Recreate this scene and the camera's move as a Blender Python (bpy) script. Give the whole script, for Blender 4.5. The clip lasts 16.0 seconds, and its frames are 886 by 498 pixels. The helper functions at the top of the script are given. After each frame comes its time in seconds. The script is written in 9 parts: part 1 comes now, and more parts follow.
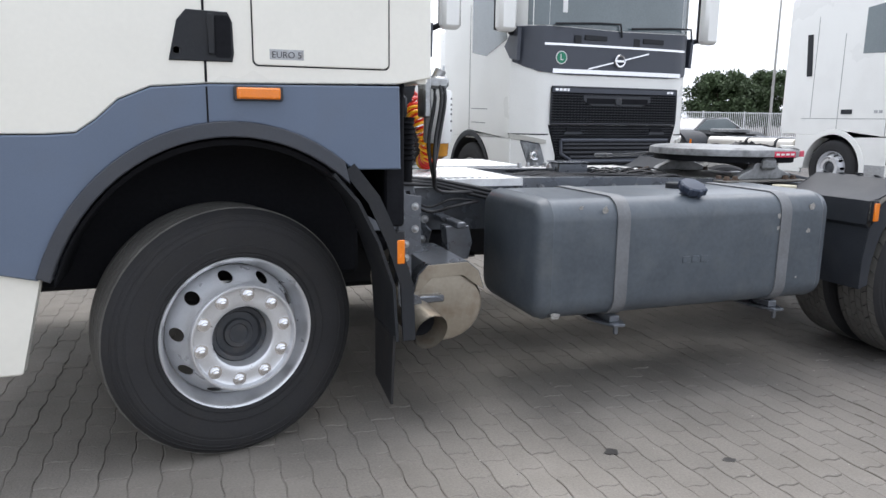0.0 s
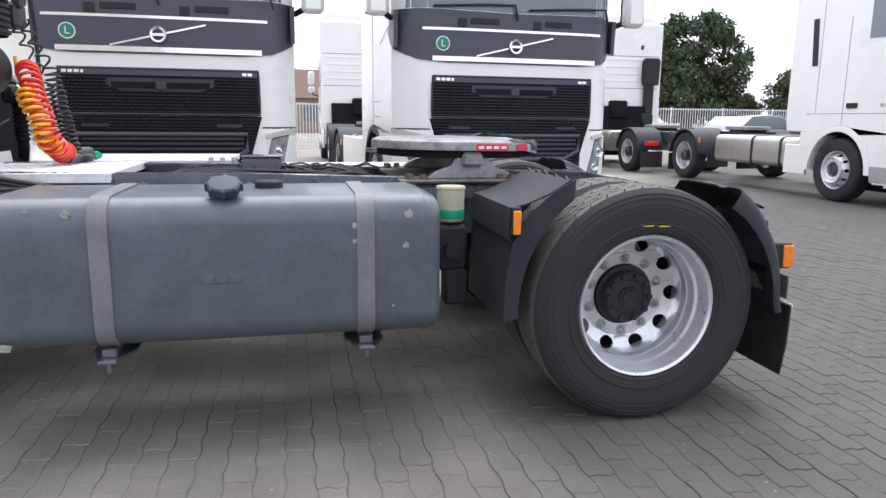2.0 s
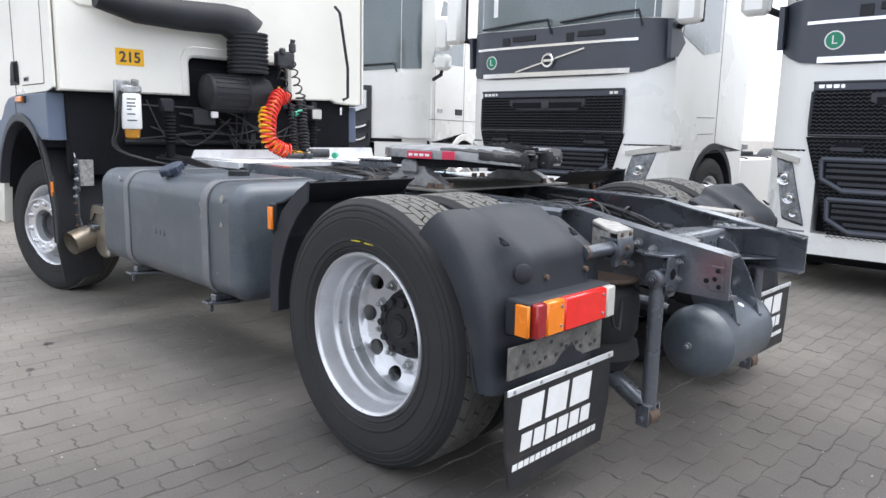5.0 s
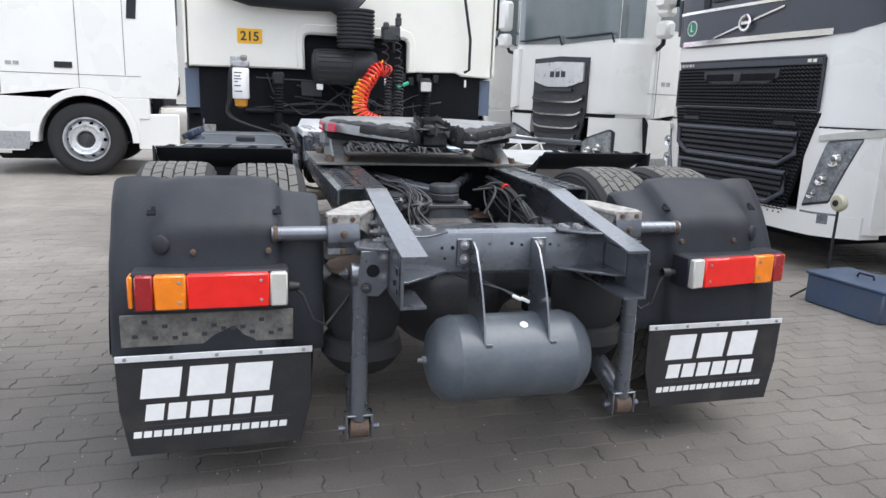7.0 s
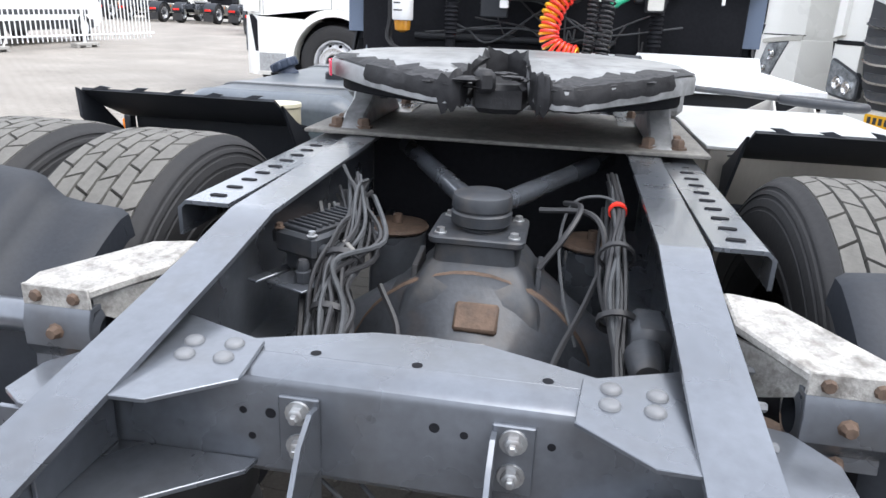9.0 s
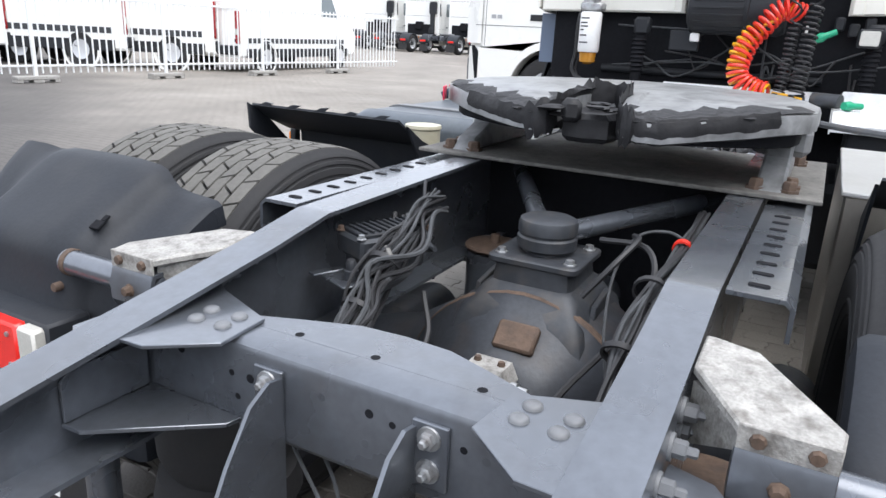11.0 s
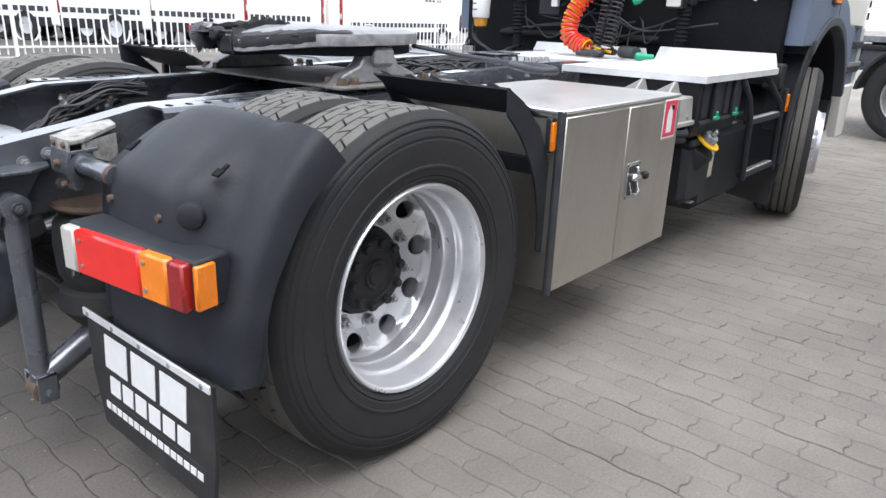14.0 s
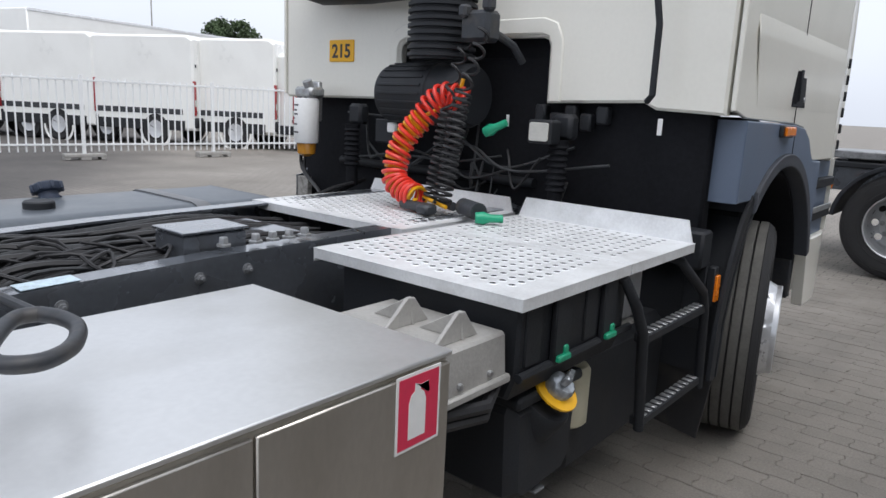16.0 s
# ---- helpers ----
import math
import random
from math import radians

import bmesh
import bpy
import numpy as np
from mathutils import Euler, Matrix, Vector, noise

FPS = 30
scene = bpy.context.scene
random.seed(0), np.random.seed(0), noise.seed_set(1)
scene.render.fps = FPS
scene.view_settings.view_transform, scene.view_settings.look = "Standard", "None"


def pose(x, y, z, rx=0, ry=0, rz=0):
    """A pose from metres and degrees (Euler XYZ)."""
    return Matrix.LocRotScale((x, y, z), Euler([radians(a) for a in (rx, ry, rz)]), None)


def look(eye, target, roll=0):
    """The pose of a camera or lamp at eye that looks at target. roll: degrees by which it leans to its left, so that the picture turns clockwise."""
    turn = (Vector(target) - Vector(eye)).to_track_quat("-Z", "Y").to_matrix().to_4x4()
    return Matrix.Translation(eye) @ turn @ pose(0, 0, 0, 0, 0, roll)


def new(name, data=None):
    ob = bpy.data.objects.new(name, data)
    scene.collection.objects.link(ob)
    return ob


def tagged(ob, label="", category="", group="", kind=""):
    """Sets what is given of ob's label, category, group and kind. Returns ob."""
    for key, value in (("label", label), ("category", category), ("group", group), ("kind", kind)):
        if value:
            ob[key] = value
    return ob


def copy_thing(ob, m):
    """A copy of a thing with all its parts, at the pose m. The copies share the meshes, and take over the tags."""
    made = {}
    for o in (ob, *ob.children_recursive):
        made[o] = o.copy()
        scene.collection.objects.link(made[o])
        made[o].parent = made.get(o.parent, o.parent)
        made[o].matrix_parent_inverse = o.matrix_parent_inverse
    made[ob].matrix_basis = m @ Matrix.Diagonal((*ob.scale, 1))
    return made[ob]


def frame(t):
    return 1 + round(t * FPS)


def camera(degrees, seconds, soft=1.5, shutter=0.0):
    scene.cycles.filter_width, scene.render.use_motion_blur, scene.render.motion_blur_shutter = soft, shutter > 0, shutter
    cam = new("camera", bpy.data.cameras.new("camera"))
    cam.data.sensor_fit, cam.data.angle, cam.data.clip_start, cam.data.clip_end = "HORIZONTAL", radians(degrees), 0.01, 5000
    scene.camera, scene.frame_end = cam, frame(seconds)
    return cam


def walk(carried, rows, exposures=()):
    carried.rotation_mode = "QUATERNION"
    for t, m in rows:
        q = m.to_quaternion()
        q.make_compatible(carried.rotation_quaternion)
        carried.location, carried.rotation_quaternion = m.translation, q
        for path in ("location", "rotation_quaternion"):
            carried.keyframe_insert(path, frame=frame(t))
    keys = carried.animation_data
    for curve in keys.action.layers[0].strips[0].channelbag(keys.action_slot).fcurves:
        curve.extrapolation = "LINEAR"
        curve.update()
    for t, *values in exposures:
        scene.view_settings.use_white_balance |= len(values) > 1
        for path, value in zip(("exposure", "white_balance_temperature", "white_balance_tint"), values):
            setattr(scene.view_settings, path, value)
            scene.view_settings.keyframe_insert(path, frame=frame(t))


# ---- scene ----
cam = camera(65.0, 16.0)
PATH = [
    (0, (-3.799, -3.746, 1.294), (-3.144, -1.893, 0.926), 0.7),
    (0.5, (-3.252, -3.684, 1.296), (-2.74, -1.79, 0.909), 0.7),
    (1, (-2.619, -3.707, 1.308), (-2.155, -1.8, 0.927), 0.3),
    (1.5, (-2.016, -3.66, 1.278), (-1.581, -1.745, 0.901), 0.3),
    (2, (-1.404, -3.682, 1.242), (-0.988, -1.761, 0.873), 0.6),
    (2.5, (-0.841, -3.632, 1.227), (-0.669, -1.672, 0.864), 0.8),
    (3, (-0.267, -3.598, 1.222), (-0.405, -1.634, 0.872), 1.0),
    (3.5, (0.284, -3.486, 1.213), (-0.299, -1.605, 0.864), 1.0),
    (4, (0.884, -3.293, 1.203), (0.006, -1.528, 0.865), 1.0),
    (4.5, (1.409, -3.044, 1.191), (0.274, -1.432, 0.853), 1.1),
    (4.7, (1.601, -2.915, 1.2), (0.363, -1.381, 0.862), 1.2),
    (6.8, (2.804, -0.974, 1.237), (0.943, -0.346, 0.859), 2.0),
    (7, (2.784, -0.781, 1.257), (0.904, -0.25, 0.83), 2.1),
    (7.5, (2.638, -0.364, 1.295), (0.731, -0.12, 0.742), 2.3),
    (8, (2.262, -0.083, 1.31), (0.356, -0.047, 0.705), 2.6),
    (8.5, (1.828, 0.107, 1.301), (-0.06, -0.021, 0.654), 2.5),
    (9, (1.398, 0.147, 1.257), (-0.469, -0.155, 0.606), 2.4),
    (9.2, (1.255, 0.137, 1.266), (-0.598, -0.207, 0.597), 2.7),
    (11.5, (1.477, 0.746, 1.265), (-0.106, -0.334, 0.695), 2.5),
    (12, (1.798, 1.101, 1.268), (0.315, -0.11, 0.692), 2.0),
    (12.5, (1.995, 1.459, 1.279), (0.521, 0.241, 0.693), 1.9),
    (13, (1.981, 1.865, 1.261), (0.508, 0.659, 0.651), 1.8),
    (13.5, (1.696, 2.108, 1.197), (0.218, 0.919, 0.562), 2.1),
    (14, (1.337, 2.332, 1.215), (-0.121, 1.123, 0.571), 2.2),
    (14.5, (0.862, 2.343, 1.252), (-0.565, 1.099, 0.609), 2.4),
    (15, (0.363, 2.284, 1.314), (-1.094, 1.039, 0.741), 2.7),
    (15.5, (-0.071, 2.184, 1.358), (-1.557, 0.934, 0.879), 2.7),
    (16, (-0.471, 2.024, 1.414), (-1.984, 0.782, 1.008), 2.7),
]
walk(cam, [(t, look(eye, target, roll)) for t, eye, target, roll in PATH], [(0, 0.92), (1, 1.02), (2, 1.1), (2.5, 1.1), (3.5, 1.25), (4, 1.25), (4.7, 1.2), (6.8, 1.02), (7.5, 1.1), (8.5, 1.42), (9.2, 1.45), (11.5, 1.1), (12, 1.1), (12.5, 1.0), (13.3, 1.04), (14, 1.25), (14.6, 1.2), (15, 0.93), (15.5, 0.5), (16, 0.36)])

# ---- light ----
world = bpy.data.worlds.new("overcast_sky")
scene.world = world
world.use_nodes = True
wn = world.node_tree
sky = wn.nodes.new("ShaderNodeTexSky")
sky.sky_type, sky.sun_disc = "NISHITA", False
sky.sun_elevation, sky.sun_rotation = radians(66), radians(24)
sky.air_density, sky.dust_density, sky.ozone_density = 1.0, 4.0, 1.0
pale = wn.nodes.new("ShaderNodeHueSaturation")
pale.inputs["Saturation"].default_value = 0.28
cloud = wn.nodes.new("ShaderNodeTexNoise")
cloud.inputs["Scale"].default_value, cloud.inputs["Detail"].default_value = 2.2, 6.0
cramp = wn.nodes.new("ShaderNodeMapRange")
cramp.inputs["To Min"].default_value, cramp.inputs["To Max"].default_value = 0.9, 1.08
cmix = wn.nodes.new("ShaderNodeMixRGB")
cmix.blend_type, cmix.inputs["Fac"].default_value = "MULTIPLY", 1.0
wn.links.new(sky.outputs["Color"], pale.inputs["Color"])
wn.links.new(cloud.outputs["Fac"], cramp.inputs["Value"])
wn.links.new(cramp.outputs["Result"], cmix.inputs["Color2"])
back = wn.nodes["Background"]
veil = wn.nodes.new("ShaderNodeMixRGB")
veil.inputs["Fac"].default_value = 0.75
veil.inputs["Color2"].default_value = (4.2, 4.5, 5.15, 1)
wn.links.new(pale.outputs["Color"], veil.inputs["Color1"])
wn.links.new(veil.outputs["Color"], cmix.inputs["Color1"])
wn.links.new(cmix.outputs["Color"], back.inputs["Color"])
back.inputs["Strength"].default_value = 0.182
sun = new("sun", bpy.data.lights.new("sun", "SUN"))
sun.data.energy, sun.data.angle, sun.data.color = 1.2, radians(60), (0.99, 0.98, 0.99)
sun.matrix_world = look((2.53, 5.7, 14), (0, 0, 0))

# ---- materials ----


def mat(name, col, rough=0.5, metal=0.0, var=0.12, scale=3.0, fine=60.0, bump=0.1, grime=0.0, grimecol=(0.12, 0.1, 0.08), coat=0.0, stretch=None, trans=0.0, rand=0.0, world=False, spec=0.5):
    """Principled surface with broad and fine colour variation, grime patches and relief."""
    m = bpy.data.materials.new(name)
    m.use_nodes = True
    nt = m.node_tree
    N, L = nt.nodes, nt.links
    p = N["Principled BSDF"]
    tc = N.new("ShaderNodeTexCoord")
    vec = N.new("ShaderNodeNewGeometry").outputs["Position"] if world else tc.outputs["Object"]
    if stretch:
        mp = N.new("ShaderNodeMapping")
        mp.inputs["Scale"].default_value = stretch
        L.new(vec, mp.inputs["Vector"])
        vec = mp.outputs["Vector"]
    def nz(sc, det=4.0):
        n = N.new("ShaderNodeTexNoise")
        n.inputs["Scale"].default_value, n.inputs["Detail"].default_value = sc, det
        L.new(vec, n.inputs["Vector"])
        return n.outputs["Fac"]
    broad, small = nz(scale), nz(fine, 3.0)
    def math_node(op, a, b):
        k = N.new("ShaderNodeMath")
        k.operation = op
        for i, q in enumerate((a, b)):
            if hasattr(q, "links"):
                L.new(q, k.inputs[i])
            else:
                k.inputs[i].default_value = q
        return k.outputs[0]
    mixv = math_node("ADD", math_node("MULTIPLY", broad, 0.6), math_node("MULTIPLY", small, 0.4))
    mr = N.new("ShaderNodeMapRange")
    mr.inputs["From Min"].default_value, mr.inputs["From Max"].default_value = 0.3, 0.7
    mr.inputs["To Min"].default_value, mr.inputs["To Max"].default_value = 1 - var, 1 + var
    L.new(mixv, mr.inputs["Value"])
    val = mr.outputs["Result"]
    if rand:
        oi = N.new("ShaderNodeObjectInfo")
        val = math_node("MULTIPLY", val, math_node("ADD", math_node("MULTIPLY", oi.outputs["Random"], rand), 1 - rand / 2))
    mul = N.new("ShaderNodeMixRGB")
    mul.blend_type, mul.inputs["Fac"].default_value = "MULTIPLY", 1.0
    mul.inputs["Color1"].default_value = (*col, 1)
    L.new(val, mul.inputs["Color2"])
    out = mul.outputs["Color"]
    if grime:
        g = N.new("ShaderNodeMapRange")
        g.inputs["From Min"].default_value, g.inputs["From Max"].default_value = 0.5, 0.72
        g.inputs["To Max"].default_value = grime
        L.new(nz(scale * 1.7, 8.0), g.inputs["Value"])
        mg = N.new("ShaderNodeMixRGB")
        mg.inputs["Color2"].default_value = (*grimecol, 1)
        L.new(g.outputs["Result"], mg.inputs["Fac"])
        L.new(out, mg.inputs["Color1"])
        out = mg.outputs["Color"]
    L.new(out, p.inputs["Base Color"])
    rr = N.new("ShaderNodeMapRange")
    rr.inputs["To Min"].default_value, rr.inputs["To Max"].default_value = max(0.0, rough - 0.1), min(1.0, rough + 0.1)
    L.new(broad, rr.inputs["Value"])
    L.new(rr.outputs["Result"], p.inputs["Roughness"])
    p.inputs["Metallic"].default_value = metal
    p.inputs["Coat Weight"].default_value = coat
    p.inputs["Specular IOR Level"].default_value = spec
    p.inputs["Coat Roughness"].default_value = 0.12
    p.inputs["Transmission Weight"].default_value = trans
    if bump:
        b = N.new("ShaderNodeBump")
        b.inputs["Strength"].default_value, b.inputs["Distance"].default_value = bump, 0.004
        L.new(small, b.inputs["Height"])
        L.new(b.outputs["Normal"], p.inputs["Normal"])
    return m


CREAM = mat("cream_paint", (0.82, 0.80, 0.725), 0.3, var=0.03, coat=0.4, bump=0.02, scale=1.5, grime=0.06)
WHITE = mat("white_paint", (0.83, 0.83, 0.80), 0.3, var=0.03, coat=0.4, bump=0.02, scale=1.0, grime=0.08, grimecol=(0.35, 0.33, 0.3))
SLATE = mat("slate_panel", (0.115, 0.15, 0.215), 0.45, var=0.06, bump=0.06, fine=200, grime=0.1)
CHASSIS = mat("chassis_paint", (0.14, 0.153, 0.175), 0.28, metal=0.6, var=0.2, bump=0.08, grime=0.35, grimecol=(0.10, 0.095, 0.09), scale=6, coat=0.7)
TANKP = mat("tank_paint", (0.072, 0.086, 0.102), 0.42, coat=0.22, var=0.22, bump=0.06, grime=0.32, grimecol=(0.135, 0.145, 0.15), scale=5)
BLACKP = mat("black_plastic", (0.020, 0.022, 0.026), 0.58, spec=0.3, var=0.25, bump=0.15, fine=150, grime=0.35, grimecol=(0.034, 0.032, 0.03), scale=4)
FENDP = mat("fender_plastic", (0.02, 0.023, 0.029), 0.55, spec=0.3, var=0.25, bump=0.1, fine=120, grime=0.4, grimecol=(0.045, 0.045, 0.048), scale=4)
ARCHM = mat("arch_plastic", (0.045, 0.05, 0.062), 0.5, var=0.15, bump=0.1, fine=150, grime=0.3, grimecol=(0.06, 0.06, 0.062), scale=5)
# near-black for black parts, and for shade painted into holes, slots and recesses
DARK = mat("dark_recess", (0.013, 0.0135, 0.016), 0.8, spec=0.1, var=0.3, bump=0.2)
RUBBER = mat("tyre_rubber", (0.025, 0.025, 0.0265), 0.75, spec=0.35, var=0.2, bump=0.15, fine=90, grime=0.35, grimecol=(0.036, 0.033, 0.03), scale=6)
TREAD = mat("tread_rubber", (0.115, 0.111, 0.102), 0.85, var=0.25, bump=0.3, fine=90, grime=0.3, grimecol=(0.08, 0.075, 0.07), scale=9)
RIMS = mat("silver_rim", (0.68, 0.69, 0.71), 0.30, metal=0.62, var=0.08, bump=0.1, fine=160, grime=0.18, grimecol=(0.2, 0.19, 0.18), scale=8)
HUBM = mat("hub_dark", (0.042, 0.046, 0.053), 0.5, metal=0.2, var=0.25, bump=0.2, grime=0.3, scale=12)
STEEL = mat("bolt_steel", (0.42, 0.43, 0.44), 0.4, metal=0.8, var=0.2, bump=0.1, grime=0.35, grimecol=(0.2, 0.14, 0.1), scale=30)
RUST = mat("rusty_steel", (0.10, 0.066, 0.047), 0.8, var=0.4, bump=0.4, fine=90, scale=25, grime=0.6, grimecol=(0.06, 0.045, 0.038))
GALV = mat("galvanised_deck", (0.78, 0.79, 0.80), 0.42, metal=0.3, var=0.12, bump=0.1, fine=120, scale=8, grime=0.25, grimecol=(0.4, 0.39, 0.37))
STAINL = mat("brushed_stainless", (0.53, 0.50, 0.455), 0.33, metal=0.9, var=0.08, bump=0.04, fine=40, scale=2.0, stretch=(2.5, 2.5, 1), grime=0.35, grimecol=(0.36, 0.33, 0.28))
# paler copy of the stainless: the sky's brightness on top put into the colour
LIDM = mat("skylit_stainless_lid", (0.74, 0.74, 0.73), 0.40, metal=0.9, var=0.06, bump=0.05, fine=60, scale=2.2, grime=0.35, grimecol=(0.52, 0.51, 0.48))
CASTAL = mat("cast_aluminium", (0.34, 0.33, 0.31), 0.65, metal=0.2, var=0.4, bump=0.4, fine=220, scale=30, grime=0.8, grimecol=(0.13, 0.118, 0.105))
EXHAUST = mat("exhaust_steel", (0.36, 0.32, 0.26), 0.4, metal=0.7, var=0.15, bump=0.1, scale=7, grime=0.5, grimecol=(0.16, 0.1, 0.06))
CHROME = mat("chrome", (0.75, 0.75, 0.76), 0.15, metal=1.0, var=0.03, bump=0.0)
CASTGR = mat("grey_casting", (0.40, 0.39, 0.37), 0.55, metal=0.3, var=0.15, bump=0.2, fine=120, scale=9, grime=0.3, grimecol=(0.25, 0.23, 0.21))
GREASE = mat("greasy_plate", (0.25, 0.255, 0.26), 0.38, metal=0.3, var=0.35, bump=0.3, fine=40, scale=9, grime=0.5, grimecol=(0.02, 0.02, 0.022))
BLACKGR = mat("black_grease", (0.022, 0.022, 0.024), 0.55, spec=0.3, var=0.4, bump=0.5, fine=60, scale=20)
RED = mat("red_lens", (0.80, 0.018, 0.012), 0.2, var=0.1, scale=25, fine=200, bump=0.15, coat=0.6)
ORANGE = mat("orange_lens", (0.85, 0.22, 0.01), 0.25, var=0.1, scale=25, fine=200, bump=0.15, coat=0.5)
CLEAR = mat("clear_lens", (0.52, 0.51, 0.47), 0.2, var=0.1, scale=25, fine=200, bump=0.15, coat=0.6)
DKRED = mat("reflector_red", (0.3, 0.012, 0.015), 0.25, var=0.1, scale=25, fine=200, bump=0.2, coat=0.5)
LAMPGL = mat("lamp_glass", (0.30, 0.32, 0.34), 0.1, var=0.6, scale=16, metal=0.4, bump=0.1)
GLASS = mat("windscreen_glass", (0.10, 0.13, 0.14), 0.06, var=0.2, scale=1.5, bump=0.0, coat=1.0)
FLAP = mat("mudflap_rubber", (0.018, 0.018, 0.02), 0.55, var=0.2, bump=0.1, fine=120, scale=5, grime=0.2)
PRINT = mat("white_print", (0.78, 0.78, 0.77), 0.5, var=0.05, scale=20, bump=0.0)
COILY = mat("yellow_hose", (0.85, 0.42, 0.01), 0.35, var=0.08, bump=0.0, coat=0.2)
COILR = mat("red_hose", (0.72, 0.035, 0.02), 0.35, var=0.08, bump=0.0, coat=0.2)
CABLE = mat("black_cable", (0.02, 0.02, 0.022), 0.55, var=0.2, bump=0.05)
GREYCAB = mat("grey_loom", (0.055, 0.058, 0.062), 0.65, spec=0.3, var=0.35, bump=0.2, scale=25)
CHALK = mat("yellow_chalk", (0.6, 0.5, 0.05), 0.9, var=0.3, scale=60, bump=0.2)
STENCILP = mat("stone_worn_panel", (0.13, 0.125, 0.115), 0.7, var=0.45, bump=0.4, fine=90, scale=18, grime=0.5, grimecol=(0.05, 0.048, 0.045))
STRAPM = mat("strap_steel", (0.15, 0.156, 0.165), 0.5, var=0.2, bump=0.1, fine=90, scale=8, grime=0.3, grimecol=(0.1, 0.095, 0.09))
AXLEM = mat("stained_axle", (0.045, 0.049, 0.057), 0.42, var=0.35, bump=0.2, fine=80, scale=7, grime=0.45, grimecol=(0.075, 0.055, 0.042), coat=0.25)
CAPM = mat("cap_plastic", (0.03, 0.042, 0.07), 0.62, var=0.15, bump=0.1)
DIRTYW = mat("dirty_white_wire", (0.17, 0.165, 0.155), 0.7, spec=0.3, var=0.35, bump=0.1, scale=30, grime=0.4)
GREEN = mat("green_plug", (0.01, 0.32, 0.17), 0.4, var=0.1, bump=0.0)
FILTERW = mat("filter_can", (0.78, 0.78, 0.77), 0.35, var=0.06, bump=0.0)
AMBER = mat("amber_bowl", (0.5, 0.22, 0.02), 0.2, var=0.2, bump=0.0, coat=0.5)
YELLOW = mat("yellow_plate", (0.85, 0.45, 0.01), 0.45, var=0.06, bump=0.0)
GREASEP = mat("grease_pot", (0.46, 0.43, 0.32), 0.4, var=0.1, bump=0.0)
FIRE = mat("fire_sticker", (0.62, 0.03, 0.08), 0.4, var=0.06, bump=0.0)
INK = mat("dark_print", (0.03, 0.03, 0.035), 0.5, var=0.1, bump=0.0)
CABLUE = mat("slate_grille_band", (0.055, 0.062, 0.08), 0.4, var=0.08, bump=0.05)
GRILLE = mat("grille_plastic", (0.028, 0.031, 0.038), 0.45, var=0.15, bump=0.1)
CONC = mat("concrete_foot", (0.33, 0.32, 0.30), 0.85, var=0.2, bump=0.4, scale=8, grime=0.3)
FENCEW = mat("white_fence", (0.72, 0.73, 0.73), 0.45, var=0.06, bump=0.05)
LGREEN = mat("green_badge", (0.01, 0.22, 0.12), 0.4, var=0.05, bump=0.0)
LABELB = mat("pale_blue_label", (0.50, 0.62, 0.70), 0.45, var=0.3, scale=40, fine=200, bump=0.0, grime=0.2)
BLUEBOX = mat("blue_steel_box", (0.05, 0.08, 0.14), 0.45, var=0.15, bump=0.1, grime=0.3)
BARK = mat("bark", (0.10, 0.08, 0.06), 0.9, var=0.4, bump=0.6, scale=6)
LEAF = mat("leaves", (0.055, 0.085, 0.035), 0.7, var=0.5, scale=0.6, fine=5, bump=0.1)
ROOFT = mat("roof_tiles", (0.16, 0.09, 0.07), 0.8, var=0.2, bump=0.3)
WALLB = mat("brick_wall", (0.28, 0.2, 0.16), 0.85, var=0.2, bump=0.3)
REDTRUCK = mat("red_paint", (0.5, 0.02, 0.03), 0.3, var=0.05, coat=0.4, bump=0.0)
CARBLK = mat("car_black", (0.02, 0.022, 0.025), 0.2, var=0.05, coat=0.8, bump=0.0)

# ---- mesh tools ----


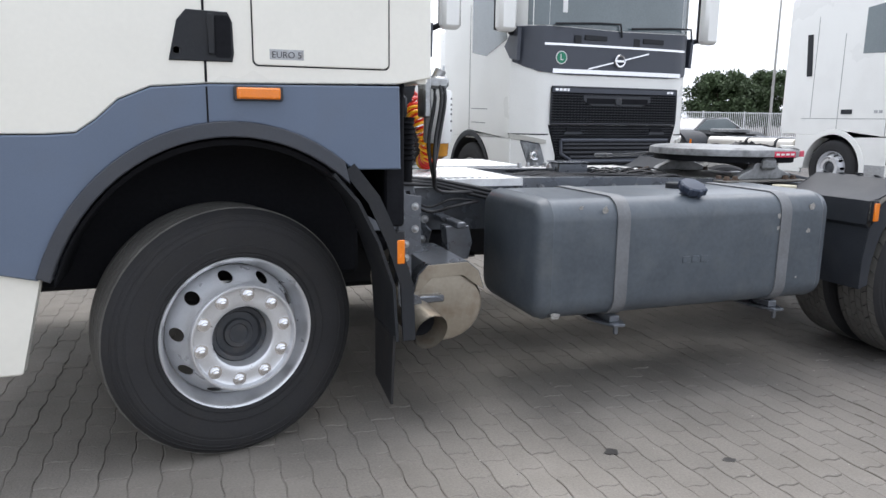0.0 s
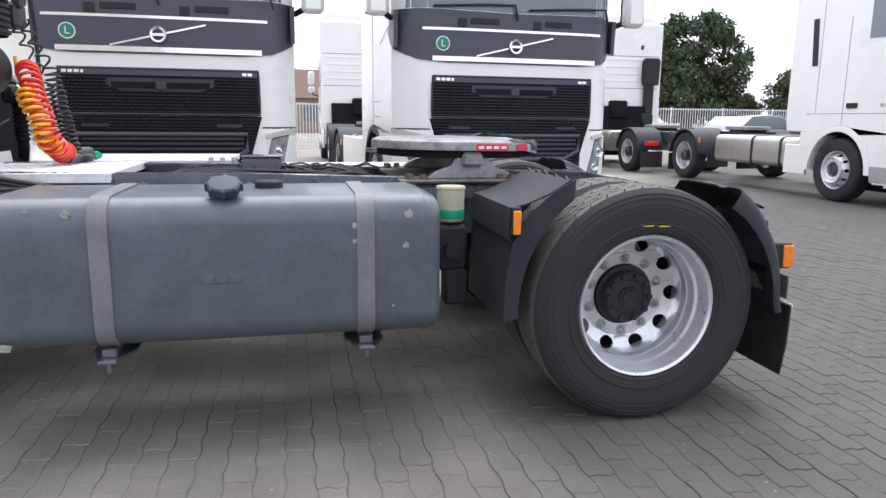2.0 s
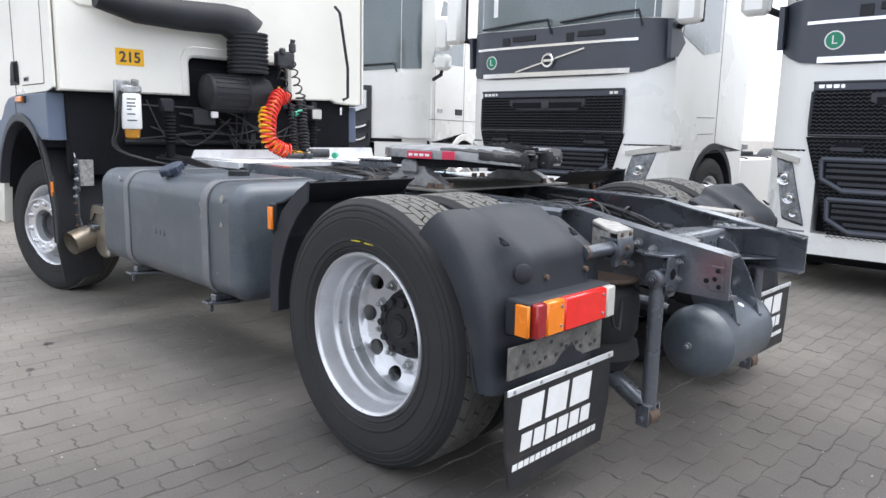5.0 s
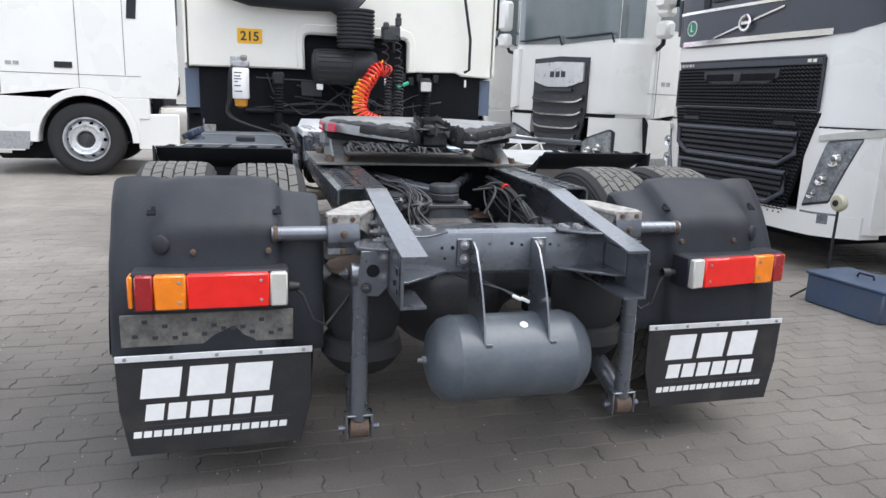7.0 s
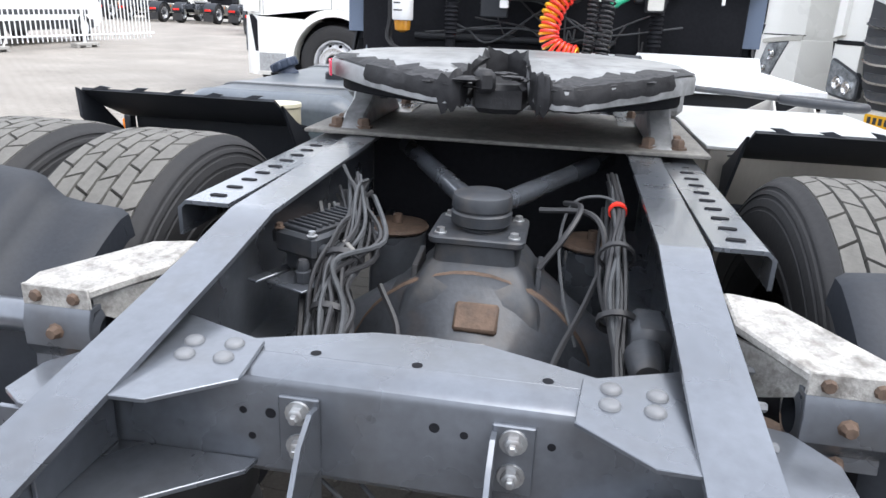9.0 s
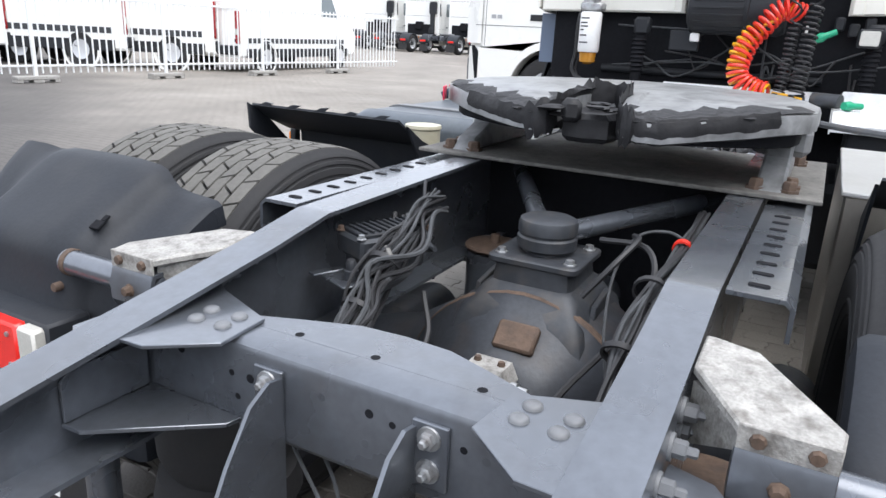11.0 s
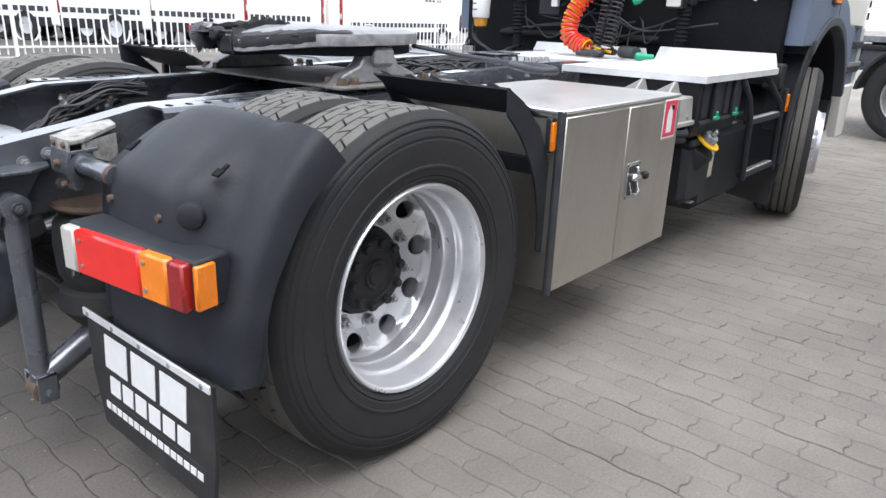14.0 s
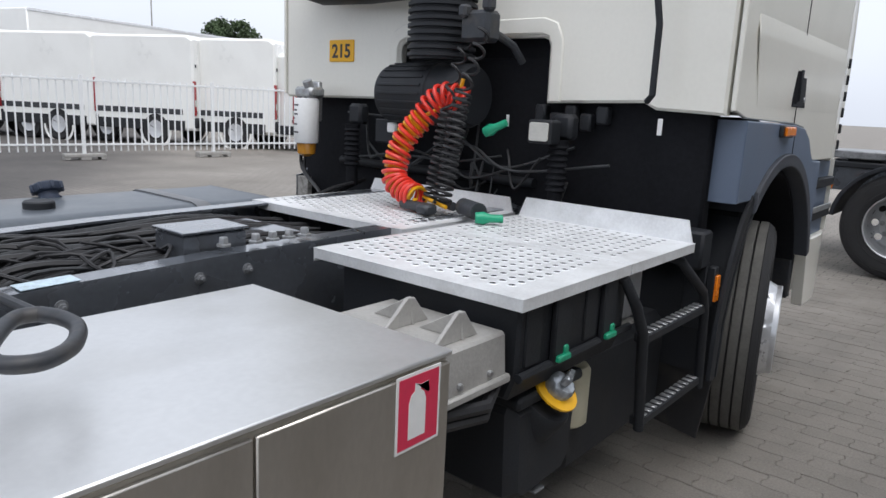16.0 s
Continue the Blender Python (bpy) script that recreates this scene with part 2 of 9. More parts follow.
class M:
    """A mesh under construction: vertices and faces in lists."""

    def __init__(self):
        self.v, self.f = [], []

    def add(self, vs, fs):
        o = len(self.v)
        self.v += [tuple(q) for q in vs]
        self.f += [tuple(i + o for i in q) for q in fs]
        return self

    def box(self, c, s, b=0.004, rot=None):
        """Chamfered box of centre c and size s."""
        hx, hy, hz = (q / 2 for q in s)
        b = min(b, hx * 0.49, hy * 0.49, hz * 0.49)
        vs, idx = [], {}
        for sx in (-1, 1):
            for sy in (-1, 1):
                for sz in (-1, 1):
                    for k in range(3):
                        q = [sx * (hx - b), sy * (hy - b), sz * (hz - b)]
                        q[k] = (sx * hx, sy * hy, sz * hz)[k]
                        idx[sx, sy, sz, k] = len(vs)
                        vs.append(Vector(q))
        fs = []
        g = lambda x, y, z, k: idx[x, y, z, k]
        for s1 in (-1, 1):
            fs += [[g(s1, -1, -1, 0), g(s1, 1, -1, 0), g(s1, 1, 1, 0), g(s1, -1, 1, 0)],
                   [g(-1, s1, -1, 1), g(1, s1, -1, 1), g(1, s1, 1, 1), g(-1, s1, 1, 1)],
                   [g(-1, -1, s1, 2), g(1, -1, s1, 2), g(1, 1, s1, 2), g(-1, 1, s1, 2)]]
            for s2 in (-1, 1):
                fs += [[g(s1, s2, -1, 0), g(s1, s2, 1, 0), g(s1, s2, 1, 1), g(s1, s2, -1, 1)],
                       [g(s1, -1, s2, 0), g(s1, 1, s2, 0), g(s1, 1, s2, 2), g(s1, -1, s2, 2)],
                       [g(-1, s1, s2, 1), g(1, s1, s2, 1), g(1, s1, s2, 2), g(-1, s1, s2, 2)]]
                for s3 in (-1, 1):
                    fs.append([g(s1, s2, s3, 0), g(s1, s2, s3, 1), g(s1, s2, s3, 2)])
        if rot is not None:
            vs = [rot @ q for q in vs]
        return self.add([q + Vector(c) for q in vs], fs)

    def prism(self, poly, axis, a, b, ch=0.0):
        """A polygon drawn in the plane across axis, extruded from a to b; ch chamfers both ends."""
        def put(p, h):
            return {"x": (h, p[0], p[1]), "y": (p[0], h, p[1]), "z": (p[0], p[1], h)}[axis]
        n = len(poly)
        rings = [(poly, a), (poly, b)]
        if ch:
            small = inset(poly, ch)
            sg = 1 if b > a else -1
            rings = [(small, a), (poly, a + sg * ch), (poly, b - sg * ch), (small, b)]
        vs = [put(p, h) for ring, h in rings for p in ring]
        fs = [tuple(range(n)), tuple(range(len(vs) - 1, len(vs) - n - 1, -1))]
        for k in range(len(rings) - 1):
            fs += [(k * n + i, k * n + (i + 1) % n, (k + 1) * n + (i + 1) % n, (k + 1) * n + i) for i in range(n)]
        return self.add(vs, fs)

    def sheet(self, path, axis, a, b, th):
        """A bent sheet: an open line in the plane across axis, th thick, from a to b."""
        offs = []
        for i, p in enumerate(path):
            q0, q1 = path[max(i - 1, 0)], path[min(i + 1, len(path) - 1)]
            d = Vector((q1[0] - q0[0], q1[1] - q0[1])).normalized()
            offs.append((p[0] - d.y * th, p[1] + d.x * th))
        n = len(path)
        def put(p, h):
            return {"x": (h, p[0], p[1]), "y": (p[0], h, p[1]), "z": (p[0], p[1], h)}[axis]
        vs = [put(p, h) for h in (a, b) for p in path] + [put(p, h) for h in (a, b) for p in offs]
        A, Bq, C, D = 0, n, 2 * n, 3 * n
        fs = []
        for i in range(n - 1):
            fs += [(A + i, A + i + 1, Bq + i + 1, Bq + i), (C + i, D + i, D + i + 1, C + i + 1),
                   (A + i, C + i, C + i + 1, A + i + 1), (Bq + i, Bq + i + 1, D + i + 1, D + i)]
        fs += [(A, Bq, D, C), (A + n - 1, C + n - 1, D + n - 1, Bq + n - 1)]
        return self.add(vs, fs)

    def tube(self, pts, r, n=8, caps=True):
        """A round bar along a line of points."""
        pts = [Vector(p) for p in pts]
        up, vs = None, []
        for i, p in enumerate(pts):
            d = (pts[min(i + 1, len(pts) - 1)] - pts[max(i - 1, 0)]).normalized()
            if up is None:
                up = Vector((0, 0, 1)) if abs(d.z) < 0.9 else Vector((1, 0, 0))
            side = d.cross(up).normalized()
            up = side.cross(d).normalized()
            rr = r[i] if isinstance(r, (list, tuple)) else r
            vs += [p + (side * math.cos(k * math.tau / n) + up * math.sin(k * math.tau / n)) * rr for k in range(n)]
        fs = [(j * n + k, j * n + (k + 1) % n, (j + 1) * n + (k + 1) % n, (j + 1) * n + k) for j in range(len(pts) - 1) for k in range(n)]
        if caps:
            fs += [tuple(range(n - 1, -1, -1)), tuple(range(len(vs) - n, len(vs)))]
        return self.add(vs, fs)

    def lathe(self, prof, c, axis="y", n=32, closed=False):
        """Turns a profile of (radius, height) about an axis through c."""
        vs = []
        for r, h in prof:
            for k in range(n):
                a = k * math.tau / n
                u, w = r * math.cos(a), r * math.sin(a)
                q = {"x": (h, u, w), "y": (u, h, w), "z": (u, w, h)}[axis]
                vs.append((c[0] + q[0], c[1] + q[1], c[2] + q[2]))
        m = len(prof)
        fs = [(j * n + k, j * n + (k + 1) % n, (j + 1) % m * n + (k + 1) % n, (j + 1) % m * n + k) for j in range(m if closed else m - 1) for k in range(n)]
        return self.add(vs, fs)

    def moved(self, m):
        self.v = [tuple(m @ Vector(q)) for q in self.v]
        return self


def inset(poly, d):
    """A closed polygon drawn in by about d."""
    n, out = len(poly), []
    area = sum(poly[i][0] * poly[(i + 1) % n][1] - poly[(i + 1) % n][0] * poly[i][1] for i in range(n))
    s = 1 if area > 0 else -1
    for i in range(n):
        p0, p, p1 = (Vector(poly[j % n][:2]) for j in (i - 1, i, i + 1))
        d0, d1 = (p - p0).normalized(), (p1 - p).normalized()
        nn = Vector((-(d0.y + d1.y), d0.x + d1.x))
        if nn.length < 1e-6:
            nn = Vector((-d0.y, d0.x))
        nn.normalize()
        k = max(0.4, nn.dot(Vector((-d0.y, d0.x))))
        out.append(tuple(p + nn * s * d / k))
    return out


def rounded(x0, z0, x1, z1, r, n=5):
    """A rectangle with round corners."""
    out = []
    for cx, cz, a0 in ((x1 - r, z1 - r, 0), (x0 + r, z1 - r, 90), (x0 + r, z0 + r, 180), (x1 - r, z0 + r, 270)):
        out += [(cx + r * math.cos(radians(a0 + 90 * k / n)), cz + r * math.sin(radians(a0 + 90 * k / n))) for k in range(n + 1)]
    return out


def arc(cx, cz, r, a0, a1, n):
    return [(cx + r * math.cos(radians(a0 + (a1 - a0) * k / n)), cz + r * math.sin(radians(a0 + (a1 - a0) * k / n))) for k in range(n + 1)]


def mesh_of(name, m, material, smooth=38):
    me = bpy.data.meshes.new(name)
    me.from_pydata(m.v, [], m.f)
    bm = bmesh.new()
    bm.from_mesh(me)
    bmesh.ops.remove_doubles(bm, verts=bm.verts[:], dist=2e-5)
    bmesh.ops.recalc_face_normals(bm, faces=bm.faces[:])
    bm.to_mesh(me)
    bm.free()
    me.materials.append(material)
    if smooth:
        me.shade_smooth()
        me.set_sharp_from_angle(angle=radians(smooth))
    return me


def part(name, m, material, parent, label="", smooth=38):
    ob = new(name, mesh_of(name, m, material, smooth))
    ob.parent = parent
    return tagged(ob, label)


def thing(name, label, category, at=None, group="", kind=""):
    """An Empty at the base of a thing, which parents its parts."""
    ob = new(name)
    ob.empty_display_size = 0.2
    if at is not None:
        ob.matrix_basis = at
    return tagged(ob, label, category, group, kind)


def solid(name, m, material, label, category, group="", kind="", smooth=38):
    return tagged(new(name, mesh_of(name, m, material, smooth)), label, category, group, kind)


def spline(pts, n=8):
    """A smooth line through the points."""
    P = [Vector(q) for q in pts]
    P = [P[0] * 2 - P[1]] + P + [P[-1] * 2 - P[-2]]
    out = []
    for a, b, c, d in zip(P, P[1:], P[2:], P[3:]):
        for k in range(n):
            t = k / n
            out.append(0.5 * (2 * b + (c - a) * t + (2 * a - 5 * b + 4 * c - d) * t * t + (3 * b - a - 3 * c + d) * t ** 3))
    return out + [P[-2]]


def coil_along(pts, r, turns, n=14):
    """Points of a coil of radius r whose axis runs through the points."""
    axis = spline(pts, 24)
    total, out = int(turns * n), []
    up = Vector((0.2, 1, 0.1))
    for i in range(total + 1):
        f = i / total * (len(axis) - 1)
        j = min(int(f), len(axis) - 2)
        c = axis[j].lerp(axis[j + 1], f - j)
        d = (axis[j + 1] - axis[j]).normalized()
        s = d.cross(up).normalized()
        up = s.cross(d).normalized()
        a = i / n * math.tau
        rr = r * (1 + 0.08 * math.sin(i * 0.37))
        out.append(c + (s * math.cos(a) + up * math.sin(a)) * rr)
    return out


def coil(p0, p1, r, turns, bend=(0, 0, 0), n=14, taper=1.0):
    """Points of a coil from p0 to p1, its axis bowed by bend."""
    p0, p1, bend = Vector(p0), Vector(p1), Vector(bend)
    total, out = int(turns * n), []
    for i in range(total + 1):
        t = i / total
        c = p0.lerp(p1, t) + bend * (4 * t * (1 - t))
        d = (p1 - p0 + bend * 4 * (1 - 2 * t)).normalized()
        s = d.cross(Vector((0.3, 1, 0.1))).normalized()
        u = s.cross(d).normalized()
        a = i / n * math.tau
        rr = r * (1 + (taper - 1) * t)
        out.append(c + (s * math.cos(a) + u * math.sin(a)) * rr)
    return out

# ---- wheels ----


def holed_ring(m, r0, r1, hf, count, rc, ra, rr, deep, n=24):
    """A disc from radius r0 to r1 (height hf(r) along y) with count oval holes at radius rc, each with a wall deep long."""
    step = math.tau / count
    for s in range(count):
        a0 = s * step
        outer, inner, wall = [], [], []
        for k in range(n):
            t = k / n * math.tau
            cx, cz = math.cos(t), math.sin(t)
            sc = 1 / max(abs(cx), abs(cz))
            bx, bz = cx * sc * step / 2, cz * sc
            r = rc + (r1 - rc) * bz if bz > 0 else rc + (rc - r0) * bz
            outer.append((a0 + bx, r))
            inner.append((a0 + cx * ra / rc, rc + cz * rr))
        vs = []
        for ring, dd in ((outer, 0), (inner, 0), (inner, deep)):
            for a, r in ring:
                vs.append((r * math.cos(a), hf(r) + dd, r * math.sin(a)))
        fs = []
        for j in (0, 1):
            fs += [(j * n + k, j * n + (k + 1) % n, (j + 1) * n + (k + 1) % n, (j + 1) * n + k) for k in range(n)]
        m.add(vs, fs)
    return m


def nut(m, c, r, h, n=6):
    """A hexagonal nut on a washer, its axis along -y from c."""
    x, y, z = c
    m.lathe([(0.0, y - 0.002), (r * 1.45, y - 0.002), (r * 1.5, y), (r * 1.5, y + 0.004)], (x, 0, z), "y", 14)
    m.lathe([(r, y), (r, y - h * 0.7), (r * 0.8, y - h * 0.8), (r * 0.55, y - h * 0.8), (r * 0.55, y - h * 1.25), (r * 0.4, y - h * 1.35), (0.0, y - h * 1.35)], (x, 0, z), "y", n)
    return m


def piece(fn, *a):
    m = M()
    fn(m, *a)
    return m


TYRE_SIDE = [(0.285, 0.055), (0.300, 0.030), (0.306, 0.018), (0.318, 0.010), (0.322, 0.0125), (0.326, 0.008), (0.345, 0.005), (0.347, 0.002), (0.353, 0.002), (0.356, 0.005), (0.362, 0.0045), (0.395, 0.0), (0.420, 0.0), (0.422, 0.0022), (0.428, 0.0024), (0.430, 0.0006), (0.446, 0.004), (0.448, 0.0075), (0.454, 0.0085), (0.456, 0.006), (0.463, 0.009), (0.465, 0.013), (0.471, 0.0155), (0.473, 0.0135), (0.480, 0.018), (0.482, 0.0225), (0.488, 0.028), (0.494, 0.036)]


def tyre_mesh(w=0.295, blocks=True):
    m = M()
    prof = TYRE_SIDE + [(0.4985 if not blocks else 0.486, 0.05)]
    prof += [(r, w - h) for r, h in reversed(prof)]
    m.lathe(prof, (0, 0, 0), "y", 72)
    return m


def tread_mesh(w=0.295, drive=True):
    """Tread blocks: skewed lugs in rows round the tyre for a drive axle, ribs for a steered one."""
    m = M()
    if drive:
        rows, cnt = 6, 40
        y0, y1 = 0.036, w - 0.036
        rw = (y1 - y0) / rows
        for j in range(rows):
            for i in range(cnt):
                a = (i + 0.5 * (j % 2)) * math.tau / cnt
                skew = (0.018 if j % 2 else -0.018)
                da = math.tau / cnt * 0.475
                ya, yb = y0 + j * rw + 0.0015, y0 + (j + 1) * rw - 0.0015
                top, low, vs = 0.500, 0.484, []
                edge = 0.004 if j in (0, rows - 1) else 0
                for r, g in ((low, 0.0), (top, 0.0018)):
                    for (yy, sg) in ((ya, -1), (yb, 1)):
                        rr = r - (edge if (j == 0 and sg < 0) or (j == rows - 1 and sg > 0) else 0)
                        for q in (-1, 1):
                            ang = a + q * (da - g / 0.5) + skew * sg
                            vs.append((rr * math.cos(ang), yy - sg * g, rr * math.sin(ang)))
                m.add(vs, [(4, 5, 7, 6), (0, 1, 5, 4), (2, 6, 7, 3), (0, 4, 6, 2), (1, 3, 7, 5)])
    else:
        for j in range(5):
            ya = 0.036 + j * (w - 0.072) / 5 + 0.003
            yb = ya + (w - 0.072) / 5 - 0.006
            m.lathe([(0.485, ya), (0.499, ya + 0.002), (0.5, (ya + yb) / 2), (0.499, yb - 0.002), (0.485, yb)], (0, 0, 0), "y", 72)
    return m


def rear_rim():
    m = M()
    prof = [(0.298, 0.330), (0.276, 0.305), (0.268, 0.28), (0.268, 0.258), (0.266, 0.178), (0.262, 0.172), (0.261, 0.155), (0.266, 0.148), (0.267, 0.112), (0.270, 0.10), (0.276, 0.094), (0.278, 0.084), (0.281, 0.07), (0.284, 0.045), (0.288, 0.03), (0.289, 0.022), (0.294, 0.016), (0.300, 0.0135), (0.304, 0.018), (0.306, 0.024), (0.303, 0.03)]
    m.lathe(prof, (0, 0, 0), "y", 80)
    hf = lambda r: 0.252 if r < 0.198 else 0.252 - (r - 0.198) * 0.42 - max(0.0, r - 0.256) * 1.6
    holed_ring(m, 0.194, 0.2665, hf, 10, 0.2305, 0.034, 0.029, 0.012)
    m.lathe([(0.194, hf(0.194)), (0.19, 0.2485), (0.15, 0.2485), (0.139, 0.250), (0.137, 0.286)], (0, 0, 0), "y", 64)
    return m


def front_rim():
    m = M()
    prof = [(0.298, 0.27), (0.27, 0.22), (0.264, 0.15), (0.262, 0.105), (0.272, 0.078), (0.280, 0.05), (0.288, 0.028), (0.296, 0.019), (0.303, 0.016), (0.306, 0.022), (0.303, 0.03)]
    m.lathe(prof, (0, 0, 0), "y", 64)
    hf = lambda r: -0.036 + max(0, r - 0.205) ** 1.2 * 3.9
    holed_ring(m, 0.208, 0.264, hf, 10, 0.236, 0.026, 0.018, 0.012)
    m.lathe([(0.208, hf(0.208)), (0.209, -0.052), (0.206, -0.056), (0.200, -0.056), (0.195, -0.048), (0.193, -0.034), (0.186, -0.030), (0.150, -0.032), (0.128, -0.032), (0.120, -0.026), (0.116, 0.0), (0.112, 0.024)], (0, 0, 0), "y", 64)
    return m


def wheel(parent, at, rear, lathe_hub=True):
    """One wheel under parent: rim with tyre, tread, hub and ten nuts as its own parts. Outward is -y."""
    rim = part("wheel", rear_rim() if rear else front_rim(), RIMS, parent, "silver painted steel wheel rim with ten hand holes")
    rim.matrix_basis = at
    ty = part("tyre", tyre_mesh(), RUBBER, rim, "black worn rubber truck tyre")
    tr = part("tread", tread_mesh(drive=rear), TREAD, rim, "dusty grey tread", 30)
    tagged(tr, kind="stuff")
    if rear:
        ty.scale = tr.scale = (1.01, 1.0, 1.01)
    if rear:
        h = M()
        h.lathe([(0.0, 0.180), (0.03, 0.180), (0.034, 0.186), (0.044, 0.184), (0.048, 0.192), (0.074, 0.194), (0.078, 0.188), (0.108, 0.190), (0.114, 0.197), (0.117, 0.228), (0.132, 0.231), (0.1365, 0.29)], (0, 0, 0), "y", 48)
        for k in range(10):
            a = k * math.tau / 10
            part("hub_bolt", M().lathe([(0.0, 0.175), (0.012, 0.175), (0.015, 0.180), (0.016, 0.200)], (0.097 * math.cos(a), 0, 0.097 * math.sin(a)), "y", 8), BLACKGR, rim)
        part("hub", h, BLACKGR, rim, "black greasy cast wheel hub")
        ny, nr = 0.2485, 0.1675
    else:
        h = M()
        h.lathe([(0.0, 0.03), (0.035, 0.03), (0.04, 0.024), (0.055, 0.024), (0.06, 0.034), (0.085, 0.036), (0.092, 0.02), (0.108, 0.016), (0.113, 0.024), (0.114, 0.06)], (0, 0, 0), "y", 40)
        part("hub", h, HUBM, rim, "dark grey hub cap set in the wheel")
        ny, nr = -0.032, 0.1675
    for k in range(10):
        a = math.radians(90 + 36 * k)
        part("wheel_nut", piece(nut, (nr * math.cos(a), ny, nr * math.sin(a)), 0.0165 if rear else 0.0185, 0.026 if rear else 0.018), STEEL if rear else CHROME, rim)
    return rim


FLIP = Matrix.Rotation(math.pi, 4, "Z")


def mirror(m):
    """The same mesh on the other side of the truck."""
    k = M()
    k.v = [(x, -y, z) for x, y, z in m.v]
    k.f = [tuple(reversed(q)) for q in m.f]
    return k


# ---- the tractor unit ----
truck = thing("tractor_unit", "cream and slate two-axle tractor unit parked on block paving", "truck")
FA = -3.68
wheel(truck, pose(FA + 0.005, -1.115, 0.4825, 0, 8, 16) @ Matrix.Scale(0.965, 4), False)
wheel(truck, pose(FA - 0.10, 1.23, 0.4825, 0, 20, 193) @ Matrix.Scale(0.965, 4), False)
chalked = wheel(truck, pose(0, -1.185, 0.492, 0, 0) @ Matrix.Scale(0.975, 4), True)
for x, z, w in ((0.0, 0.352, 0.07), (-0.03, 0.347, 0.05), (0.045, 0.344, 0.05)):
    part("chalk_mark", M().box((x, 0.0035, z), (w, 0.003, 0.006), 0.001), CHALK, chalked, "yellow chalk mark")
wheel(truck, pose(0.015, 1.175, 0.492, 0, 29, 180) @ Matrix.Scale(0.975, 4), True)
for sg in (-1, 1):
    t2 = part("inner_tyre", tyre_mesh(), RUBBER, truck, "inner tyre of the twin rear wheels")
    t2.matrix_basis = (pose(0, -0.862, 0.492) if sg < 0 else pose(0.015, 0.855, 0.492, 0, 0, 180)) @ Matrix.Scale(0.975, 4)
    tagged(part("tread", tread_mesh(), TREAD, t2, "dusty grey tread", 30), kind="stuff")

# frame rails: channel sections that drop towards the tail
RAIL = [(-4.9, 1.0), (-3.0, 1.0), (-1.5, 0.982), (-0.3, 0.945), (0.35, 0.930), (0.50, 0.900), (0.744, 0.860), (0.97, 0.824)]
LOW = [(-4.9, 0.74), (-2.7, 0.74), (-1.0, 0.69), (0.3, 0.675), (0.97, 0.672)]


def on_line(line, x):
    for (x0, z0), (x1, z1) in zip(line, line[1:]):
        if x0 <= x <= x1:
            return z0 + (z1 - z0) * (x - x0) / (x1 - x0)
    return line[-1][1]


for sg in (-1, 1):
    m = M()
    xs = [-4.9, -3.0, -1.5, -0.3, 0.1, 0.33, 0.35, 0.40, 0.50, 0.744, 0.90, 0.97]
    ring = []
    for x in xs:
        zt, zb = on_line(RAIL, x), on_line(LOW, x)
        o, i, th = 0.385, 0.31, 0.008
        ring.append([(x, sg * q, z) for q, z in ((o, zb), (o, zt), (i, zt), (i, zt - th), (o - th, zt - th), (o - th, zb + th), (i, zb + th), (i, zb))])
    vs = [p for r in ring for p in r]
    fs = [(a * 8 + k, a * 8 + (k + 1) % 8, (a + 1) * 8 + (k + 1) % 8, (a + 1) * 8 + k) for a in range(len(xs) - 1) for k in range(8)]
    fs += [tuple(range(8)), tuple(range(len(vs) - 8, len(vs)))]
    m.add(vs, fs)
    rail = part("frame_rail", m, CHASSIS, truck, "slate painted steel frame rail", 30)
    for x, dz in [(q, d) for q in (-2.62, -2.5, -2.2, -2.05, -1.6, -1.45, -1.1, -0.95) for d in (-0.05,)] + [(0.55, -0.08), (0.6, -0.14)]:
        b = M()
        nut(b, (0, 0, 0), 0.011, 0.014)
        b.moved(pose(x, sg * 0.386, on_line(RAIL, x) + dz) @ (Matrix() if sg < 0 else FLIP))
        part("frame_bolt", b, STRAPM, rail)

# tail cross member, gussets, tank brackets
m = M()
prof = [(0.66, 0.700), (0.708, 0.702), (0.715, 0.712), (0.715, 0.826), (0.711, 0.836), (0.70, 0.842), (0.66, 0.842), (0.66, 0.834), (0.70, 0.834), (0.707, 0.824), (0.707, 0.715), (0.66, 0.708)]
m.prism(prof, "y", -0.378, 0.378)
cross = part("cross_member", m, CHASSIS, truck, "slate painted tail cross member with drilled holes", 30)
part("cross_flange", M().prism([(0.66, -0.377), (0.66, 0.377), (0.638, 0.377), (0.632, 0.23), (0.60, 0.15), (0.573, 0.075), (0.568, 0.0), (0.573, -0.075), (0.60, -0.15), (0.632, -0.23), (0.638, -0.377)], "z", 0.834, 0.842, 0.0015), CHASSIS, cross, "", 30)
# dark discs on the solid face imitate the shade in drilled holes
for y, z, r in ((-0.30, 0.80, 0.007), (-0.285, 0.76, 0.006), (-0.20, 0.79, 0.005), (-0.165, 0.79, 0.007), (-0.19, 0.755, 0.005), (-0.04, 0.80, 0.006), (0.035, 0.80, 0.0065), (0.07, 0.795, 0.005), (0.03, 0.755, 0.006), (0.17, 0.795, 0.005), (0.20, 0.79, 0.006), (0.235, 0.765, 0.006), (0.28, 0.79, 0.006)):
    part("drilled_hole", M().lathe([(0.0, 0.0), (r, 0.0), (r, -0.002)], (0.7155, y, z), "x", 12), DARK if r != 0.006 else CHASSIS, cross)
for y in (-0.13, 0.0, 0.16):
    part("drilled_hole", M().lathe([(0.0, 0.0), (0.007, 0.0), (0.007, -0.002)], (0.65, y, 0.8424), "z", 12), DARK, cross)
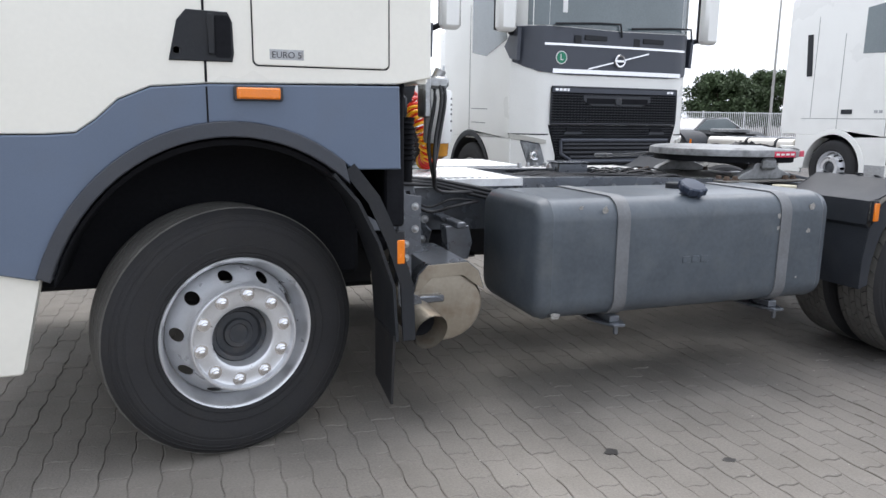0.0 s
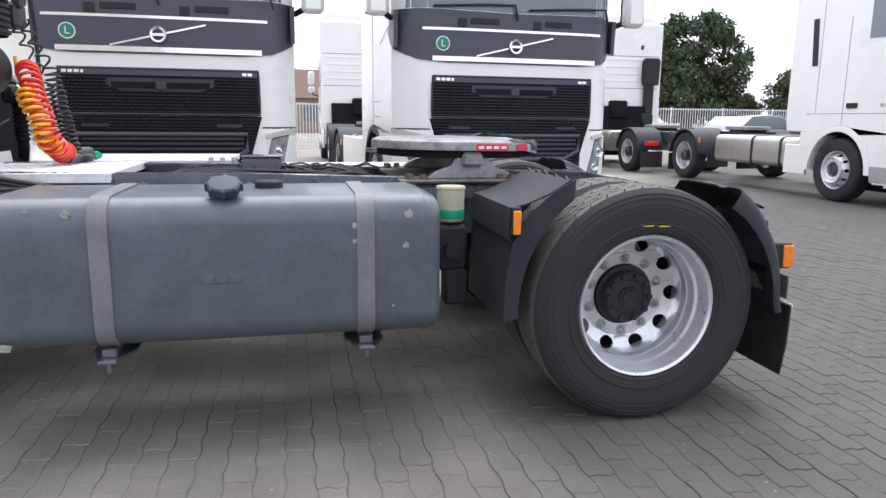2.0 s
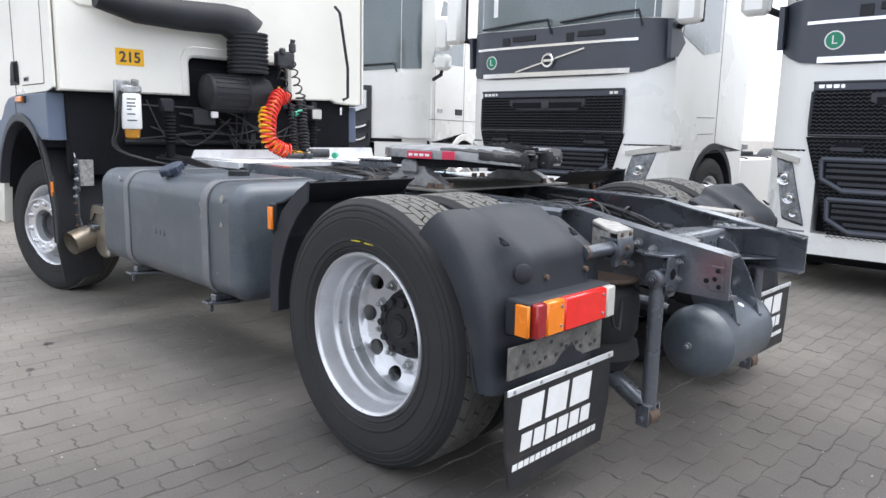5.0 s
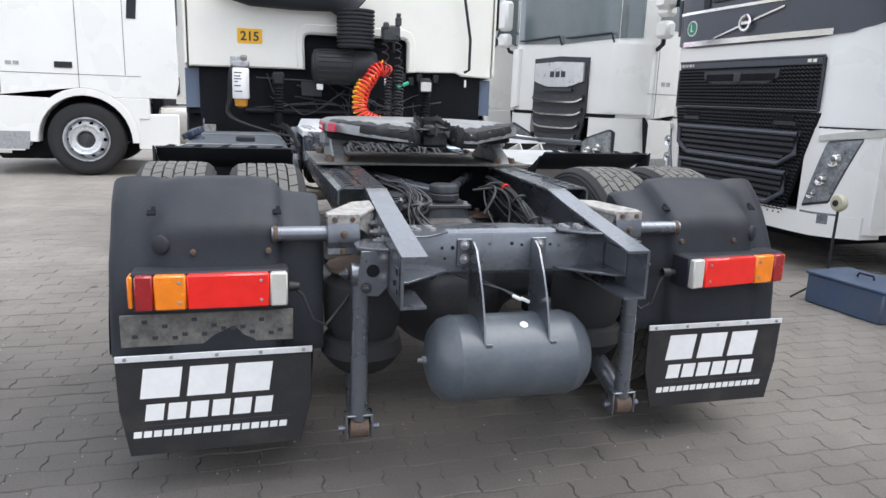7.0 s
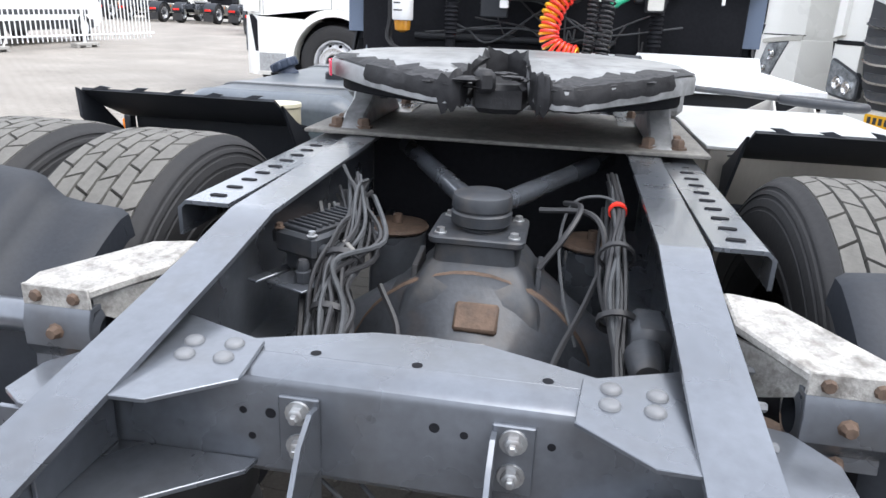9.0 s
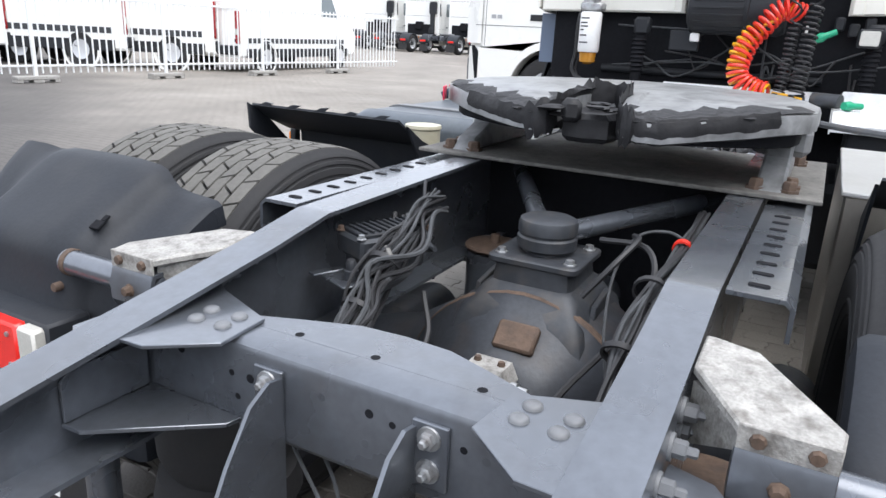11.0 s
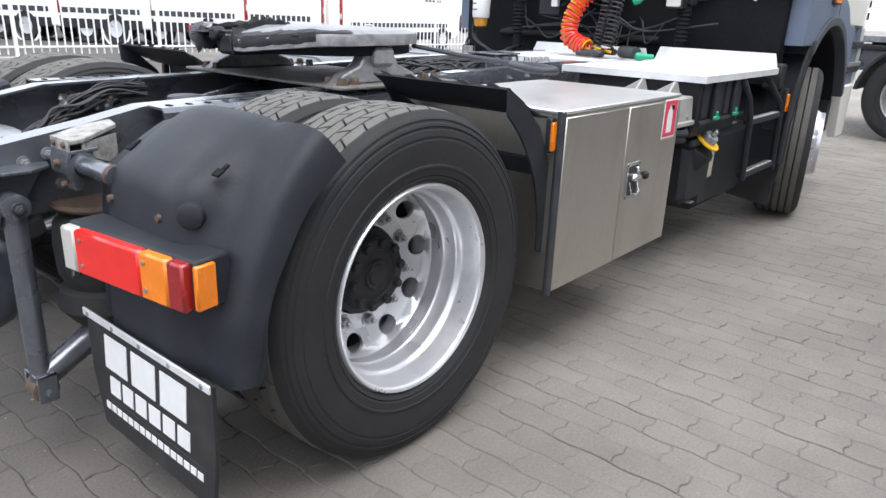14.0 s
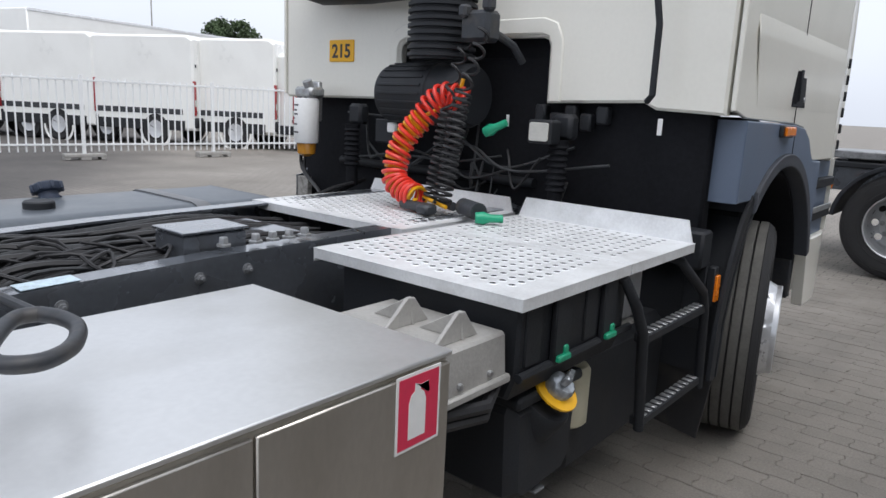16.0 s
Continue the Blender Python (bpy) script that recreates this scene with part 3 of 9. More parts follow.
for sg in (-1, 1):
    g = M()
    g.prism([(0.565, sg * 0.376), (0.594, sg * 0.33), (0.646, sg * 0.20), (0.742, sg * 0.190), (0.806, sg * 0.268), (0.81, sg * 0.376)], "z", 0.8425, 0.8485, 0.001)
    gus = part("gusset_plate", g, CHASSIS, truck, "", 30)
    for x, y in ((0.664, 0.232), (0.668, 0.284), (0.70, 0.229), (0.703, 0.278)):
        b = M()
        b.lathe([(0.0, 0.006), (0.009, 0.0055), (0.012, 0.003), (0.013, 0.0)], (x, sg * y, 0.8485), "z", 14)
        part("gusset_bolt", b, STRAPM, gus)
    g = M().prism([(0.716, sg * 0.376), (0.716, sg * 0.185), (0.74, sg * 0.19), (0.86, sg * 0.34), (0.862, sg * 0.376)], "z", 0.716, 0.723, 0.001)
    part("web_stiffener", M().prism([(0.72, 0.724), (0.86, 0.724), (0.86, 0.785), (0.845, 0.80), (0.735, 0.80), (0.72, 0.785)], "y", sg * 0.376, sg * 0.370, 0.001), CHASSIS, truck, "", 30)
    part("lower_gusset", g, CHASSIS, truck, "", 30)
    g = M().prism([(0.63, sg * 0.387), (0.645, sg * 0.44), (0.70, sg * 0.478), (0.765, sg * 0.478), (0.79, sg * 0.44), (0.80, sg * 0.387)], "z", 0.802, 0.81, 0.001)
    part("side_gusset", g, CHASSIS, truck, "", 30)

# air tank under the tail
m = M()
m.lathe([(0.0, -0.272), (0.05, -0.269), (0.10, -0.252), (0.128, -0.224), (0.137, -0.192), (0.139, -0.188), (0.137, -0.182), (0.138, 0.182), (0.139, 0.188), (0.137, 0.192), (0.128, 0.224), (0.10, 0.252), (0.05, 0.269), (0.0, 0.272)], (0.79, 0.01, 0.448), "y", 48)
airtank = part("air_tank", m, TANKP, truck, "slate painted compressed air tank")
for sg in (-1, 1):
    b = M().lathe([(0.0, 0.298), (0.007, 0.298), (0.008, 0.29), (0.008, 0.282), (0.014, 0.282), (0.014, 0.27), (0.02, 0.26)], (0.79, 0.01 * sg, 0.448), "y", 8)
    part("tank_fitting", b if sg > 0 else mirror(b), STRAPM, airtank)
    b = M()
    path = [(0.717, 0.81), (0.717, 0.60), (0.74, 0.55), (0.80, 0.545), (0.895, 0.505), (0.905, 0.52), (0.885, 0.60), (0.86, 0.665), (0.825, 0.73), (0.78, 0.795), (0.745, 0.815)]
    b.prism(path, "y", sg * 0.105 - 0.003, sg * 0.105 + 0.003)
    b.box((0.905, sg * 0.105 + 0.012, 0.515), (0.005, 0.02, 0.03), 0.001)
    b.box((0.719, sg * 0.105 + 0.022 * sg, 0.775), (0.007, 0.05, 0.09), 0.002)
    tb = part("tank_bracket", b, CHASSIS, truck, "", 30)
    for z in (0.80, 0.755):
        k = M()
        nut(k, (0, 0, 0), 0.011, 0.014)
        k.moved(pose(0.7235, sg * 0.105 + 0.022 * sg, z, 0, 0, 90))
        part("bracket_bolt", k, STEEL, tb)
part("round_sticker", M().lathe([(0.0, 0.0025), (0.013, 0.002), (0.013, -0.002)], (0, 0, 0), "z", 16).moved(pose(0.855, 0.036, 0.5695, 0, 28, 0)), PRINT, airtank, "white round sticker")
part("label_sticker", M().box((0, 0, 0), (0.024, 0.02, 0.0016), 0.0005).moved(pose(0.80, 0.242, 0.5605, -45, 10, 0)), GREYCAB, airtank, "pale printed sticker")

# rear suspension: bellows, dampers, fender tubes
for sg in (-1, 1):
    b = M().lathe([(0.0, 0.68), (0.08, 0.68), (0.10, 0.665), (0.125, 0.64), (0.132, 0.58), (0.128, 0.50), (0.11, 0.46), (0.13, 0.45), (0.14, 0.40), (0.11, 0.36), (0.09, 0.34), (0.0, 0.34)], (0.52, sg * 0.42, 0), "z", 32)
    bel = part("air_bellows", b, RUBBER, truck, "black rubber air spring")
    part("bellows_plate", M().lathe([(0.0, 0.70), (0.12, 0.70), (0.125, 0.69), (0.12, 0.682), (0.0, 0.68)], (0.52, sg * 0.42, 0), "z", 28), RUST, bel)
    d = M().tube([(0.75, sg * 0.462, 0.71), (0.752, sg * 0.464, 0.55), (0.752, sg * 0.466, 0.25)], 0.027, 16)
    dam = part("damper_strut", d, CHASSIS, truck, "slate painted damper strut")
    for z in (0.725, 0.222):
        k = M().lathe([(0.0, -0.032), (0.022, -0.032), (0.034, -0.028), (0.034, 0.028), (0.022, 0.032), (0.0, 0.032)], (0.752, sg * 0.465, z), "y", 18)
        bu = part("bush", k, RUST if z < 0.5 else CHASSIS, dam, "worn rubber bush")
    k = M().box((0.752, sg * 0.425, 0.232), (0.05, 0.008, 0.08), 0.003).box((0.752, sg * 0.505, 0.232), (0.05, 0.008, 0.08), 0.003).box((0.752, sg * 0.465, 0.268), (0.05, 0.088, 0.008), 0.002)
    k.tube([(0.752, sg * 0.40, 0.222), (0.752, sg * 0.53, 0.222)], 0.01, 8)
    part("bush_fork", k, CHASSIS, dam)
    ear = [(0.655, 0.802), (0.745, 0.802), (0.79, 0.735), (0.784, 0.70), (0.752, 0.688), (0.722, 0.70), (0.70, 0.735)]
    for xb, zb in ((0.565, 0.845), (0.625, 0.828), (0.685, 0.812)):
        k = M()
        nut(k, (0, 0, 0), 0.0115, 0.022)
        k.moved(pose(xb, sg * 0.387, zb) @ (Matrix() if sg < 0 else FLIP))
        part("web_bolt", k, STRAPM, truck)
    db = part("damper_bracket", M().prism(ear, "y", sg * 0.418, sg * 0.426, 0.002), CHASSIS, truck, "", 30)
    fp = part("bracket_plate", M().prism([(sg * 0.387, 0.802), (sg * 0.387, 0.69), (sg * 0.415, 0.662), (sg * 0.45, 0.665), (sg * 0.478, 0.705), (sg * 0.468, 0.802)], "x", 0.783, 0.790, 0.001), CHASSIS, db)
    part("drilled_hole", M().lathe([(0.0, 0.7915), (0.019, 0.7915), (0.021, 0.789)], (0, sg * 0.432, 0.742), "x", 16), DARK, fp)
    for zb in (0.782, 0.722):
        k = M()
        nut(k, (0, 0, 0), 0.0105, 0.014)
        k.moved(pose(0.7905, sg * 0.40, zb, 0, 0, 90))
        part("plate_bolt", k, STRAPM, fp)
    k = M()
    nut(k, (0, 0, 0), 0.012, 0.014)
    k.moved(pose(0.752, sg * 0.509, 0.725) @ (Matrix() if sg < 0 else FLIP))
    part("pivot_nut", k, HUBM, db)
    k = M()
    nut(k, (0, 0, 0), 0.012, 0.014)
    k.moved(pose(0.7905, sg * 0.452, 0.69, 0, 0, 90))
    part("pivot_nut", k, HUBM, db)
    end = part("web_plate", M().prism([(0.905, 0.70), (0.95, 0.70), (0.95, 0.785), (0.905, 0.785)], "y", sg * 0.386, sg * 0.389, 0.001), CHASSIS, truck)
    for x, z in ((0.93, 0.77), (0.92, 0.74), (0.935, 0.715), (0.89, 0.73)):
        k = M().lathe([(0.0, 0.3895), (0.0085, 0.3895), (0.0085, 0.384)], (x, 0, z), "y", 12)
        part("drilled_hole", k if sg > 0 else mirror(k), DARK, end)
    a = M().tube([(0.745, sg * 0.465, 0.25), (0.6, sg * 0.45, 0.32), (0.3, sg * 0.43, 0.40), (-0.3, sg * 0.42, 0.42)], 0.036, 12)
    part("trailing_arm", a, CHASSIS, truck)
    tb = M().tube([(0.605, sg * 0.47, 0.822), (0.605, sg * 0.72, 0.822)], 0.024, 18)
    tub = part("fender_tube", tb, CHASSIS, truck, "grey fender support tube")
    part("tube_collar", M().lathe([(0.025, 0.0), (0.037, 0.002), (0.038, 0.102), (0.025, 0.105)], (0.605, sg * 0.50 - 0.052, 0.815), "y", 22), CHASSIS, tub)
    part("rust_ring", M().lathe([(0.0245, 0.0), (0.0262, 0.002), (0.0262, 0.012), (0.0245, 0.014)], (0.605, sg * 0.708 - 0.007, 0.822), "y", 18), RUST, tub)
    cl = M().prism([(0.565, 0.862), (0.637, 0.858), (0.645, 0.832), (0.644, 0.80), (0.63, 0.778), (0.632, 0.76), (0.62, 0.756), (0.61, 0.772), (0.605, 0.776), (0.636, 0.80), (0.637, 0.83), (0.630, 0.850), (0.565, 0.853)], "y", sg * 0.45, sg * 0.55, 0.001)
    clp = part("clamp", cl, CHASSIS, tub, "worn clamp with rusty bolts", 30)
    for y, z, xx in ((0.472, 0.872, 0.632), (0.528, 0.872, 0.632), (0.50, 0.825, 0.645), (0.50, 0.768, 0.633)):
        part("clamp_bolt", M().lathe([(0.0, 0.012), (0.007, 0.012), (0.009, 0.008), (0.009, 0.002), (0.012, 0.0)], (xx, sg * y, z), "x", 8), RUST, clp)
    w = part("alloy_bracket", M().prism([(0.636, sg * 0.45), (0.636, sg * 0.55), (0.60, sg * 0.553), (0.47, sg * 0.455), (0.455, sg * 0.40), (0.455, sg * 0.388), (0.54, sg * 0.388)], "z", 0.872, 0.886, 0.003), CASTAL, truck, "whitish oxidised cast bracket", 30)
    for q in w.data.vertices:
        q.co.z += (0.636 - q.co.x) * 0.10
    part("bracket_lip", M().box((0.635, sg * 0.50, 0.872), (0.006, 0.10, 0.03), 0.002), CASTAL, w)
    for x0, y0, x1, y1 in ((0.62, 0.458, 0.54, 0.392), (0.60, 0.545, 0.475, 0.455)):
        d = Vector((x1 - x0, sg * (y1 - y0)))
        nrm = Vector((-d.y, d.x)).normalized() * 0.003
        k = M().prism([(x0 + nrm.x, sg * y0 + nrm.y), (x1 + nrm.x, sg * y1 + nrm.y), (x1 - nrm.x, sg * y1 - nrm.y), (x0 - nrm.x, sg * y0 - nrm.y)], "z", 0.80, 0.876)
        k.v = [(x, y, z if z > 0.84 else (0.846 if abs(x - x0) < 0.02 else 0.79)) for x, y, z in k.v]
        part("bracket_web", k, CASTAL, w, "", 30)

# axle: banjo, reaction rod mount, rods
m = M().lathe([(0.0, -0.24), (0.09, -0.24), (0.19, -0.19), (0.25, -0.10), (0.262, 0.0), (0.255, 0.09), (0.262, 0.095), (0.262, 0.115), (0.24, 0.125), (0.17, 0.22), (0.09, 0.27), (0.0, 0.275)], (0, 0, 0.5), "x", 44)
m.lathe([(0.06, -0.85), (0.07, -0.45), (0.11, -0.3), (0.19, -0.18), (0.225, 0.0), (0.19, 0.18), (0.11, 0.3), (0.07, 0.45), (0.06, 0.85)], (0, 0, 0.5), "y", 28)
axle = part("rear_axle", m, AXLEM, truck, "dark banjo axle housing with rust stains")
part("rust_band", M().lathe([(0.262, 0.094), (0.2655, 0.097), (0.2655, 0.112), (0.262, 0.116)], (0, 0, 0.5), "x", 44), RUST, axle, "rusty seam of the housing")
tiers = [(0.66, 0.16, 0.15), (0.715, 0.145, 0.135), (0.735, 0.125, 0.118), (0.765, 0.105, 0.10), (0.775, 0.092, 0.088), (0.812, 0.088, 0.084)]
cm = M()
for z, hx, hy in tiers:
    cm.v += [(x, y, z) for x, y in rounded(-hx, -hy, hx, hy, 0.022, 2)]
ng = len(cm.v) // len(tiers)
cm.f = [(a * ng + i, a * ng + (i + 1) % ng, (a + 1) * ng + (i + 1) % ng, (a + 1) * ng + i) for a in range(len(tiers) - 1) for i in range(ng)] + [tuple(range((len(tiers) - 1) * ng, len(tiers) * ng))]
part("rod_mount", cm, HUBM, axle, "stepped cast reaction rod mount", 40)
part("mount_flange", M().prism(rounded(-0.095, -0.098, 0.095, 0.098, 0.02), "z", 0.8125, 0.828, 0.003), HUBM, axle)
for y in (-0.13, 0.13):
    part("mount_web", M().prism([(-0.06, 0.64), (0.09, 0.62), (0.05, 0.745), (-0.04, 0.76)], "y", y - 0.006, y + 0.006, 0.002), HUBM, axle)
m = M().lathe([(0.0, 0.903), (0.052, 0.903), (0.06, 0.899), (0.063, 0.89), (0.063, 0.872), (0.060, 0.869), (0.060, 0.866), (0.064, 0.862), (0.063, 0.84), (0.05, 0.832), (0.05, 0.82)], (0.0, 0, 0), "z", 32)
part("rubber_mount", m, HUBM, axle, "grey ribbed rubber mount")
for x, y in ((0.065, 0.075), (0.065, -0.075), (-0.065, 0.075), (-0.065, -0.075)):
    part("mount_bolt", M().lathe([(0.0, 0.012), (0.009, 0.012), (0.010, 0.004), (0.014, 0.003), (0.014, 0.0)], (x, y, 0.827), "z", 6), STEEL, axle)
part("rust_patch", M().box((0.185, 0.02, 0.70), (0.06, 0.085, 0.02), 0.005, Matrix.Rotation(radians(44), 3, "Y")), RUST, axle, "rusty cover plate")
for sg in (-1, 1):
    part("reaction_rod", M().tube([(-0.045, sg * 0.03, 0.866), (-0.30, sg * 0.165, 0.88), (-0.62, sg * 0.33, 0.895)], 0.023, 14), CHASSIS, truck, "reaction rod")
    cy = M().lathe([(0.0, 0.715), (0.06, 0.715), (0.075, 0.705), (0.075, 0.50), (0.0, 0.50)], (-0.30, sg * 0.25, 0), "z", 24)
    br = part("brake_chamber", cy, CHASSIS, truck, "dirty brake chamber")
    part("chamber_plate", M().lathe([(0.0, 0.75), (0.012, 0.75), (0.014, 0.728), (0.06, 0.727), (0.078, 0.724), (0.082, 0.718), (0.078, 0.712), (0.0, 0.712)], (-0.30, sg * 0.25, 0), "z", 24), RUST, br)

# wiring inside the rails
rnd = random.Random(4)
TURN = pose(0.235, -0.258, 0.868, 0, 0, -24) @ Matrix.Scale(0.78, 4)
vb = part("valve_block", M().box((0, 0, -0.01), (0.215, 0.125, 0.055), 0.008).box((0, 0.004, -0.055), (0.19, 0.10, 0.05), 0.01).moved(TURN), HUBM, truck, "dark electronic air valve block", 30)
part("valve_cap", M().box((0, 0, 0.021), (0.19, 0.10, 0.012), 0.004).moved(TURN), BLACKP, vb)
for k in range(9):
    part("cap_rib", M().box((-0.08 + k * 0.02, 0.0, 0.03), (0.007, 0.085, 0.008), 0.002).moved(TURN), BLACKP, vb)
for k in range(5):
    part("valve_port", M().lathe([(0.0, 0.05), (0.007, 0.05), (0.008, 0.032), (0.012, 0.03), (0.013, 0.016), (0.016, 0.014), (0.016, 0.0)], (0, 0, 0), "y", 10).moved(TURN @ pose(-0.08 + k * 0.04, 0.06, -0.018)), GREYCAB if k % 2 else HUBM, vb)
    part("valve_plug", M().box((-0.08 + k * 0.04, -0.07, -0.01), (0.028, 0.03, 0.03), 0.004).moved(TURN), CABLE, vb)
for k, (dx, dy) in enumerate(((0.1, 0.05), (0.1, -0.05), (-0.1, 0.05))):
    part("block_bolt", M().lathe([(0.0, 0.012), (0.008, 0.012), (0.009, 0.004), (0.013, 0.003), (0.013, 0.0)], (0, 0, 0), "z", 6).moved(TURN @ pose(dx, dy, 0.018)), RUST if k else STEEL, vb)
part("block_bracket", M().box((0.05, -0.06, -0.09), (0.26, 0.03, 0.008), 0.002).box((0.12, 0.03, -0.085), (0.10, 0.11, 0.006), 0.002).moved(TURN), CHASSIS, vb)
part("air_fitting", M().lathe([(0.0, 0.03), (0.01, 0.03), (0.014, 0.02), (0.014, 0.006), (0.019, 0.004), (0.019, -0.02), (0.0, -0.02)], (0, 0, 0), "z", 8).moved(TURN @ pose(0.125, 0.045, -0.06)), HUBM, vb, "stained fitting")
part("wire_flag", M().box((0, 0, 0), (0.032, 0.009, 0.009), 0.002).moved(pose(0.335, -0.185, 0.875, 0, 20, 50)), DIRTYW, vb, "dirty white cable flag")
# level sensor on the housing with its cross rods
ls = part("level_sensor", M().prism([(-0.042, 0.0), (0.042, 0.0), (0.05, 0.03), (0.036, 0.06), (-0.036, 0.06), (-0.05, 0.03)], "x", 0.255, 0.315, 0.006).moved(Matrix.Translation((0.0, 0.01, 0.625))), CASTAL, truck, "stained cast sensor block on the axle", 30)
for sg in (-1, 1):
    part("sensor_stub", M().lathe([(0.0, 0.03), (0.010, 0.03), (0.011, 0.012), (0.016, 0.01), (0.016, -0.004)], (0, 0, 0), "y", 8).moved(pose(0.29, 0.01 + sg * 0.05, 0.645, 0, 0, 0 if sg > 0 else 180)), STEEL, ls)
    part("sensor_bolt", M().lathe([(0.0, 0.008), (0.006, 0.008), (0.008, 0.0)], (0.285, 0.01 + sg * 0.024, 0.685), "z", 6), RUST, ls)
part("cross_hose", M().tube(spline([(0.36, -0.29, 0.65), (0.33, -0.18, 0.652), (0.30, -0.07, 0.647), (0.29, -0.04, 0.645)], 6), 0.0085, 8), CABLE, truck, "black hose along the axle")
part("cross_hose", M().tube(spline([(0.29, 0.06, 0.645), (0.30, 0.10, 0.642), (0.33, 0.18, 0.63), (0.40, 0.29, 0.61)], 6), 0.0105, 8), CABLE, truck)
part("wire_loop", M().tube(spline([(0.0, 0.29, 0.895), (-0.03, 0.24, 0.905), (-0.01, 0.185, 0.89), (0.06, 0.165, 0.83), (0.15, 0.18, 0.75), (0.22, 0.21, 0.68)], 8), 0.0032, 6), GREYCAB, truck, "thin grey wire in a loop")
def loom(knots, count, spread, radius, seed):
    """A bundle of cables that run side by side through the knots."""
    rl = random.Random(seed)
    for k in range(count):
        a, q = rl.uniform(0, math.tau), spread * math.sqrt(rl.random())
        pts = [(x + rl.uniform(-0.3, 0.3) * q, y + q * math.cos(a + i * 0.4) + rl.gauss(0, 0.4) * spread, z + q * math.sin(a + i * 0.4) + rl.gauss(0, 0.3) * spread) for i, (x, y, z) in enumerate(knots)]
        part("cable", M().tube(spline(pts, 6), radius * rl.uniform(0.7, 1.2), 6), LOOMS[k % 7], truck)
LOOMS = (CABLE, GREYCAB, CABLE, CABLE, GREYCAB, CABLE, CABLE)
KL = [(0.02, -0.27, 0.90), (0.18, -0.22, 0.90), (0.30, -0.19, 0.87), (0.37, -0.20, 0.82), (0.45, -0.18, 0.77), (0.60, -0.14, 0.72)]
loom(KL, 20, 0.032, 0.0042, 5)
loom([(0.10, -0.28, 0.86), (0.22, -0.24, 0.80), (0.33, -0.23, 0.78), (0.42, -0.22, 0.72), (0.48, -0.26, 0.64)], 8, 0.03, 0.006, 6)
KR = [(-0.25, 0.27, 0.90), (0.0, 0.275, 0.885), (0.18, 0.265, 0.86), (0.32, 0.26, 0.82), (0.45, 0.265, 0.76), (0.62, 0.28, 0.69)]
loom(KR, 8, 0.014, 0.0046, 7)
loom([(-0.2, 0.29, 0.84), (0.1, 0.25, 0.80), (0.25, 0.27, 0.78), (0.40, 0.29, 0.72)], 3, 0.03, 0.005, 8)
for x, y, z, tilt in ((0.33, -0.195, 0.85, 40), (0.42, -0.19, 0.79, 40), (0.20, 0.265, 0.855, 20), (0.36, 0.262, 0.80, 35), (0.50, 0.268, 0.735, 30)):
    part("bundle_strap", M().lathe([(0.029, -0.006), (0.033, -0.005), (0.033, 0.005), (0.029, 0.006)], (0, 0, 0), "x", 16).moved(pose(x, y, z, 0, tilt, 0)), CABLE, truck)
part("red_tie", M().lathe([(0.015, -0.007), (0.019, -0.006), (0.019, 0.006), (0.015, 0.007)], (0, 0, 0), "x", 14).moved(pose(0.0, 0.275, 0.885, 0, 10, 0)), COILR, truck, "red cable tie")
rv = part("valve", M().box((0.38, 0.31, 0.78), (0.10, 0.06, 0.08), 0.012), HUBM, truck, "black air valve")
part("valve_nose", M().lathe([(0.0, 0.07), (0.02, 0.07), (0.026, 0.05), (0.03, 0.0)], (0.43, 0.30, 0.78), "x", 14), HUBM, rv)
for pts in ([(0.02, 0.12, 0.88), (0.06, 0.22, 0.89), (0.12, 0.25, 0.84), (0.20, 0.22, 0.76), (0.34, 0.17, 0.70), (0.5, 0.15, 0.66)], [(0.15, 0.13, 0.80), (0.12, 0.18, 0.87), (0.05, 0.20, 0.90), (-0.05, 0.17, 0.88)], [(0.26, -0.15, 0.78), (0.33, -0.10, 0.72), (0.45, -0.10, 0.68), (0.6, -0.2, 0.66)]):
    part("hose_loop", M().tube(spline(pts, 6), 0.006, 6), CABLE, truck)
# added dark plate and drums keep the space round the axle black
part("frame_cross_plate", M().prism([(-0.375, 0.93), (0.375, 0.93), (0.375, 0.60), (0.22, 0.42), (-0.22, 0.42), (-0.375, 0.60)], "x", -0.53, -0.515, 0.003), DARK, truck, "added dark plate that blocks the view of the ground ahead of the axle", 30)
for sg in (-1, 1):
    part("brake_booster", M().lathe([(0.0, -0.46), (0.06, -0.46), (0.085, -0.44), (0.09, -0.36), (0.08, -0.33), (0.09, -0.30), (0.085, -0.20), (0.05, -0.17), (0.03, -0.05), (0.0, -0.05)], (0, sg * 0.50, 0.43), "x", 22), HUBM, truck, "added dark drum that fills the shaded gap by the axle")
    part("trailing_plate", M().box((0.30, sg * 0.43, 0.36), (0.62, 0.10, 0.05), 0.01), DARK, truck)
# loose plugs that hang under the cross member
for k, (y0, y1) in enumerate(((-0.16, 0.02), (-0.10, 0.05))):
    wire = spline([(0.66, y0, 0.70), (0.70, y0 + 0.07, 0.675 - 0.012 * k), (0.75, y1 - 0.03, 0.66 - 0.012 * k), (0.775, y1, 0.645 - 0.01 * k)], 5)
    tw = part("loose_wire", M().tube(wire, 0.003, 6), GREYCAB, truck, "loose grey wire with a white plug")
    part("wire_plug", M().box((0, 0, 0), (0.011, 0.032, 0.010), 0.002).moved(pose(0.782, y1 + 0.016, 0.637 - 0.01 * k, -22, 0, -20)), PRINT, tw)
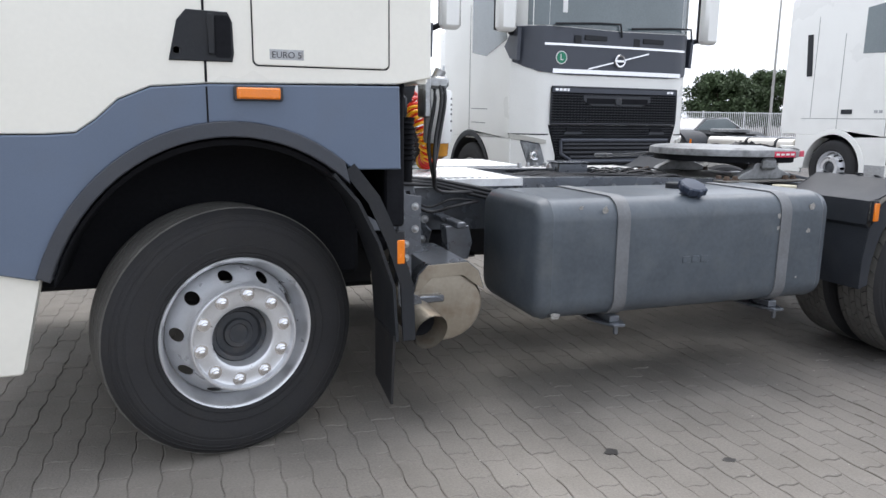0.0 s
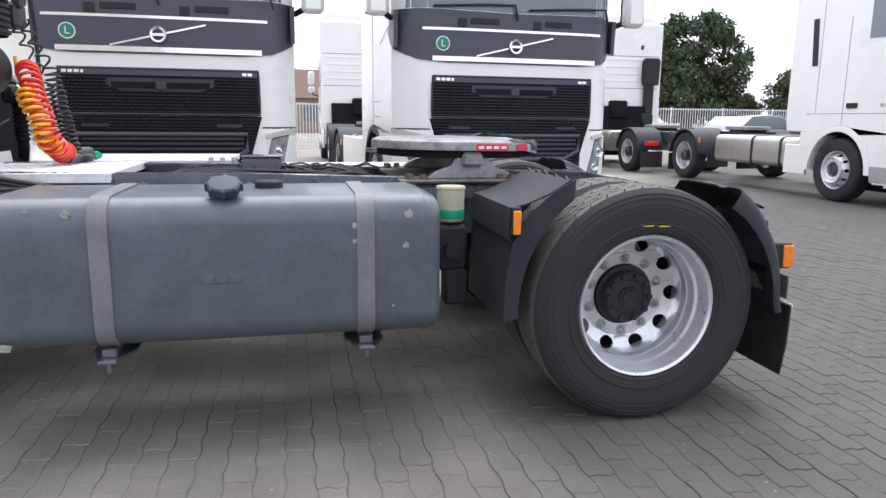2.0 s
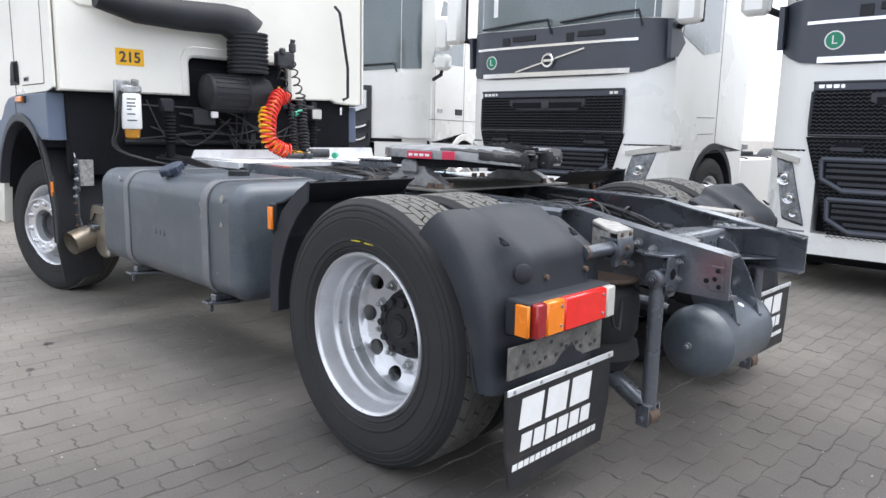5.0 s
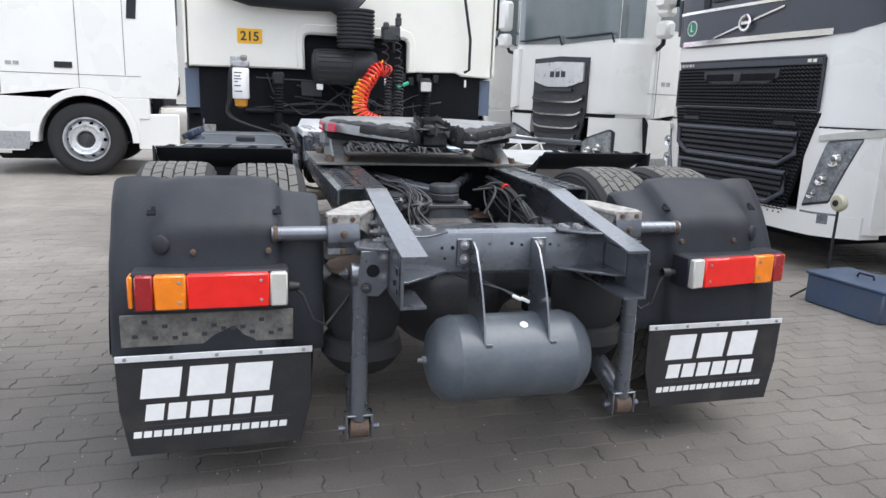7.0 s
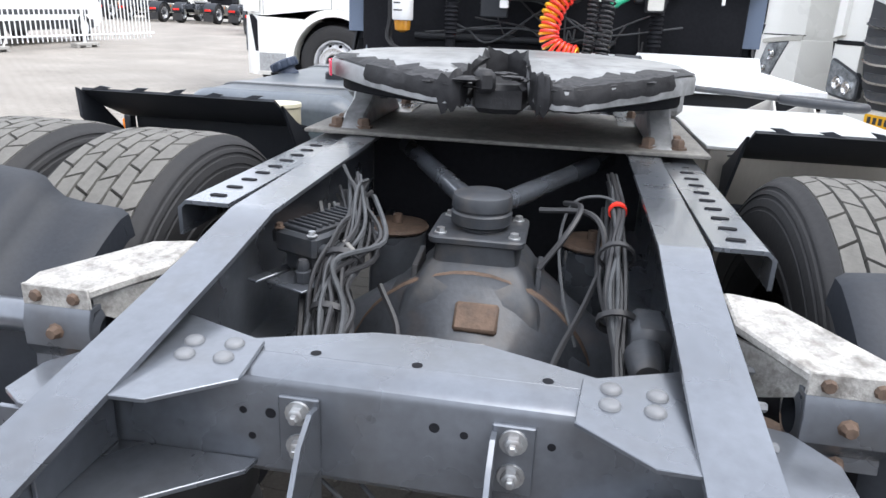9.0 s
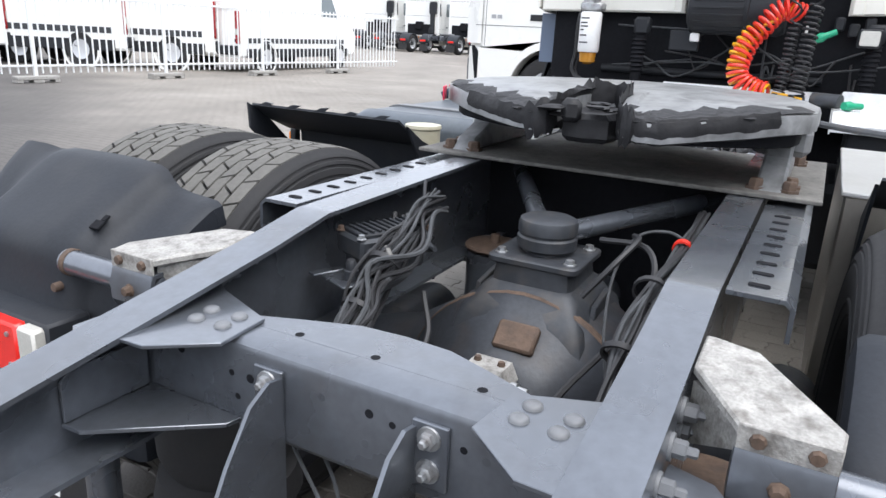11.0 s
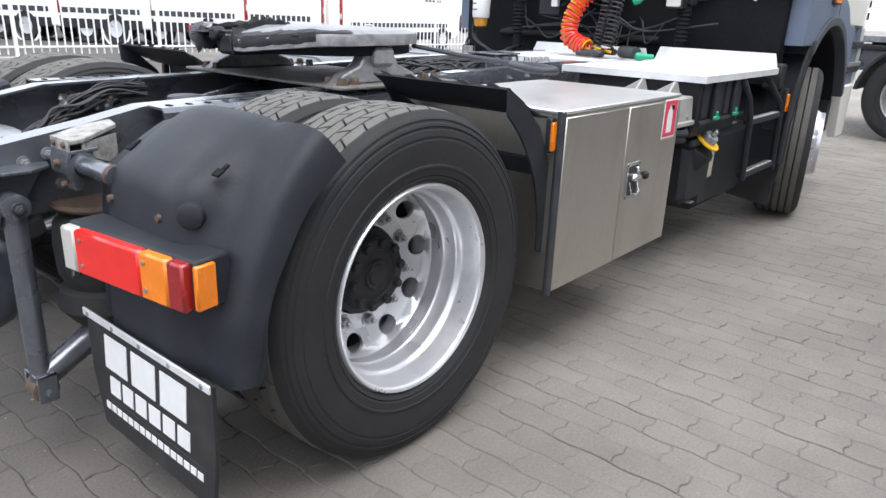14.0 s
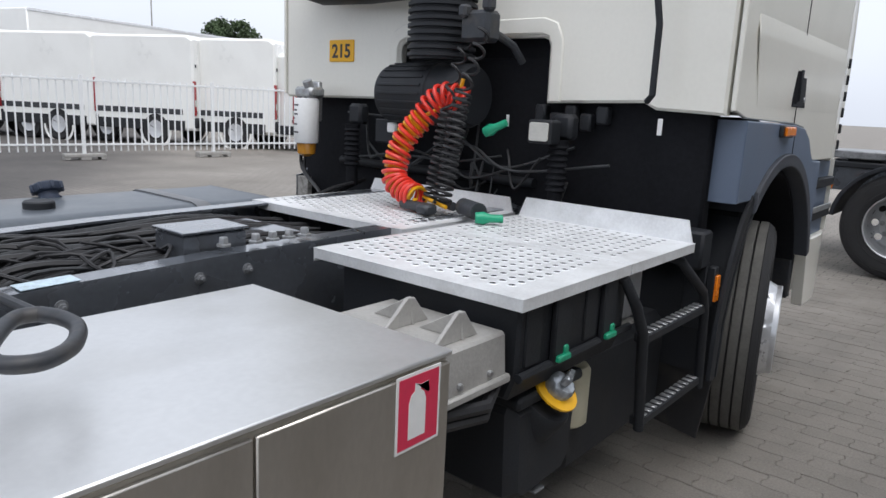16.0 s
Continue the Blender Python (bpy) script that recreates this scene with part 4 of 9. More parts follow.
# fifth wheel coupling
m = M()
m.prism([(-0.92, -0.50), (-0.92, 0.50), (-0.30, 0.50), (-0.30, -0.50)], "z", 0.947, 0.957, 0.002)
base = part("base_plate", m, STENCILP, truck, "greasy steel mounting plate", 30)
for x in (-0.36, -0.42, -0.80, -0.86):
    for sg in (-1, 1):
        for y in (0.43, 0.36) if x in (-0.36, -0.86) else (0.43,):
            b = M().lathe([(0.0, 0.024), (0.014, 0.024), (0.017, 0.018), (0.017, 0.006), (0.024, 0.006), (0.024, 0.0)], (x, sg * y, 0.957), "z", 6)
            part("plate_bolt", b, RUST, base, "rusty bolt")
for sg in (-1, 1):
    ped = M().prism([(-0.78, 0.957), (-0.34, 0.957), (-0.38, 0.99), (-0.46, 1.02), (-0.50, 1.085), (-0.62, 1.085), (-0.66, 1.02), (-0.74, 0.99)], "y", sg * 0.36, sg * 0.42, 0.006)
    ped.box((-0.56, sg * 0.39, 1.05), (0.10, 0.13, 0.07), 0.015)
    part("pedestal", ped, GREASE, truck, "greasy cast coupling pedestal", 30)
out = [(-0.54 + 0.455 * math.cos(radians(a)), 0.462 * math.sin(radians(a))) for a in range(84, 277, 8)]
horn = [(-0.42, -0.46), (-0.32, -0.445), (-0.22, -0.40), (-0.12, -0.32), (-0.04, -0.235), (0.015, -0.16), (0.035, -0.11), (0.02, -0.075), (-0.06, -0.065), (-0.2, -0.058), (-0.36, -0.05), (-0.41, 0.0), (-0.36, 0.05), (-0.2, 0.058), (-0.06, 0.068), (0.01, 0.09), (0.038, 0.13), (0.03, 0.18), (-0.04, 0.25), (-0.12, 0.33), (-0.22, 0.405), (-0.32, 0.447), (-0.42, 0.46)]


horn = [(x if x < -0.42 else -0.42 + (x + 0.42) * 0.64, y) for x, y in horn]


def droop(m, r0=0.36):
    """The plate slopes off towards its rear edge."""
    m.v = [(x, y, z - 0.20 * max(0.0, x + 0.30) - 0.10 * max(0.0, math.hypot(x + 0.54, y) - r0)) for x, y, z in m.v]
    return m


rim_lo, rim_mid, rim_in, rim_deep = out + horn, inset(out + horn, 0.004), inset(out + horn, 0.028), inset(out + horn, 0.06)
n5 = len(rim_lo)
top = M()
top.v = [(x, y, 1.103) for x, y in rim_lo] + [(x, y, 1.132) for x, y in rim_lo] + [(x, y, 1.142) for x, y in rim_mid] + [(x, y, 1.148) for x, y in rim_in]
top.f = [(a * n5 + i, a * n5 + (i + 1) % n5, (a + 1) * n5 + (i + 1) % n5, (a + 1) * n5 + i) for a in range(3) for i in range(n5)] + [tuple(range(n5)), tuple(range(3 * n5, 4 * n5))]
coupling = part("coupling_plate", droop(top), GREASE, truck, "greasy black fifth wheel plate with a worn throat", 30)
wf = inset(out + horn, 0.03)
rw5 = random.Random(9)
worn = [(x + rw5.uniform(-0.012, 0.012), y + rw5.uniform(-0.012, 0.012)) for x, y in wf]
face = M()
face.v = [(x, y, 1.1478) for x, y in worn] + [(x, y, 1.1496) for x, y in inset(worn, 0.006)]
face.f = [(i, (i + 1) % n5, n5 + (i + 1) % n5, n5 + i) for i in range(n5)] + [tuple(range(n5, 2 * n5))]
part("wear_face", droop(face), GREASE, coupling, "worn grey top face with grease smears", 30)
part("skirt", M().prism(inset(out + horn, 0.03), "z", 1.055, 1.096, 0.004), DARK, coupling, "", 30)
part("jaw", M().prism([(-0.40, -0.058), (-0.24, -0.064), (-0.175, -0.05), (-0.16, 0.0), (-0.175, 0.055), (-0.24, 0.064), (-0.40, 0.058)], "z", 1.04, 1.105, 0.012), BLACKGR, coupling, "greasy locking jaw")
part("jaw_lug", M().box((-0.165, -0.03, 1.112), (0.06, 0.045, 0.05), 0.014, Matrix.Rotation(0.35, 3, "Z")), BLACKGR, coupling)
rg = random.Random(17)
# torn skin of black grease along the rear edge
for lo, hi in ((1, 9), (14, 22)):
    idx = [len(out) + i for i in range(lo, hi)]
    sm = M()
    for i in idx:
        for q in range(3):
            a, b = Vector(rim_mid[i]), Vector(rim_mid[(i + 1) % n5])
            c, d = Vector(rim_deep[i]), Vector(rim_deep[(i + 1) % n5])
            o1, o2 = a.lerp(b, q / 3), c.lerp(d, q / 3)
            o2 = o1.lerp(o2, rg.uniform(0.25, 1.15))
            sm.v += [(o1.x, o1.y, 1.146), (o1.x + (o2.x - o1.x) * 0.5, o1.y + (o2.y - o1.y) * 0.5, 1.151 + rg.uniform(0, 0.003)), (o2.x, o2.y, 1.1487)]
    for k in range(len(sm.v) // 3 - 1):
        for r in (0, 1):
            sm.f.append((k * 3 + r, k * 3 + r + 1, k * 3 + r + 4, k * 3 + r + 3))
    part("grease_skin", droop(sm), BLACKGR, coupling, "torn skin of black grease")
for k in range(26):
    # clods of old grease along the rear edge and in the throat
    if k < 9:
        x, y, z, s = rg.uniform(-0.27, -0.13), rg.uniform(-0.08, 0.09), rg.uniform(1.09, 1.125), rg.uniform(0.014, 0.034)
    else:
        q = horn[2 + k % 5] if k % 2 else horn[-3 - k % 5]
        x, y, s = q[0] - 0.02 + rg.uniform(-0.05, 0.02), q[1] * rg.uniform(0.9, 1.0), rg.uniform(0.008, 0.022)
        z = 1.142 - 0.20 * max(0.0, x + 0.30) - 0.10 * max(0.0, math.hypot(x + 0.54, y) - 0.36)
    c = M().lathe([(0.0, -0.6), (0.7, -0.45), (1.0, 0.0), (0.75, 0.4), (0.3, 0.55), (0.0, 0.58)], (0, 0, 0), "z", 9)
    c.v = [(x + s * u * rg.uniform(0.7, 1.5), y + s * v * rg.uniform(0.7, 1.7), z + s * w * 0.35) for u, v, w in c.v]
    part("grease_clod", c, BLACKGR, coupling, "clod of black grease" if not k else "")
# flaps of torn grease that stand along the throat and hang over the rear edge
edge_line = [p for a, b in zip(horn[3:-3], horn[4:-2]) for p in [Vector(a).lerp(Vector(b), q / 5) for q in range(5)]]


def rough(i, k, f=0.45):
    """A slow random value along the edge, between 0 and 1."""
    return 0.5 + 0.5 * max(-1.0, min(1.0, 1.7 * noise.noise((i * f + 3.1 * k, 7.7 * k, 1.3))))


flapm = M()
for i, p in enumerate(edge_line):
    near = 1.0 if abs(p.y) < 0.12 else 0.12
    inw = Vector((-0.54 - p.x, -p.y)).normalized()
    base = p + inw * (0.03 + 0.05 * rough(i, 1))
    crest = p + inw * (0.012 * rough(i, 2, 0.9) - 0.004 * near)
    tip = p - inw * (0.004 + 0.014 * rough(i, 3) * near)
    flapm.v += [(base.x, base.y, 1.1492), (crest.x, crest.y, 1.1495 + 0.03 * rough(i, 4, 1.1) * near), (tip.x, tip.y, 1.132 - 0.01 * rough(i, 5)), (tip.x + inw.x * 0.012, tip.y + inw.y * 0.012, 1.098 - 0.022 * rough(i, 6, 0.7) * near)]
for i in range(len(edge_line) - 1):
    for r in range(3):
        flapm.f.append((i * 4 + r, i * 4 + r + 1, i * 4 + r + 5, i * 4 + r + 4))
part("torn_grease", droop(flapm), BLACKGR, coupling, "ragged crust of black grease round the throat", 50)
st = part("warning_sticker", M().box((-0.47, -0.4615, 1.108), (0.16, 0.004, 0.034), 0.001), FIRE, coupling, "red printed sticker")
for i in range(4):
    part("print_bar", M().box((-0.525 + i * 0.037, -0.4638, 1.108), (0.026, 0.002, 0.012), 0.0003), PRINT, st)
part("sticker", M().box((-0.31, -0.432, 1.11), (0.06, 0.004, 0.036), 0.001, Matrix.Rotation(radians(22), 3, "Z")), FIRE, coupling)
rl = M().tube([(-0.80, 0.36, 1.085), (-0.86, 0.55, 1.06), (-0.905, 0.80, 1.04)], 0.009, 8)
grip = [(-0.905, 0.80, 1.04), (-0.925, 0.84, 1.038), (-0.925, 0.90, 1.036), (-0.885, 0.975, 1.034), (-0.83, 1.01, 1.034), (-0.785, 0.985, 1.035), (-0.79, 0.925, 1.037), (-0.83, 0.85, 1.039), (-0.87, 0.80, 1.04), (-0.905, 0.80, 1.04)]
rl.tube(spline(grip, 5), 0.0135, 10)
part("release_handle", rl, HUBM, truck, "grey release handle with a loop grip")
for sg in (-1, 1):
    a = M().sheet([(sg * 0.392, 0.927), (sg * 0.47, 0.927), (sg * 0.478, 0.92), (sg * 0.478, 0.872)], "x", -0.95, 0.345, 0.007 * sg)
    ang = part("slotted_angle", a, CHASSIS, truck, "slotted mounting angle along the frame", 30)
    # dark insets stand in for the shade inside the slots
    for k in range(9):
        part("slot", M().prism([(0.30 - k * 0.062 + 0.0075 * math.cos(a), sg * 0.432 + (0.0075 * math.sin(a) + (0.008 if math.sin(a) > 0 else -0.008))) for a in [i * math.tau / 12 + 0.01 for i in range(12)]], "z", 0.9335, 0.9358), DARK, ang)

# rear fenders, lamps and mudflaps


REARF = [(0.375, 0.966), (0.405, 0.962), (0.43, 0.952), (0.47, 0.93), (0.51, 0.906), (0.55, 0.881), (0.582, 0.86), (0.598, 0.845), (0.608, 0.826), (0.613, 0.80), (0.618, 0.77), (0.63, 0.70), (0.642, 0.60), (0.647, 0.52), (0.65, 0.44)]
# (y, height over the panel line, share of the round outer band, radius of the band)
SECT = [(0.555, -0.09, 0, 0), (0.56, -0.055, 0, 0), (0.572, -0.046, 0, 0), (0.60, -0.044, 0, 0), (0.64, -0.042, 0, 0), (0.675, -0.036, 0, 0), (0.692, -0.02, 0, 0), (0.703, -0.002, 0, 0), (0.722, 0.006, 0, 0), (0.78, 0.012, 0, 0), (0.84, 0.0125, 0, 0), (0.90, 0.012, 0, 0), (0.96, 0.011, 0, 0), (1.005, 0.010, 0, 0), (1.03, 0.004, 0.06, 0.615), (1.05, 0.0, 0.3, 0.615), (1.07, 0.0, 0.66, 0.615), (1.09, 0.0, 0.92, 0.614), (1.11, 0.0, 1, 0.613), (1.145, 0.0, 1, 0.612), (1.172, 0.0, 1, 0.607), (1.188, 0.0, 1, 0.598), (1.198, 0.0, 1, 0.582), (1.204, 0.0, 1, 0.558), (1.207, 0.0, 1, -1)]


def fender_mesh(path, th=0.006):
    """A moulded fender: a flat panel with a round band along the tyre and a lip that turns down beside it."""
    n, k, vs, fs = len(path), len(SECT), [], []
    for layer in (0, -th):
        for i, p in enumerate(path):
            q0, q1 = Vector(path[max(i - 1, 0)]), Vector(path[min(i + 1, n - 1)])
            d = (q1 - q0).normalized()
            for y, h, share, rb in SECT:
                x, z = p[0] + d.y * (h + layer), p[1] - d.x * (h + layer)
                a = math.atan2(p[1] - 0.5, p[0])
                if rb < 0:
                    rb = 0.565 - 0.045 * max(0.0, min(1.0, a / 0.9))
                rb += 0.02 * max(0.0, min(1.0, -a / 0.1)) + layer
                vs.append((x + (rb * math.cos(a) - x) * share, y, z + (0.5 + rb * math.sin(a) - z) * share))
    o = n * k
    for i in range(n - 1):
        for j in range(k - 1):
            a = i * k + j
            fs += [(a, a + 1, a + k + 1, a + k), (o + a, o + a + k, o + a + k + 1, o + a + 1)]
        for a in (i * k, i * k + k - 1):
            fs.append((a, a + k, o + a + k, o + a))
    for j in range(k - 1):
        for a in (j, (n - 1) * k + j):
            fs.append((a, a + 1, o + a + 1, o + a))
    return M().add(vs, fs)


for sg in (-1, 1):
    smooth_path = [(p[0], p[2]) for p in spline([(x, 0, z) for x, z in REARF], 2)]
    f = fender_mesh(smooth_path[::-1])
    f.v = [(x + 0.007 * noise.noise((x * 6, y * 5, z * 6 + sg)), y + 0.004 * noise.noise((x * 7 + 9, y * 5, z * 7)), z + 0.006 * noise.noise((x * 5, y * 6 + 4 * sg, z * 5))) for x, y, z in f.v]
    fen = part("rear_fender", f if sg > 0 else mirror(f), FENDP, truck, "dark grey moulded plastic rear fender")
    for y in (0.70, 1.07):
        k = M().box((0, 0, 0), (0.022, 0.026, 0.006), 0.002).moved(pose(0.553, sg * y, 0.884, 0, 33, 0))
        part("clip_tab", M().box((0, 0, 0), (0.016, 0.012, 0.006), 0.002).moved(pose(0.537, sg * y + 0.004, 0.894, 0, 33, 0)), DARK, fen)
        part("fender_clip", k, DARK, fen)
    for y in (0.73, 0.95):
        k = M().lathe([(0.0, 0.008), (0.008, 0.007), (0.009, 0.003), (0.009, -0.01)], (0.628, sg * y, 0.775), "x", 14)
        part("fender_rivet", k, RUST, fen)
    # housing and lens blocks of the rear lamp
    pg = M().lathe([(0.0, 0.010), (0.024, 0.010), (0.029, 0.007), (0.03, -0.01)], (0, 0, 0), "x", 24).moved(pose(0.607, sg * 1.042, 0.795, 0, 0, 34 * sg))
    part("round_plug", pg, FENDP, fen)
    h = M().box((0.648, sg * 0.911, 0.675), (0.09, 0.447, 0.112), 0.006)
    lamp = part("rear_lamp", h, FENDP, truck, "long rear lamp cluster on the fender")
    y = 0.692
    for nm, wd, mt in (("clear_lens", 0.053, CLEAR), ("red_lens", 0.236, RED), ("orange_lens", 0.090, ORANGE), ("reflector", 0.052, DKRED)):
        part(nm, M().box((0.700, sg * (y + wd / 2), 0.674), (0.03, wd - 0.002, 0.104), 0.005), mt, lamp)
        y += wd
    part("side_lens", M().box((0.672, sg * 1.136, 0.674), (0.050, 0.014, 0.096), 0.005), ORANGE, lamp, "orange side marker lens")
    for yy in (0.77, 1.0):
        for zz in (0.645, 0.705):
            part("lens_screw", M().lathe([(0.0, 0.004), (0.005, 0.003), (0.005, -0.002)], (0.715, sg * yy, zz), "x", 8), STEEL, lamp)
    for q in (lamp, *lamp.children):
        if sg < 0:
            q.data.transform(Matrix.Translation((0, 0.015, 0)))
        else:
            q.data.transform(Matrix.Translation((0.70, 0.94, 0.004)) @ Matrix.Rotation(radians(7), 4, "Z") @ Matrix.Translation((-0.70, -0.925, 0)))
    part("lamp_plug", M().lathe([(0.0, 0.05), (0.012, 0.05), (0.014, 0.03), (0.017, 0.03), (0.017, 0.0)], (0, 0, 0), "y", 12).moved(pose(0.66, sg * 0.69 - (0 if sg < 0 else 0.05), 0.668)), CABLE, lamp)
    cb = [(0.66, sg * 0.66, 0.668), (0.665, sg * 0.63, 0.64), (0.67, sg * 0.60, 0.56), (0.67, sg * 0.56, 0.54), (0.64, sg * 0.50, 0.60), (0.60, sg * 0.44, 0.68)]
    part("lamp_cable", M().tube(cb, 0.005, 6), CABLE, lamp)
    fl = M()
    pts = [(sg * 0.605, 0.47), (sg * 1.18, 0.47), (sg * 1.175, 0.30), (sg * 1.15, 0.148), (sg * 0.64, 0.152), (sg * 0.605, 0.30)]
    fl.prism(pts, "x", 0.660, 0.670, 0.002)
    flap = part("mudflap", fl, FLAP, truck, "black rubber mudflap with white lettering blocks", 30)
    strip = part("flap_strip", M().box((0.674, sg * 0.89, 0.465), (0.006, 0.575, 0.02), 0.002), GALV, flap, "zinc clamping strip")
    for yy in (0.63, 0.76, 0.89, 1.02, 1.15):
        part("strip_rivet", M().lathe([(0.0, 0.003), (0.006, 0.002), (0.006, -0.002)], (0.677, sg * yy, 0.465), "x", 10), STEEL, strip)
    # plain white shapes for the maker's lettering
    def glyphs(y0, y1, z0, z1, n, gap):
        w = (y1 - y0) / n
        for i in range(n):
            a, b = y0 + i * w, y0 + (i + 1) * w - gap
            s = (z1 - z0) * 0.14
            poly = [(a, z0), (b, z0), (b + s, z1), (a + s, z1)]
            part("lettering_block", M().prism(poly, "x", 0.670, 0.6715), PRINT, flap, "white printed block")
    glyphs(sg * 0.90 - 0.215, sg * 0.90 + 0.185, 0.335, 0.43, 3, 0.022)
    glyphs(sg * 0.90 - 0.205, sg * 0.90 + 0.18, 0.262, 0.315, 6, 0.012)
    glyphs(sg * 0.90 - 0.24, sg * 0.90 + 0.22, 0.208, 0.228, 16, 0.006)
    part("print_line", M().box((0.6705, sg * 0.90, 0.245), (0.0015, 0.46, 0.003), 0.0003), INK, flap)
    # front half of the rear wheel arch
    edge = [(-0.335, 1.018), (-0.42, 0.972), (-0.52, 0.885), (-0.585, 0.77), (-0.612, 0.62), (-0.615, 0.455)]
    part_in = arc(0, 0.5, 0.555, 183, 128, 10)
    frf = part("front_quarter_fender", M().sheet([(-0.352, 1.016), (-0.44, 0.962), (-0.53, 0.925), (-0.595, 0.91), (-0.605, 0.79), (-0.585, 0.77), (-0.608, 0.62), (-0.612, 0.455)], "y", sg * 1.158, sg * 0.60, 0.007), FENDP, truck, "dark plastic fender half ahead of the rear wheel", 30)
    part("fender_side", M().prism(edge + part_in, "y", sg * 1.168, sg * 1.159, 0.001), FENDP, frf, "", 30)
    part("fender_inner_side", M().prism([(-0.39, 0.995), (-0.45, 0.96), (-0.59, 0.88), (-0.61, 0.60), (-0.56, 0.62), (-0.53, 0.80), (-0.45, 0.91)], "y", sg * 0.60, sg * 0.592, 0.001), FENDP, frf, "", 30)
    for k in range(5):
        part("torn_edge", M().prism([(sg * (1.13 - k * 0.11), 1.012), (sg * (1.09 - k * 0.11), 1.014), (sg * (1.07 - k * 0.11), 1.020 + 0.004 * (k % 3)), (sg * (1.10 - k * 0.11), 1.024)], "x", -0.356, -0.349), FENDP, frf)
    mk = part("marker_lamp", M().box((-0.575, sg * 1.172, 0.858), (0.034, 0.022, 0.112), 0.004), BLACKP, truck, "orange side marker lamp")
    part("marker_lens", M().box((-0.575, sg * 1.184, 0.855), (0.03, 0.012, 0.092), 0.004), ORANGE, mk)

# stone-sprayed panel behind the lamp, with faded stencil bars
pl = part("dirty_panel", M().box((0.655, -0.91, 0.545), (0.008, 0.50, 0.10), 0.002), STENCILP, truck, "worn panel with faded stencilled marks")
rb = random.Random(8)
for i in range(16):
    part("stencil_bar", M().box((0.6595, -1.12 + i * 0.028, 0.545 + rb.uniform(-0.03, 0.03)), (0.001, 0.016, 0.012), 0.0002), INK, pl)

# fuel tank
def lozenge(prof, axis_pts, name, mt, label):
    """Rounded solid: a closed (y, z) profile, drawn in at each end by (x, inset) steps."""
    m = M()
    n = len(prof)
    for x, d in axis_pts:
        ring = inset(prof, d) if d else prof
        m.v += [(x, y, z) for y, z in ring]
    k = len(axis_pts)
    m.f += [(a * n + i, a * n + (i + 1) % n, (a + 1) * n + (i + 1) % n, (a + 1) * n + i) for a in range(k - 1) for i in range(n)]
    m.f += [tuple(range(n)), tuple(range((k - 1) * n, k * n))]
    return part(name, m, mt, truck, label)


TP = rounded(-1.175, 0.432, -0.535, 0.962, 0.095, 7)
ends = [(-2.462, 0.05), (-2.455, 0.028), (-2.435, 0.008), (-2.405, 0.0), (-2.40, -0.004), (-2.39, 0.0), (-0.935, 0.0), (-0.925, -0.004), (-0.915, 0.0), (-0.885, 0.008), (-0.868, 0.028), (-0.862, 0.05)]
tank = lozenge(TP, ends, "fuel_tank", TANKP, "slate painted steel fuel tank with chipped paint")
for x in (-2.055, -1.150):
    s = M()
    ring = inset(TP, -0.007)
    inn = inset(TP, -0.001)
    n = len(ring)
    vs = [(x + dx, y, z) for dx in (-0.032, 0.032) for r in (ring, inn) for y, z in r]
    fs = []
    for i in range(n):
        j = (i + 1) % n
        fs += [(i, j, 2 * n + j, 2 * n + i), (n + i, 3 * n + i, 3 * n + j, n + j), (i, n + i, n + j, j), (2 * n + i, 2 * n + j, 3 * n + j, 3 * n + i)]
    s.add(vs, fs)
    part("tank_strap", s, STRAPM, tank, "grey steel tank strap")
    b = M().prism([(x - 0.03, -1.19), (x + 0.03, -1.19), (x + 0.075, -1.06), (x + 0.075, -0.6), (x - 0.075, -0.6), (x - 0.075, -1.06)], "z", 0.388, 0.400, 0.002)
    b.box((x, -1.16, 0.372), (0.018, 0.018, 0.05), 0.003).box((x, -0.80, 0.415), (0.05, 0.7, 0.03), 0.004)
    part("strap_bracket", b, CHASSIS, tank, "", 30)
cap = M().lathe([(0.045, 0.94), (0.048, 0.975), (0.04, 0.985), (0.04, 1.0), (0.056, 1.004), (0.06, 1.01), (0.06, 1.034), (0.054, 1.04), (0.03, 1.043), (0.0, 1.044)], (0, 0, 0), "z", 12)
cap.v = [(x, y, z - 0.985) for x, y, z in cap.v]
cap.moved(pose(-1.645, -1.085, 0.962, 24))
fc2 = part("filler_cap", cap, CAPM, tank, "dark blue plastic filler cap")
for k in range(8):
    a = k * math.tau / 8
    kn = M().box((0.058 * math.cos(a), 0.058 * math.sin(a), 0.036), (0.016, 0.016, 0.034), 0.005).moved(pose(-1.645, -1.085, 0.962, 24))
    part("cap_knurl", kn, CAPM, fc2)
part("sender_cover", M().lathe([(0.0, 0.99), (0.05, 0.99), (0.055, 0.985), (0.055, 0.96)], (-1.50, -0.80, 0), "z", 20), BLACKP, tank)
for i in range(3):
    part("embossed_mark", M().box((-1.71 + i * 0.05, -1.176, 0.675), (0.04, 0.006, 0.03), 0.003), TANKP, tank, "embossed block on the tank face")
rc = random.Random(3)
for x, z, s in ((-1.0, 0.78, 0.018), (-0.99, 0.90, 0.022), (-1.19, 0.86, 0.016), (-1.19, 0.80, 0.012), (-2.37, 0.46, 0.03), (-2.15, 0.915, 0.02), (-2.27, 0.93, 0.014), (-1.05, 0.55, 0.008)):
    pts = [(x + s * rc.uniform(0.4, 1) * math.cos(a), z + s * rc.uniform(0.4, 1) * math.sin(a)) for a in [k * 0.7 for k in range(9)]]
    part("paint_chip", M().prism(pts, "y", -1.1765, -1.174), CASTAL, tank, "bare chipped patch")

